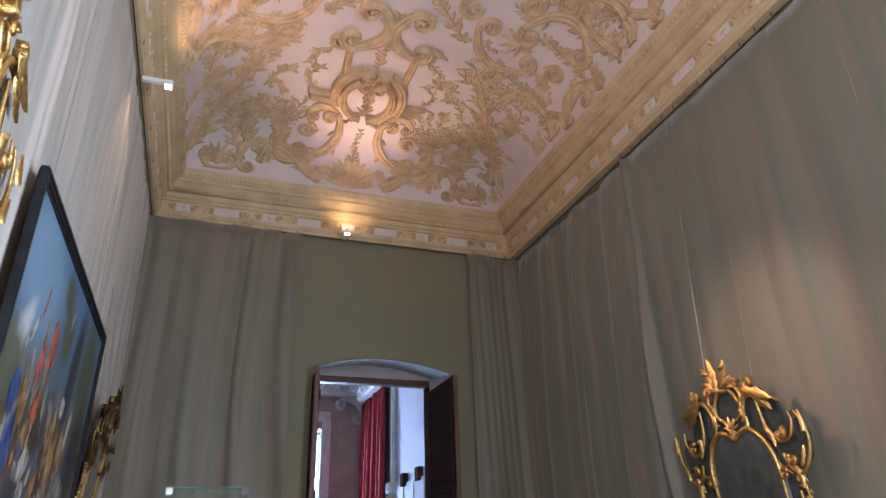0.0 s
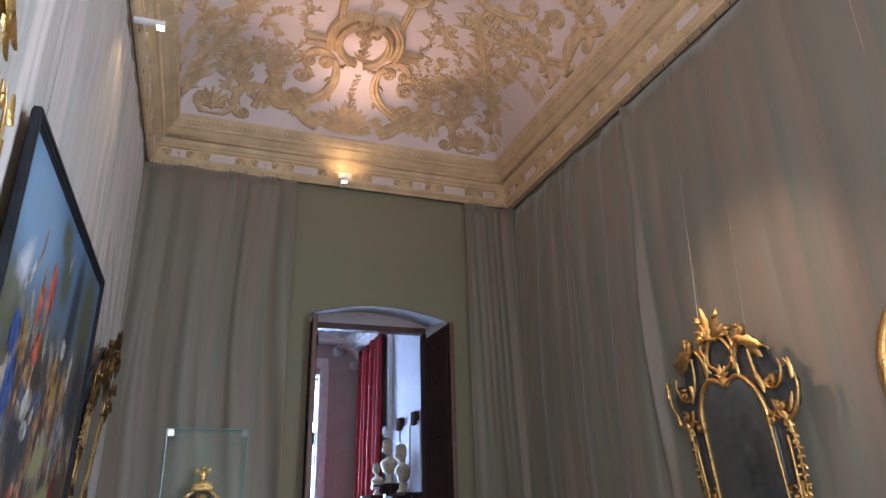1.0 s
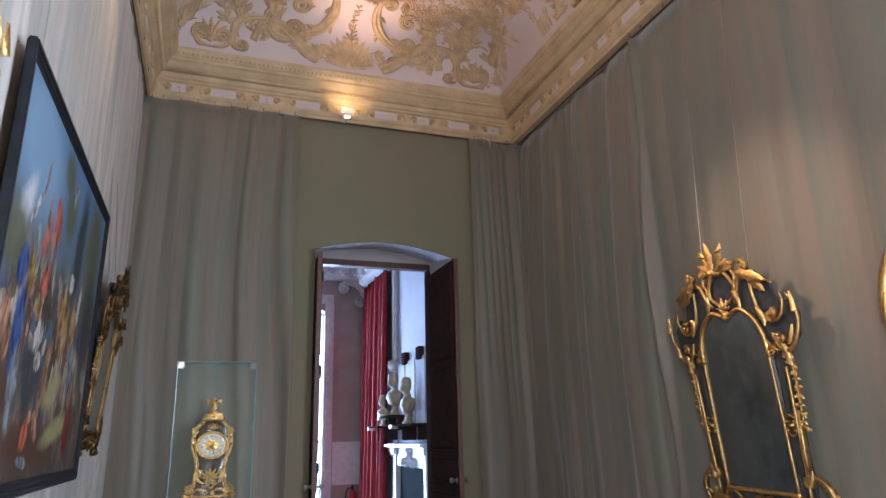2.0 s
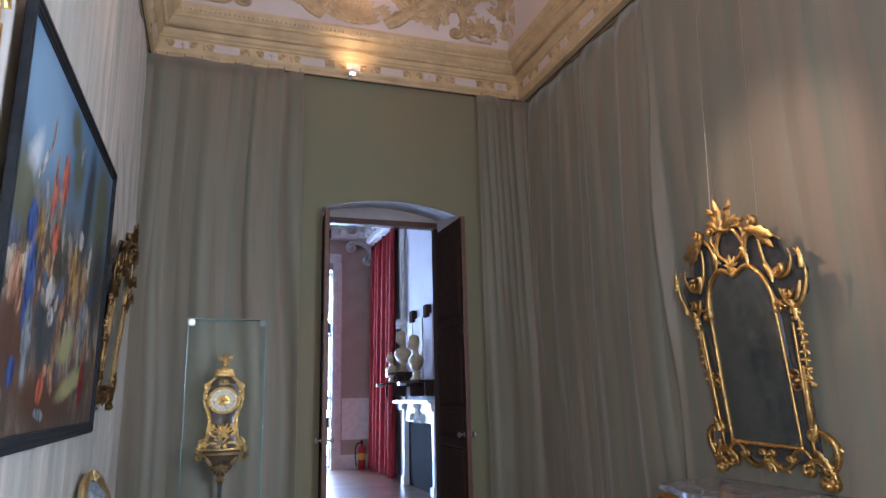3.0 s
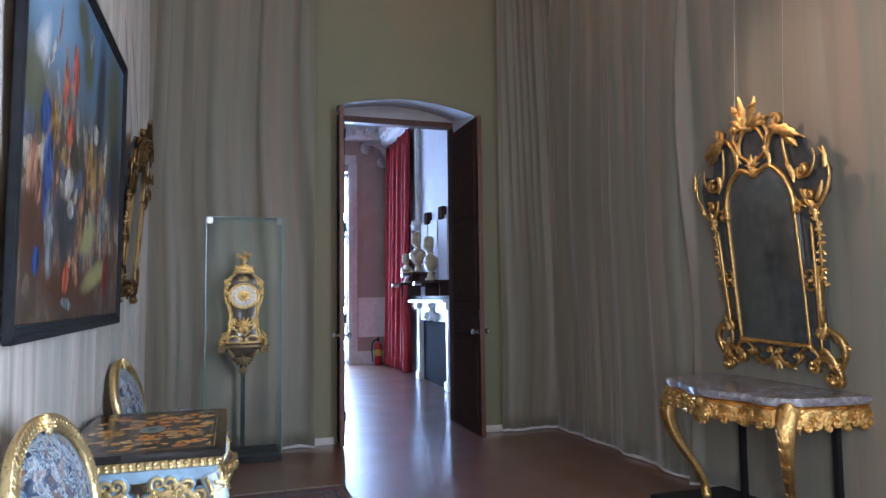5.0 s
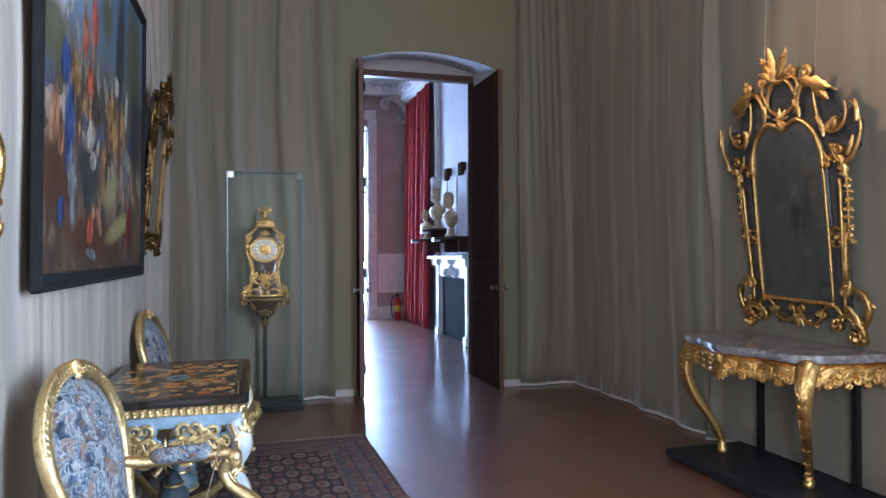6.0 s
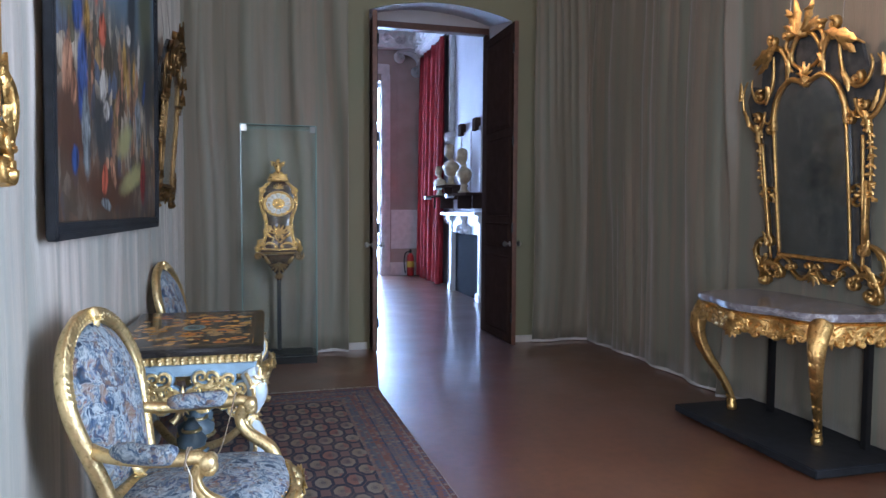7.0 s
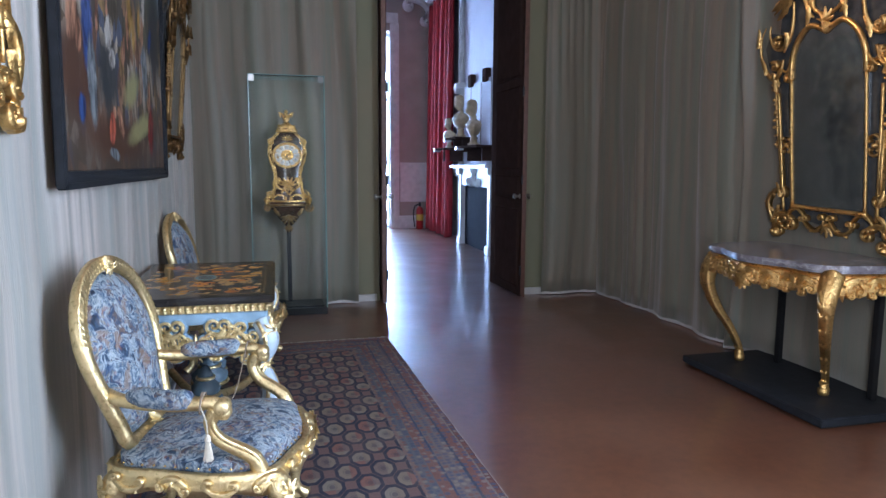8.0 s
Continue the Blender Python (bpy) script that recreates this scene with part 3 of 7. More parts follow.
def make_canvas(cw, ch, foot):
    """Oil paint: blue sky over a dark crowd, built up from soft strokes of pigment with folds and brushwork."""
    m, nt, b = tree_of("oil_paint", 0.5)
    b.inputs["Specular IOR Level"].default_value = 0.06
    tc = nt.nodes.new("ShaderNodeTexCoord")
    mp = nt.nodes.new("ShaderNodeMapping")
    mp.inputs["Location"].default_value, mp.inputs["Scale"].default_value = (0, 0.5, -foot / ch), (0, 1 / cw, 1 / ch)
    nt.links.new(tc.outputs["Object"], mp.inputs["Vector"])
    big = node(nt, "ShaderNodeTexNoise", [("Vector", tc.outputs["Object"])], Scale=5.5, Detail=3.0)
    small = node(nt, "ShaderNodeTexNoise", [("Vector", tc.outputs["Object"])], Scale=26.0, Detail=4.0)
    off = nt.nodes.new("ShaderNodeVectorMath")
    off.operation = "MULTIPLY_ADD"
    off.inputs[1].default_value, off.inputs[2].default_value = (0, 0.03, 0.03), (0, -0.015, -0.015)
    nt.links.new(big.outputs["Color"], off.inputs[0])
    off2 = nt.nodes.new("ShaderNodeVectorMath")
    off2.operation = "MULTIPLY_ADD"
    off2.inputs[1].default_value, off2.inputs[2].default_value = (0, 0.022, 0.022), (0, -0.011, -0.011)
    nt.links.new(small.outputs["Color"], off2.inputs[0])
    add = nt.nodes.new("ShaderNodeVectorMath")
    add.operation = "ADD"
    nt.links.new(off.outputs[0], add.inputs[0])
    nt.links.new(off2.outputs[0], add.inputs[1])
    uv = nt.nodes.new("ShaderNodeVectorMath")
    uv.operation = "ADD"
    nt.links.new(mp.outputs[0], uv.inputs[0])
    nt.links.new(add.outputs[0], uv.inputs[1])
    sep = nt.nodes.new("ShaderNodeSeparateXYZ")
    nt.links.new(uv.outputs[0], sep.inputs[0])
    col = ramp(nt, sep.outputs["Z"], [(0.0, (0.050, 0.034, 0.026)), (0.3, (0.085, 0.056, 0.038)), (0.52, (0.085, 0.072, 0.052)), (0.64, (0.08, 0.10, 0.115)), (0.80, (0.075, 0.125, 0.18)), (1.0, (0.075, 0.135, 0.21))])
    tall = nt.nodes.new("ShaderNodeVectorMath")
    tall.operation = "MULTIPLY"
    tall.inputs[1].default_value = (1, 1.25, 0.5)
    nt.links.new(uv.outputs[0], tall.inputs[0])
    crowd = node(nt, "ShaderNodeTexVoronoi", [("Vector", tall.outputs[0])], Scale=21.0, Randomness=1.0)
    people = ramp(nt, crowd.outputs["Color"], [(0.0, (0.05, 0.04, 0.03)), (0.22, (0.28, 0.15, 0.09)), (0.36, (0.08, 0.075, 0.05)), (0.48, (0.06, 0.09, 0.15)), (0.58, (0.34, 0.29, 0.23)), (0.70, (0.045, 0.04, 0.04)), (0.80, (0.24, 0.15, 0.06)), (0.90, (0.13, 0.06, 0.04))], True)
    band = ramp(nt, sep.outputs["Z"], [(0.05, (0.12, 0.12, 0.12)), (0.28, (0.55, 0.55, 0.55)), (0.50, (0.65, 0.65, 0.65)), (0.68, (0, 0, 0))])
    folds = node(nt, "ShaderNodeTexNoise", [("Vector", coords(nt, (1, 1.0, 0.38)))], Scale=24.0, Detail=5.0, Distortion=0.6).outputs["Fac"]
    light = ramp(nt, folds, [(0.34, (0.30, 0.27, 0.27)), (0.50, (0.85, 0.82, 0.80)), (0.66, (1.35, 1.3, 1.25))])
    people = mixc(nt, 1.0, people, light, "MULTIPLY")
    col = mixc(nt, band, col, people)
    for group, soft in ((FAR_PAINT, 0.45), (MID_PAINT, 0.7), (NEAR_PAINT, 0.7), (LOW_PAINT, 0.7)):
        for kind, u, v, w, h, lean in group:
            q = nt.nodes.new("ShaderNodeMapping")
            q.vector_type = "TEXTURE"
            q.inputs["Location"].default_value, q.inputs["Rotation"].default_value, q.inputs["Scale"].default_value = (0, u, v), (-lean, 0, 0), (1, w * 1.25, h * 1.2)
            nt.links.new(uv.outputs[0], q.inputs["Vector"])
            ln = nt.nodes.new("ShaderNodeVectorMath")
            ln.operation = "LENGTH"
            nt.links.new(q.outputs[0], ln.inputs[0])
            mask = ramp(nt, ln.outputs["Value"], [(soft, (0.92, 0.92, 0.92)), (1.0, (0, 0, 0))])
            tone = mixc(nt, 1.0, light, PIGMENT[kind], "MULTIPLY") if group is not FAR_PAINT else PIGMENT[kind]
            col = mixc(nt, mask, col, tone)
    nt.links.new(col, b.inputs["Base Color"])
    bump(nt, b, folds, 0.15, 0.002)
    return m

# ---- the room: floor, walls, vault ----
def structure(name, bm, material, label="", smooth=False):
    return tagged(part(name, bm, material, None, label, smooth), category=name.split("_")[0], kind="structure")


structure("floor", box(-6, 9, YF - 0.5, 18, -0.2, 0), floor_mat, "polished dark red-brown terrazzo floor with soft reflections")
# the opening LY0 to LY1 is added for the fill lamp
bm = box(XL - 0.3, XL, YF, LY0, 0, ZC + 0.6)
box(XL - 0.3, XL, LY1, YB, 0, ZC + 0.6, bm)
box(XL - 0.3, XL, LY0, LY1, 0, 0.4, bm)
box(XL - 0.3, XL, LY0, LY1, 4.2, ZC + 0.6, bm)
structure("wall_left", bm, wall_paint, "plain plaster wall with an unseen tall window, behind silk hangings")
bm = box(XR, XR + 0.3, YF, WY0, 0, ZC + 0.6)
box(XR, XR + 0.3, WY1, YB, 0, ZC + 0.6, bm)
box(XR, XR + 0.3, WY0, WY1, 0, WZ0, bm)
box(XR, XR + 0.3, WY0, WY1, WZ1, ZC + 0.6, bm)
structure("wall_right", bm, wall_paint, "plain plaster wall with an unseen tall window, behind silk hangings")
structure("wall_front", box(XL - 0.3, XR + 0.3, YF - 0.3, YF, 0, ZC + 0.6), wall_paint, "plain plaster wall")


def wall_back():
    """The wall with the doorway: the opening's head is a flat arch, its sides splay."""
    bm = bmesh.new()
    n = 16
    arch = [(DX0 + (DX1 - DX0) * i / n, DTOP + (DARCH - DTOP) * math.sin(math.pi * i / n) ** 0.85) for i in range(n + 1)]
    y0, y1, top = YB, YB + DEEP, ZC + 0.6

    def prism(pts, lift=0.0):
        a = [bm.verts.new((x, y0, z)) for x, z in pts]
        b = [bm.verts.new((x, y1, z + (lift if z < top else 0))) for x, z in pts]
        bm.faces.new(a)
        bm.faces.new(b[::-1])
        for i in range(len(pts)):
            j = (i + 1) % len(pts)
            bm.faces.new((a[i], b[i], b[j], a[j]))
    prism([(-6, 0), (DX0, 0), (DX0, top), (-6, top)])
    prism([(DX1, 0), (9, 0), (9, top), (DX1, top)])
    for (xa, za), (xb, zb) in zip(arch, arch[1:]):
        prism([(xa, za), (xb, zb), (xb, top), (xa, top)], SPLAY)
    bmesh.ops.recalc_face_normals(bm, faces=bm.faces[:])
    return structure("wall_back", bm, wall_paint, "sage green painted wall with an arched doorway")


wall_back()

# vault
VX0, VX1, VY0, VY1 = -0.53, 3.30, YF + 0.3, 6.90


def rise(d):
    d = min(max(d, 1e-4), 2.0)
    return 1.25 * math.sqrt(1 - (1 - d / 2.0) ** 2) + 1e-4


def vault(x, y):
    return 5.66 + sum(h ** -3.6 for h in (rise(x - VX0), rise(VX1 - x), rise(y - VY0), rise(VY1 - y))) ** (-1 / 3.6)


def vault_normal(x, y):
    e = 0.004
    x, y = min(max(x, VX0 + 0.02), VX1 - 0.02), min(max(y, VY0 + 0.02), VY1 - 0.02)
    gx, gy = (vault(x + e, y) - vault(x - e, y)) / (2 * e), (vault(x, y + e) - vault(x, y - e)) / (2 * e)
    return Vector((gx, gy, -1)).normalized()


ARC = [0.0]
for i in range(200):
    ARC.append(ARC[-1] + math.hypot(0.01, rise(0.01 * (i + 1)) - rise(0.01 * i)))


def inward(b):
    """How far from the springing a point lies that is b metres up along the cove."""
    return float(np.interp(b, ARC, [0.01 * i for i in range(201)])) if b < ARC[-1] else 2.0 + b - ARC[-1]


def cove_back(a, b, h):
    x, y = min(max(a, VX0 + 0.015), VX1 - 0.015), VY1 - max(inward(b), 0.004)
    return Vector((x, y, vault(x, y))) + vault_normal(x, y) * h


def cove_right(a, b, h):
    x, y = VX1 - max(inward(b), 0.004), min(a, VY1 - 0.015)
    return Vector((x, y, vault(x, y))) + vault_normal(x, y) * h


def cove_left(a, b, h):
    x, y = VX0 + max(inward(b), 0.004), min(a, VY1 - 0.015)
    return Vector((x, y, vault(x, y))) + vault_normal(x, y) * h


def make_vault():
    bm = bmesh.new()
    nu, nv = 64, 110

    def spread(t):
        return 0.5 - 0.5 * math.cos(math.pi * t)
    g = [[bm.verts.new((x, y, vault(x, y))) for x in (VX0 + (VX1 - VX0) * spread(i / nu) for i in range(nu + 1))] for y in (VY0 + (VY1 - VY0) * spread(j / nv) for j in range(nv + 1))]
    for j in range(nv):
        for i in range(nu):
            bm.faces.new((g[j][i], g[j + 1][i], g[j + 1][i + 1], g[j][i + 1]))
    edge = g[0] + [r[-1] for r in g[1:]] + g[-1][-2::-1] + [r[0] for r in g[-2:0:-1]]
    up = [bm.verts.new((v.co.x, v.co.y, 7.2)) for v in edge]
    for k in range(len(edge)):
        j = (k + 1) % len(edge)
        bm.faces.new((edge[k], up[k], up[j], edge[j]))
    bm.faces.new(up)
    return structure("ceiling", bm, plaster, "pale lilac vaulted ceiling under ochre stucco ornament", True)


make_vault()


def bouquet(bm, put, x, y, s, rng):
    """A footed vase with a tall bunch of stems and blossoms."""
    ribbon(bm, put, [(x, y - 0.08 * s), (x, y), (x, y + 0.1 * s), (x, y + 0.2 * s)], lambda t: s * (0.05 + 0.10 * t), 0.035)
    ribbon(bm, put, [(x - 0.17 * s, y + 0.21 * s), (x, y + 0.20 * s), (x + 0.17 * s, y + 0.21 * s)], 0.025 * s, 0.04)
    for k in range(9):
        a = math.pi / 2 + (k / 8 - 0.5) * 1.7
        l = s * rng.uniform(0.55, 1.0)
        pts = [(x, y + 0.2 * s), (x + math.cos(a) * l * 0.5, y + 0.2 * s + math.sin(a) * l * 0.55), (x + math.cos(a) * l * 1.05, y + 0.2 * s + math.sin(a) * l)]
        branch(bm, put, pts, 0.085 * s, 0.018, rng, 0.5, 0.09)
        blob(bm, put, *pts[-1], 0.04 * s, 0.025)


def tree_relief(bm, put, pts, s, rng):
    """A climbing stem thick with ragged leaf clumps."""
    line = spline([(*p, 0) for p in pts], 7)
    ribbon(bm, put, [(p.x, p.y) for p in line], lambda t: s * (0.28 - 0.14 * t), 0.03)
    for i in range(1, len(line)):
        d = line[i] - line[i - 1]
        a = math.atan2(d.y, d.x)
        for k in range(5):
            px, py = line[i].x + rng.uniform(-0.55, 0.55) * s, line[i].y + rng.uniform(-0.55, 0.55) * s
            leaf(bm, put, px, py, a + rng.uniform(-1.4, 1.4), s * rng.uniform(0.5, 0.9), s * rng.uniform(0.22, 0.4), 0.026)
        if i % 2:
            blob(bm, put, line[i].x + rng.uniform(-0.4, 0.4) * s, line[i].y + rng.uniform(-0.4, 0.4) * s, s * 0.16, 0.035)


def make_relief():
    rng = random.Random(5)
    bm = bmesh.new()
    P, C = cove_back, 1.36
    H = 0.035
    # middle of the end cove: a scrolled shield between bars
    for s in (-1, 1):
        arc = [0.42 + 1.62 * i / 14 for i in range(15)]
        ribbon(bm, P, [(C + s * 0.385 * math.sin(a), 1.42 + 0.45 * math.cos(a)) for a in arc], 0.060, 0.085)
        scroll(bm, P, C + s * 0.10, 1.74, 0.09, 0.9 if s > 0 else 2.24, s, 0.045, 0.08, 1.2, False)
        arc = [0.50 + 2.5 * i / 18 for i in range(19)]
        ribbon(bm, P, [(C + s * 0.285 * math.sin(a), 1.36 + 0.34 * math.cos(a)) for a in arc], 0.050, 0.075)
        scroll(bm, P, C + s * 0.10, 1.575, 0.075, 0.9 if s > 0 else 2.24, s, 0.04, 0.07, 1.2, False)
        leaf(bm, P, C + s * 0.08, 1.03, math.pi / 2 - s * 1.1, 0.17, 0.09, 0.06)
        ribbon(bm, P, [(C + s * 0.36, 1.27), (C + s * 0.64, 1.28)], 0.045, 0.07)
        ribbon(bm, P, [(C + s * 0.38, 1.38), (C + s * 0.68, 1.39)], 0.022, 0.07)
        ribbon(bm, P, [(C + s * 0.33, 1.72), (C + s * 0.36, 2.20)], 0.045, 0.05)
        c_scroll(bm, P, (C + s * 0.30, 1.06), (C + s * 0.62, 0.98), s * 0.38, 0.04, H, 0.07, 1)
        c_scroll(bm, P, (C + s * 0.26, 0.98), (C + s * 0.62, 0.36), -s * 0.24, 0.05, 0.045, 0.10, 3)
        c_scroll(bm, P, (C + s * 0.60, 0.36), (C + s * 0.98, 0.52), -s * 0.35, 0.042, H, 0.09, 2)
        c_scroll(bm, P, (C + s * 0.32, 2.15), (C + s * 0.15, 2.75), s * 0.34, 0.062, 0.055, 0.13, 3)
        scroll(bm, P, C + s * 0.47, 2.22, 0.13, 0.5, s, 0.035, H)
        branch(bm, P, [(C + s * 0.5, 2.1), (C + s * 0.66, 2.0), (C + s * 0.72, 1.8)], 0.07, 0.02, rng)
        branch(bm, P, [(C + s * 0.62, 1.42), (C + s * 0.70, 1.62), (C + s * 0.58, 1.76)], 0.07, 0.02, rng)
        branch(bm, P, [(C + s * 0.10, 1.0), (C + s * 0.24, 0.93), (C + s * 0.36, 1.02)], 0.05, 0.025, rng, 0.7)
        # vases with bouquets on brackets
        bouquet(bm, P, C + s * 0.90, 0.56, 0.72, rng)
        c_scroll(bm, P, (C + s * 1.02, 0.50), (C + s * 1.30, 0.13), s * 0.30, 0.042, H, 0.08, 3)
        c_scroll(bm, P, (C + s * 1.36, 0.14), (C + s * 1.72, 0.20), -s * 0.36, 0.038, H, 0.09, 2)
        scroll(bm, P, C + s * 0.62, 0.74, 0.11, 1.2, s, 0.035, H)
        branch(bm, P, [(C + s * 1.36, 0.36), (C + s * 1.44, 0.66), (C + s * 1.38, 1.0)], 0.13, 0.022, rng, 0.1)
        branch(bm, P, [(C + s * 1.10, 0.30), (C + s * 1.18, 0.5), (C + s * 1.24, 0.74)], 0.10, 0.022, rng, 0.1)
        # climbing trees at the corners
        tree_relief(bm, P, [(C + s * 1.78, 0.42), (C + s * 1.68, 0.95), (C + s * 1.46, 1.35), (C + s * 1.28, 1.75), (C + s * 1.04, 2.15)], 0.20, rng)
        branch(bm, P, [(C + s * 1.62, 1.3), (C + s * 1.70, 1.7), (C + s * 1.62, 2.1)], 0.12, 0.022, rng, 0.4)
        branch(bm, P, [(C + s * 1.15, 1.35), (C + s * 1.02, 1.6), (C + s * 0.86, 1.66)], 0.09, 0.02, rng, 0.4)
        branch(bm, P, [(C + s * 0.25, 0.30), (C + s * 0.46, 0.22), (C + s * 0.66, 0.26)], 0.09, 0.022, rng)
    branch(bm, P, [(C, 1.12), (C + 0.01, 1.26), (C, 1.40)], 0.08, 0.03, rng, 0.3)
    palmette(bm, P, C, 1.46, math.pi / 2, 0.16, H, 5)
    palmette(bm, P, C, 1.10, math.pi / 2, 0.16, H, 5, 2.8)
    palmette(bm, P, C, 1.68, math.pi / 2, 0.22, H, 7, 3.0)
    branch(bm, P, [(C, 1.85), (C - 0.02, 2.2), (C + 0.02, 2.7)], 0.10, 0.02, rng, 0.4)
    for k in range(3):
        palmette(bm, P, C - 0.02, 0.06 + 0.03 * k, math.pi / 2, 0.40 - 0.09 * k, H, 13 - 2 * k, 2.6)
    for s in (-1, 1):
        # heavy acanthus brackets under the vases
        ribbon(bm, P, [(q.x, q.y) for q in spline([(C + s * 0.36, 0.10, 0), (C + s * 0.52, 0.20, 0), (C + s * 0.68, 0.34, 0), (C + s * 0.86, 0.46, 0), (C + s * 1.02, 0.40, 0), (C + s * 1.10, 0.22, 0)], 5)], lambda t: 0.085 - 0.04 * t, 0.04)
        for q in range(9):
            leaf(bm, P, C + s * (0.42 + 0.075 * q), 0.16 + 0.20 * math.sin(q * 0.35), math.pi / 2 - s * (0.9 if q % 2 else -0.7), 0.20, 0.10, 0.03)
        palmette(bm, P, C + s * 1.55, 0.16, math.pi / 2, 0.26, H, 9, 3.0)
        tree_relief(bm, P, [(C + s * 1.25, 0.45), (C + s * 1.32, 0.8), (C + s * 1.16, 1.1)], 0.14, rng)
    palmette(bm, P, C - 0.02, 0.40, math.pi / 2, 0.12, H, 5, 2.6)
    branch(bm, P, [(C, 0.48), (C - 0.01, 0.64), (C + 0.02, 0.84)], 0.06, 0.014, rng, 0.1, 0.06)
    for k in range(56):
        x, b0 = C + rng.choice((-1, 1)) * rng.uniform(0.75, 1.85), rng.uniform(0.1, 2.2)
        a = rng.uniform(0.6, 2.5)
        l = rng.uniform(0.12, 0.28)
        branch(bm, P, [(x, b0), (x + l * 0.5 * math.cos(a), b0 + l * 0.5 * math.sin(a)), (x + l * math.cos(a + 0.5), b0 + l * math.sin(a + 0.5))], rng.uniform(0.05, 0.085), 0.012, rng, 0.4)
    # long coves: alternating scroll frames, trees and bouquets
    for P, seed in ((cove_right, 3), (cove_left, 4)):
        rng = random.Random(seed)
        for k in range(4):
            y = 4.62 - 1.55 * k
            c_scroll(bm, P, (y - 0.30, 0.45), (y - 0.12, 1.25), 0.30, 0.055, H, 0.13, 3)
            c_scroll(bm, P, (y + 0.42, 0.95), (y + 0.05, 1.70), -0.30, 0.05, H, 0.13, 3)
            c_scroll(bm, P, (y + 0.45, 0.18), (y - 0.05, 0.22), -0.30, 0.045, H, 0.10, 2)
            c_scroll(bm, P, (y - 0.55, 1.25), (y - 0.20, 1.95), 0.26, 0.05, H, 0.13, 2)
            scroll(bm, P, y + 0.20, 0.62, 0.13, 0.4, 1, 0.038, H)
            scroll(bm, P, y - 0.62, 0.95, 0.13, 2.4, -1, 0.038, H)
            palmette(bm, P, y + 0.06, 1.18, math.pi / 2, 0.26, H, 7, 3.2)
            tree_relief(bm, P, [(y - 0.62, 0.18), (y - 0.50, 0.5), (y - 0.62, 0.85)], 0.17, rng)
            bouquet(bm, P, y - 0.88, 0.25, 0.6, rng)
            branch(bm, P, [(y + 0.5, 0.45), (y + 0.62, 0.8), (y + 0.56, 1.2)], 0.12, 0.022, rng, 0.3)
            branch(bm, P, [(y + 0.3, 1.75), (y + 0.1, 1.95), (y - 0.15, 2.2)], 0.12, 0.022, rng, 0.3)
            branch(bm, P, [(y - 0.85, 1.25), (y - 0.9, 1.6), (y - 0.75, 1.95)], 0.12, 0.022, rng, 0.3)
            branch(bm, P, [(y - 0.1, 0.3), (y - 0.05, 0.6), (y - 0.1, 0.95)], 0.09, 0.022, rng, 0.3)
            tree_relief(bm, P, [(y + 0.72, 0.15), (y + 0.66, 0.55), (y + 0.80, 1.0), (y + 0.70, 1.4)], 0.17, rng)
            ribbon(bm, P, [(q.x, q.y) for q in spline([(y - 0.30, 0.10, 0), (y + 0.05, 0.30, 0), (y + 0.40, 0.22, 0), (y + 0.62, 0.40, 0)], 6)], lambda t: 0.075 - 0.03 * t, 0.04)
            for q in range(14):
                x0, b0, a, l = y + rng.uniform(-0.75, 0.75), rng.uniform(0.1, 1.7), rng.uniform(0.4, 2.7), rng.uniform(0.12, 0.26)
                branch(bm, P, [(x0, b0), (x0 + l * 0.5 * math.cos(a), b0 + l * 0.5 * math.sin(a)), (x0 + l * math.cos(a + 0.5), b0 + l * math.sin(a + 0.5))], rng.uniform(0.05, 0.085), 0.012, rng, 0.4)
    bmesh.ops.recalc_face_normals(bm, faces=bm.faces[:])
    return structure("ceiling_relief", bm, ochre, "ochre stucco scrolls, vases and leafy branches")


make_relief()

# cornice round the room
PROFILE = ((-0.14, 5.17), (0.0, 5.17), (0.0, 5.205), (0.012, 5.21), (0.03, 5.235), (0.03, 5.365), (0.05, 5.372), (0.05, 5.39), (0.075, 5.41), (0.085, 5.45), (0.11, 5.455), (0.11, 5.49), (0.135, 5.51), (0.165, 5.545), (0.19, 5.56), (0.19, 5.585), (0.215, 5.60), (0.235, 5.635), (0.25, 5.66), (0.25, 5.69), (-0.14, 5.69))
CX0, CX1, CY0, CY1 = -0.75, 3.51, YF + 0.06, 7.13


def cornice_point(side, t, o, z):
    x0, x1, y0, y1 = CX0 + o, CX1 - o, CY0 + o, CY1 - o
    return {"back": (x0 + (x1 - x0) * t, y1, z), "right": (x1, y1 + (y0 - y1) * t, z), "front": (x1 + (x0 - x1) * t, y0, z), "left": (x0, y0 + (y1 - y0) * t, z)}[side]


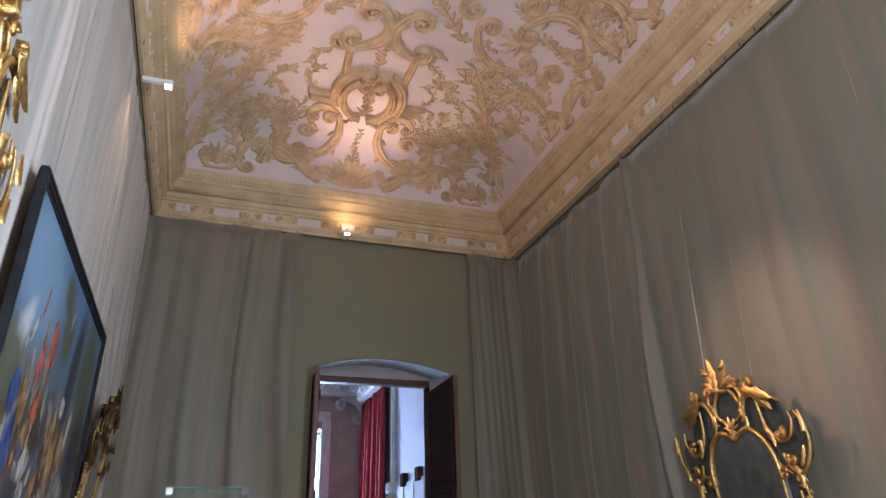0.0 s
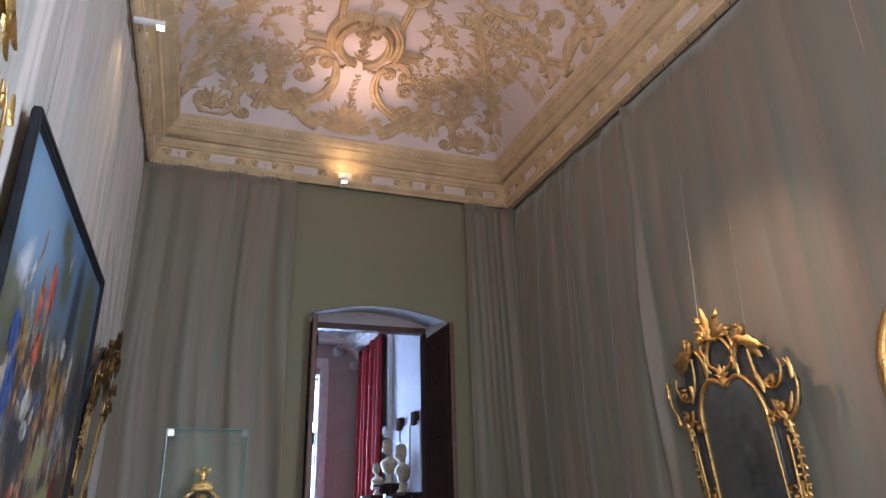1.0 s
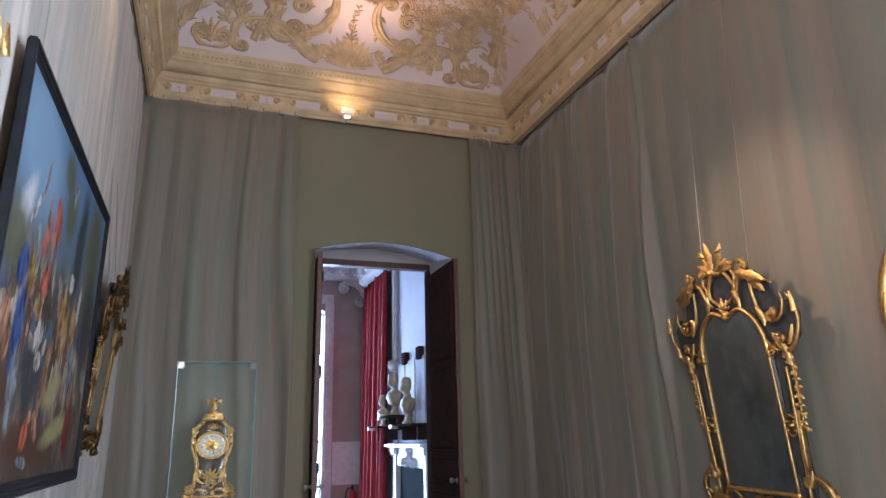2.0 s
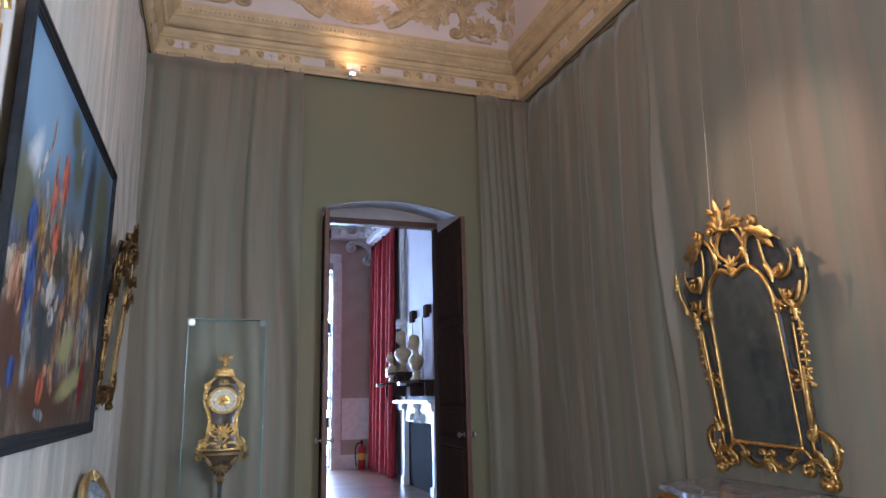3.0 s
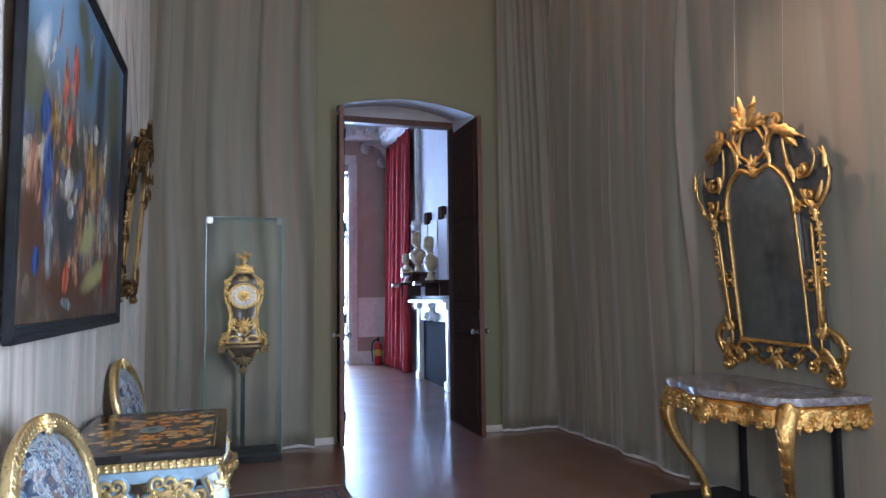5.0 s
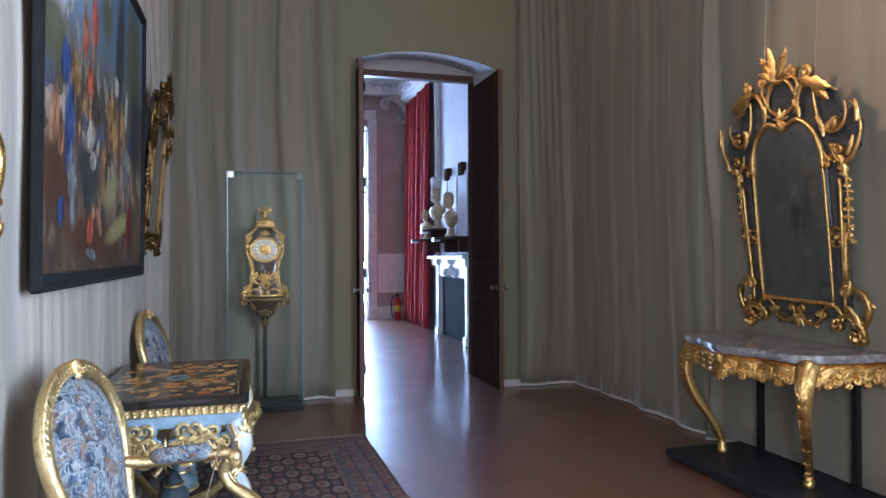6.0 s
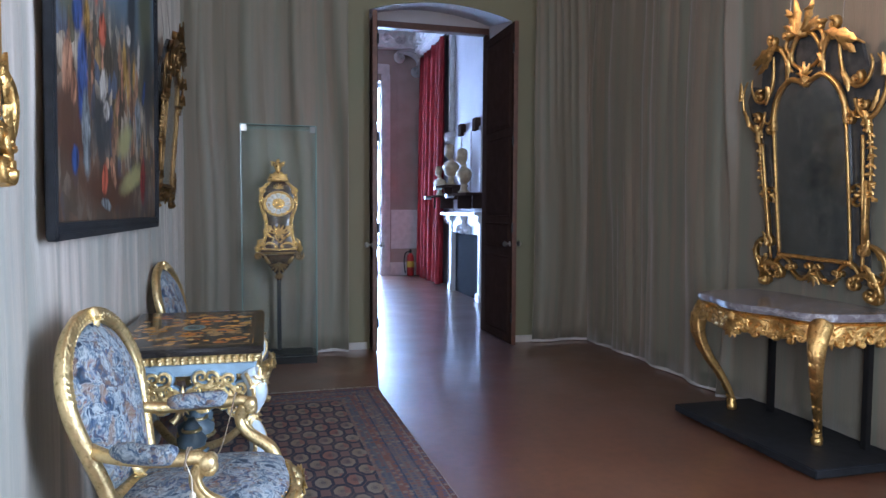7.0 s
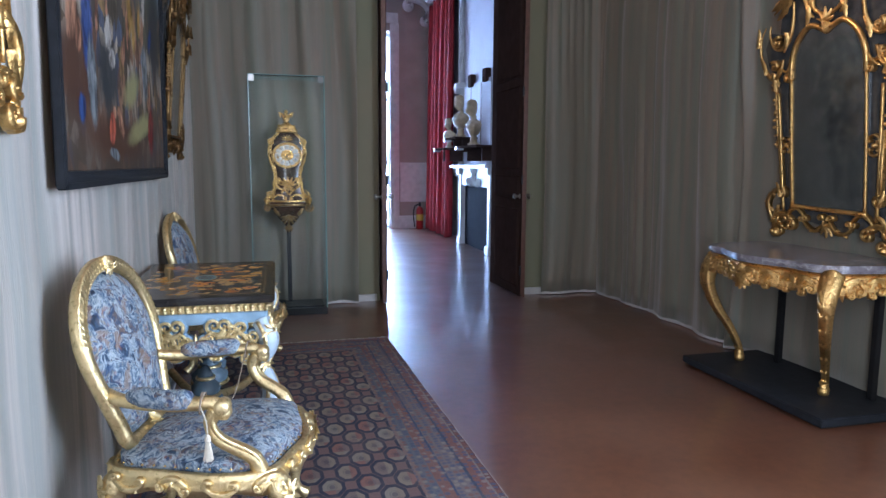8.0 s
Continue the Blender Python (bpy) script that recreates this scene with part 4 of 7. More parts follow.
frieze_panels = []
for side in ("back", "right", "front", "left"):
    bm = bmesh.new()
    ends = [[bm.verts.new(cornice_point(side, t, o, z)) for o, z in PROFILE] for t in (0, 1)]
    n = len(PROFILE)
    for k in range(n):
        bm.faces.new((ends[0][k], ends[0][(k + 1) % n], ends[1][(k + 1) % n], ends[1][k]))
    bmesh.ops.recalc_face_normals(bm, faces=bm.faces[:])
    cornice = structure("cornice_" + side, bm, ochre_pale, "ochre moulded cornice with white frieze panels")
    if side == "front":
        continue
    length = (CX1 - CX0) if side == "back" else (CY1 - CY0)

    def face(o, side=side, length=length):
        """Ornament on the frieze: a metres along, b height, h out of the face."""
        return lambda a, b, h: Vector(cornice_point(side, a / length, o + h, b))
    P = face(0.03)
    count = 9 if side == "back" else 20
    step = length / count
    carve = bmesh.new()
    for k in range(count):
        a = step * (k + 0.5)
        w = step * (0.30 if k % 2 else 0.17)
        pb = bmesh.new()
        outline = [(a - w, 5.27), (a - w * 0.8, 5.255), (a + w * 0.8, 5.255), (a + w, 5.27), (a + w, 5.33), (a + w * 0.8, 5.347), (a - w * 0.8, 5.347), (a - w, 5.33)]
        pad(pb, outline, P, 0.006, 2, 0.004)
        bmesh.ops.recalc_face_normals(pb, faces=pb.faces[:])
        part("frieze_panel", pb, plaster, cornice, "chalky white inset")
        for s in (-1, 1):
            scroll(carve, P, a + s * (w + 0.035), 5.30, 0.042, 0.3 if s > 0 else 2.8, s, 0.012, 0.02, 1.2, False)
        if k % 2 == 0:
            palmette(carve, P, a, 5.30, 0.0, 0.06, 0.018, 5, 5.0)
        else:
            for j in range(5):
                blob(carve, P, a + (j - 2) * w * 0.33, 5.30, 0.011, 0.012)
        leaf(carve, P, step * k + 0.0, 5.26, math.pi / 2, 0.10, 0.06, 0.02)
    part("frieze_carving", carve, ochre_pale, cornice)
    # egg and leaf course and dentils
    eggs = bmesh.new()
    Q = face(0.098)
    m = int(length / 0.055)
    for k in range(m):
        a = length * (k + 0.5) / m
        c0, c1 = Vector(cornice_point(side, (a - 0.017) / length, 0.085, 5.455)), Vector(cornice_point(side, (a + 0.017) / length, 0.128, 5.488))
        box(min(c0.x, c1.x), max(c0.x, c1.x), min(c0.y, c1.y), max(c0.y, c1.y), 5.452, 5.486, eggs)
        leaf(eggs, face(0.165), a, 5.55, math.pi / 2, 0.05, 0.045, 0.03)
        blob(eggs, face(0.225), a, 5.62, 0.018, 0.022, 6)
    tagged(part("dentil_course", eggs, ochre_pale, cornice), kind="stuff")

# skirting and curtain rail
for x0, x1 in ((XL, DX0 - 0.03), (DX1 + 0.03, XR)):
    structure("baseboard", box(x0, x1, YB - 0.03, YB, 0, 0.075, bevel=0.004), base_trim, "pale painted skirting board")
structure("baseboard", box(XL, XL + 0.03, YF, YB, 0, 0.075, bevel=0.004), base_trim, "pale painted skirting board")
structure("baseboard", box(XR - 0.03, XR, YF, YB, 0, 0.075, bevel=0.004), base_trim, "pale painted skirting board")
for name, p, q in (("curtain_rail", (XL + 0.1, YB - 0.06, 5.15), (XR - 0.1, YB - 0.06, 5.15)), ("curtain_rail", (XR - 0.12, YF, 5.15), (XR - 0.12, YB - 0.06, 5.15)), ("curtain_rail", (XL + 0.08, YF, 5.15), (XL + 0.08, YB - 0.06, 5.15))):
    tagged(structure(name, tube(bmesh.new(), [p, q], 0.006, 6), black_metal, "thin dark rail fixed under the cornice"), category="rail")


def hanging(name, side, a0, a1, base, folds, depth, seed, material, label, z0=0.034, z1=5.162, flare=0.0, nu=300, lip=0.0, fine=0.022):
    """A silk hanging along one wall: a0 to a1 along the wall, base the wall-side plane, folds per metre."""
    rng = random.Random(seed)
    ph = [rng.uniform(0, 6.28) for _ in range(6)]
    bm = bmesh.new()
    nv = 30
    inner = {"left": 1, "right": -1, "back": -1}[side]
    rows = []
    for j in range(nv + 1):
        v = j / nv
        z = z0 + (z1 - z0) * v
        row = []
        for i in range(nu + 1):
            u = i / nu
            a = a0 + (a1 - a0) * u
            s = a + 0.05 * math.sin(1.3 * z + ph[0]) + 0.12 * (noise.noise((a * 0.8 + seed, z * 0.35, seed)))
            k = 2 * math.pi * folds
            f = math.sin(k * s + ph[1] + 1.4 * noise.noise((s * 1.1, z * 0.12, seed + 3.0)))
            f = 0.62 * f + 0.30 * math.sin(2.3 * k * s + ph[2]) * (0.4 + 0.6 * v) + 0.35 * math.sin(0.43 * k * s + ph[3])
            f = math.copysign(abs(f) ** 0.8, f)
            soft = 0.45 + 0.55 * noise.noise((a * 0.7, z * 0.25, seed + 9.0)) * 1.2 + 0.35
            top = min(1.0, (1 - v) * 9 + 0.35)
            off = depth * (0.55 + 0.45 * f * min(max(soft, 0.15), 1.2)) * top + flare * (1 - v) ** 1.5 + 0.012 * noise.noise((a * 4, z * 1.7, seed + 20.0)) + fine * abs(math.sin(2.1 * k * s + 2.2 * noise.noise((a * 1.3, z * 0.3, seed + 40.0)))) * max(0.0, 0.35 + noise.noise((a * 1.6, z * 0.4, seed + 50.0)))
            off += lip * (math.exp(-((a - a0) / 0.05) ** 2) + math.exp(-((a - a1) / 0.05) ** 2)) * (0.6 + 0.4 * math.sin(1.9 * z + seed))
            sag = 0.012 * math.sin(k * 1.1 * s) if j == nv else (0.006 * math.sin(1.7 * k * s + 1) if j == 0 else 0)
            o = base + inner * (off + 0.012)
            row.append(bm.verts.new((o, a, z + sag) if side != "back" else (a, o, z + sag)))
        rows.append(row)
    for p, q in zip(rows, rows[1:]):
        for i in range(nu):
            bm.faces.new((p[i], p[i + 1], q[i + 1], q[i]))
    bmesh.ops.recalc_face_normals(bm, faces=bm.faces[:])
    rows_foot = [v.co.copy() for v in rows[0]]
    ob = thing(name, Matrix(), label, "curtain", "silk hangings round the room")
    cloth = part("cloth", bm, material, ob, "", True)
    sol = cloth.modifiers.new("thickness", "SOLIDIFY")
    sol.thickness = 0.006
    # pale lining edge along the foot
    hem = bmesh.new()
    foot = []
    for i in range(0, nu + 1, 2):
        v = rows_foot[i]
        d = Vector((inner * 0.006, 0, 0)) if side != "back" else Vector((0, inner * 0.006, 0))
        foot.append([hem.verts.new((*(v + d * k).xy, z)) for k, z in ((0, 0.008), (1, 0.008), (1, 0.036), (0, 0.036))])
    for p, q in zip(foot, foot[1:]):
        for k in range(4):
            hem.faces.new((p[k], q[k], q[(k + 1) % 4], p[(k + 1) % 4]))
    bmesh.ops.recalc_face_normals(hem, faces=hem.faces[:])
    part("hem", hem, base_trim, ob, "pale hem along the floor")
    hooks = int((a1 - a0) / (0.5 if side == 'left' else 0.16))
    for h in range(max(hooks, 2)):
        a = a0 + 0.05 + (a1 - a0 - 0.1) * h / max(hooks - 1, 1)
        o = base + inner * 0.10
        c = (o, a, 5.15) if side != "back" else (a, o, 5.15)
        hb = bmesh.new()
        tube(hb, [(c[0], c[1], 5.17), (c[0], c[1], 5.135)], 0.0035, 5)
        part("hook", hb, black_metal, ob)
    return ob


grey_silk = "grey-green silk hanging in loose folds from a ceiling rail"
hanging("curtain", "back", -0.84, 0.82, YB - 0.03, 1.9, 0.10, 11, drape, grey_silk, lip=0.03)
hanging("curtain", "back", 2.91, 3.67, YB - 0.03, 2.4, 0.07, 12, drape, "narrow grey-green silk hanging beside the corner", nu=120, lip=0.03)
hanging("curtain", "right", 4.56, 7.12, XR - 0.02, 1.5, 0.115, 13, drape, grey_silk)
hanging("curtain", "right", 0.95, 4.64, XR - 0.055, 0.95, 0.05, 15, drape, "grey-brown silk hanging behind the gilt mirror", nu=560, lip=0.11, fine=0.018)
hanging("curtain", "left", -0.8, 7.12, XL + 0.03, 2.4, 0.032, 16, drape_left_lit, "silk wall hanging with fine vertical streaks, daylight put into its paler colour", nu=600, fine=0.006)



def room_window(name, along, m):
    """Tall casement in the wall behind or beside the camera: frame, bars, sill. Local x across, z up."""
    w = thing(name, m, "unseen tall white-painted casement window letting in daylight", "window", kind="structure")
    H = WZ1 - 0.4
    for x in (-along / 2 + 0.04, 0.0, along / 2 - 0.04):
        part("window_frame", box(x - 0.035, x + 0.035, -0.03, 0.03, 0.0, H, bevel=0.006), base_trim, w)
    for z in (0.03, H * 0.34, H * 0.67, H - 0.03):
        part("glazing_bar", box(-along / 2, along / 2, -0.025, 0.025, z - 0.025, z + 0.025, bevel=0.005), base_trim, w)
    part("window_sill", box(-along / 2 - 0.03, along / 2 + 0.03, -0.22, 0.03, -0.05, -0.01, bevel=0.006), base_trim, w)


room_window("window_2", WY1 - WY0, Matrix.Translation((XR + 0.05, (WY0 + WY1) / 2, WZ0 + 0.05)) @ Matrix.Rotation(-math.pi / 2, 4, "Z"))
# added casement out of view, round the lamp that fills the right wall
room_window("added_window", LY1 - LY0, Matrix.Translation((XL - 0.05, (LY0 + LY1) / 2, 0.45)) @ Matrix.Rotation(math.pi / 2, 4, "Z"))

# ---- doorway ----
IX0, IX1, FY = 1.19, 2.60, YB + DEEP - 0.12


def doorway():
    bm = bmesh.new()
    n = 16
    # reveal lining: sides and arched head, 4 mm inside the masonry
    arch = [(DX0 + 0.004 + (DX1 - DX0 - 0.008) * i / n, DTOP - 0.004 + (DARCH - DTOP) * math.sin(math.pi * i / n) ** 0.85) for i in range(n + 1)]
    loop = [(DX0 + 0.004, 0)] + arch + [(DX1 - 0.004, 0)]
    a = [bm.verts.new((x, YB - 0.004, z)) for x, z in loop]
    rise_in = SPLAY * (FY - YB) / DEEP
    b = [bm.verts.new((x, FY, z + rise_in if z else 0)) for x, z in loop]
    for i in range(len(loop) - 1):
        bm.faces.new((a[i], a[i + 1], b[i + 1], b[i]))
    # white field over the inner frame
    for i in range(n):
        x0, x1 = arch[i][0], arch[i + 1][0]
        q = [bm.verts.new(p) for p in ((x0, FY - 0.01, 3.69), (x1, FY - 0.01, 3.69), (x1, FY - 0.01, arch[i + 1][1] + rise_in), (x0, FY - 0.01, arch[i][1] + rise_in))]
        bm.faces.new(q)
    structure("door_reveal", bm, reveal, "pale lilac arched plaster reveal of the doorway")
    fr = thing("door_1", Matrix(), "open dark wooden double door with panelled leaves", "door", kind="structure")
    part("door_head", box(DX0 + 0.02, DX1 - 0.02, FY - 0.06, FY + 0.06, 3.64, 3.715, bevel=0.006), wood_edge, fr, "warm brown wooden head rail")
    part("door_jamb", box(DX0 + 0.01, IX0, FY - 0.05, FY + 0.06, 0, 3.64, bevel=0.005), wood, fr)
    part("door_jamb", box(IX1, DX1 - 0.01, FY - 0.05, FY + 0.06, 0, 3.64, bevel=0.005), wood, fr)
    for x0, y0, x1, y1, hand in ((DX0 + 0.03, 6.99, IX0 - 0.01, FY - 0.06, 1), (2.630, 6.96, IX1 + 0.012, FY - 0.06, -1)):
        d = Vector((x1 - x0, y1 - y0, 0))
        L = d.length
        m = Matrix.Translation((x0, y0, 0.012)) @ Matrix.Rotation(math.atan2(d.y, d.x), 4, "Z")
        lf = new("door_leaf", mesh("door_leaf", box(0, L, -0.022, 0.022, 0, 3.54, bevel=0.006), wood))
        lf.parent = fr
        lf.matrix_basis = m
        tagged(lf, "dark stained wooden leaf with raised panels")
        for z0, z1 in ((0.12, 0.95), (1.10, 1.32), (1.45, 2.30), (2.44, 3.42)):
            for s in (-1, 1):
                pb = box(0.11, L - 0.11, s * 0.022, s * 0.036, z0, z1, bevel=0.010)
                part("panel", pb, wood, lf)
                mb = bmesh.new()
                for q in (((0.09, z0 - 0.02), (L - 0.09, z0 - 0.02)), ((0.09, z1 + 0.02), (L - 0.09, z1 + 0.02)), ((0.09, z0 - 0.02), (0.09, z1 + 0.02)), ((L - 0.09, z0 - 0.02), (L - 0.09, z1 + 0.02))):
                    tube(mb, [(q[0][0], s * 0.024, q[0][1]), (q[1][0], s * 0.024, q[1][1])], 0.011, 6)
                part("moulding", mb, wood, lf)
        part("leaf_edge", box(-0.004, 0.0, -0.024, 0.024, 0.0, 3.54), wood_edge, lf, "worn brown edge of the leaf")
        hb = bmesh.new()
        for s in (-1, 1):
            lathe(hb, [(0.012, 0.0), (0.03, 0.004), (0.012, 0.01), (0.012, 0.04), (0.028, 0.055), (0.03, 0.068), (0.018, 0.08)], 12, Matrix.Translation((0.07, s * 0.022, 1.12)) @ Matrix.Rotation(-s * math.pi / 2, 4, "X"))
        part("door_handle", hb, steel, lf, "small bright metal knob")
        for z in (0.25, 1.25, 2.2, 3.2):
            part("hinge", tube(bmesh.new(), [(-0.004, -hand * 0.03, z), (-0.004, -hand * 0.03, z + 0.10)], 0.012, 8), black_metal, lf)


steel = mat("worn_steel", (0.45, 0.44, 0.42), 0.3, metal=1.0, var=0.15)
doorway()

# ---- the hall beyond ----
HY, HX0, HX1, HZ = 15.3, -3.0, 3.60, 5.6
# far wall with a tall window
bm = box(HX0, 1.15, HY, HY + 0.5, 0, HZ)
box(2.53, 9, HY, HY + 0.5, 0, HZ, bm)
box(1.15, 2.53, HY, HY + 0.5, 4.45, HZ, bm)
structure("wall_hall_end", bm, mauve_wall, "mauve plaster end wall of the hall beyond")
structure("wall_hall_left", box(HX0 - 0.4, HX0, YB + DEEP, HY, 0, HZ), mauve_wall, "plain hall wall")
bm = box(HX1, HX1 + 0.5, YB + DEEP, HY, 0, HZ)
structure("wall_hall_right", bm, lilac_wall, "pale lilac hall wall")
structure("ceiling_hall", box(HX0, HX1 + 0.5, YB + DEEP, HY + 0.5, HZ, HZ + 0.3), mauve_wall, "pale stucco hall ceiling")
sky_glow = bpy.data.materials.new("window_daylight")
sky_glow.use_nodes = True
em = sky_glow.node_tree.nodes.new("ShaderNodeEmission")
em.inputs["Color"].default_value, em.inputs["Strength"].default_value = (0.38, 0.62, 1.0, 1), 58.0
sky_glow.node_tree.links.new(em.outputs[0], sky_glow.node_tree.nodes["Material Output"].inputs["Surface"])
tagged(structure("backdrop", box(-1.0, 4.0, HY + 1.6, HY + 1.62, -0.5, 6.0), sky_glow, "bright overcast daylight outside the window"), category="backdrop")


def hall_window():
    w = thing("window_1", Matrix(), "tall white-framed hall window full of daylight", "window", kind="structure")
    for x0, x1 in ((2.50, 2.53), (1.15, 1.23), (1.76, 1.82)):
        part("window_frame", box(x0, x1, HY + 0.10, HY + 0.18, 0.02, 4.40, bevel=0.006), marble_white, w)
    for z in (0.02, 1.5, 2.9, 4.32):
        part("glazing_bar", box(1.15, 2.53, HY + 0.11, HY + 0.17, z, z + 0.07, bevel=0.005), marble_white, w)
    # moulded architrave beside the window
    for x0, x1, o in ((2.535, 2.59, 0.03), (2.59, 2.67, 0.05), (2.67, 2.74, 0.03)):
        part("architrave", box(x0, x1, HY - o, HY, 0.0, 4.60, bevel=0.008), white_stucco, w)
    part("architrave", box(1.0, 2.72, HY - 0.05, HY, 4.60, 4.82, bevel=0.01), white_stucco, w)


hall_window()
structure("wall_panel", box(2.90, 3.36, HY - 0.02, HY - 0.002, 1.62, 4.75, bevel=0.004), mauve_wall, "mauve wall panel beside the window")
structure("trim_dado", box(2.74, HX1, HY - 0.035, HY, 0.0, 0.30, bevel=0.006), white_stucco, "pale stone skirting")
structure("trim_dado", box(2.76, 3.40, HY - 0.025, HY, 0.62, 1.52, bevel=0.006), white_stucco, "pale dado panel")
# stucco cornice and corner ornament of the hall
bm = box(HX0, HX1, HY - 0.30, HY, 5.15, HZ, bevel=0.03)
box(HX1 - 0.35, HX1, YB + DEEP, HY - 0.3, 5.0, HZ, bm, bevel=0.03)
P1 = flat_put(Matrix.Translation((0, HY - 0.30, 0)))
for k in range(5):
    scroll(bm, P1, 2.3 + 0.30 * k, 5.32, 0.11, 0.4, 1 if k % 2 else -1, 0.035, 0.06)
c_scroll(bm, flat_put(Matrix.Translation((0, HY - 0.03, 0))), (2.95, 5.1), (3.45, 4.7), 0.3, 0.06, 0.16, 0.12, 3)
P2 = lambda a, b, h: Vector((HX1 - 0.35 - h, a, b))
for k in range(16):
    scroll(bm, P2, 9.2 + 0.38 * k, 5.28, 0.14, 0.4, 1 if k % 2 else -1, 0.05, 0.07)
    leaf(bm, P2, 9.0 + 0.38 * k, 5.08, math.pi / 2, 0.22, 0.16, 0.06)
structure("trim_hall_cornice", bm, white_stucco, "white stucco cornice with scrolls")
# rope-like stucco band beside the curtain
bm = bmesh.new()
P3 = lambda a, b, h: Vector((HX1 - h, a, b))
for y in (12.92, 15.16):
    tube(bm, [(HX1 - 0.04, y, z) for z in (0.0, 1.3, 2.6, 3.9, 5.0)], 0.075, 8)
    for k in range(26):
        leaf(bm, P3, y + (0.05 if k % 2 else -0.05), 0.2 + 0.18 * k, math.pi / 2 + (0.7 if k % 2 else -0.7), 0.16, 0.1, 0.09)
    blob(bm, P3, y, 2.95, 0.16, 0.22)
    blob(bm, P3, y, 1.35, 0.16, 0.2)
structure("trim_pilaster", bm, white_stucco, "white stucco pilaster with leaf carving")


def velvet_curtain():
    bm = bmesh.new()
    nu, nv = 150, 16
    rows = []
    for j in range(nv + 1):
        z = 0.02 + 4.93 * j / nv
        row = []
        for i in range(nu + 1):
            u = i / nu
            y = 13.06 + 2.02 * u
            k = 0.055 + 0.035 * (1 - j / nv)
            x = 3.44 - k * math.sin(u * 54 + 0.8 * math.sin(u * 9) + 0.3 * math.sin(z * 1.2)) - 0.03 * math.sin(u * 19 + 1) - 0.05 * (1 - j / nv)
            row.append(bm.verts.new((x, y, z)))
        rows.append(row)
    for p, q in zip(rows, rows[1:]):
        for i in range(nu):
            bm.faces.new((p[i], p[i + 1], q[i + 1], q[i]))
    ob = thing("velvet_curtain", Matrix(), "deep red velvet curtain hanging to the hall floor", "curtain")
    cl = part("cloth", bm, red_velvet, ob, "", True)
    cl.modifiers.new("thickness", "SOLIDIFY").thickness = 0.01
    part("curtain_rod", tube(bmesh.new(), [(3.44, 13.00, 4.97), (3.44, 15.12, 4.97)], 0.02, 8), black_metal, ob)


velvet_curtain()


def fireplace():
    """Marble mantel on the hall's right wall: legs, lintel, shelf, dark opening."""
    ob = thing("fireplace", Matrix(), "white marble fireplace with a dark hearth opening", "fireplace")
    x1 = HX1 - 0.003
    for y0 in (10.36, 12.12):
        part("pilaster", box(3.34, x1, y0 + 0.04, y0 + 0.16, 0, 1.30, bevel=0.012), marble_white, ob)
        part("pilaster_base", box(3.31, x1, y0, y0 + 0.20, 0, 0.14, bevel=0.01), marble_white, ob)
        part("capital", box(3.29, x1, y0, y0 + 0.20, 1.30, 1.42, bevel=0.015), marble_white, ob)
    part("lintel", box(3.36, x1, 10.56, 12.12, 1.10, 1.42, bevel=0.01), mat("grey_marble", (0.20, 0.22, 0.25), 0.4), ob, "carved grey marble lintel")
    # solid block in place of a cavity; the opening's shade is its colour
    part("hearth", box(3.42, x1, 10.56, 12.12, 0.0, 1.10), soot_shade, ob, "black block standing for the shaded, sooty hearth opening")
    cb = bmesh.new()
    for k in range(2):
        c_scroll(cb, lambda a, b, h: Vector((3.36 - h, a, b)), (11.34 - 0.3 + 0.6 * k, 1.13), (11.34, 1.37), 0.3 if k else -0.3, 0.03, 0.05, 0.06)
    palmette(cb, lambda a, b, h: Vector((3.36 - h, a, b)), 11.34, 1.14, math.pi / 2, 0.2, 0.06)
    part("carving", cb, marble_white, ob)
    part("mantel_shelf", box(3.20, x1, 10.25, 12.46, 1.42, 1.47, bevel=0.012), marble_white, ob)
    # wooden panelling over it
    part("overmantel", box(3.56, x1, 10.1, 12.75, 1.47, 2.96, bevel=0.006), lilac_wall, ob)
    for y in (11.02, 11.62, 12.25):
        part("panel_joint", box(3.548, 3.56, y, y + 0.02, 1.52, 2.94), mauve_wall, ob)
    for y in (11.20, 12.10):
        part("slot", box(3.50, 3.60, y, y + 0.2, 2.90, 3.12, bevel=0.005), wood, ob, "dark wooden block")


fireplace()
for y0, y1, z in ((12.70, 13.49, 1.80), (11.82, 12.66, 1.975), (10.5, 11.78, 1.80)):
    sh = thing("bracket_shelf", Matrix.Translation((3.35, (y0 + y1) / 2, z)), "dark narrow bracket shelf carrying a bust", "shelf", "bust shelves")
    w = (y1 - y0) / 2
    part("board", box(-0.22, 0.23, -w, w, -0.035, 0.0, bevel=0.006), wood, sh)
    for s in (-0.7, 0.7):
        part("bracket", box(-0.05, 0.21, s * w - 0.02, s * w + 0.02, -0.26, -0.035, bevel=0.006), wood, sh)
    # window glare on the board's end, made as a white block
    part("lit_end", box(-0.228, -0.10, w - 0.12, w + 0.006, -0.07, 0.0, bevel=0.004), marble_white, sh, "white shelf end standing for a daylight highlight")


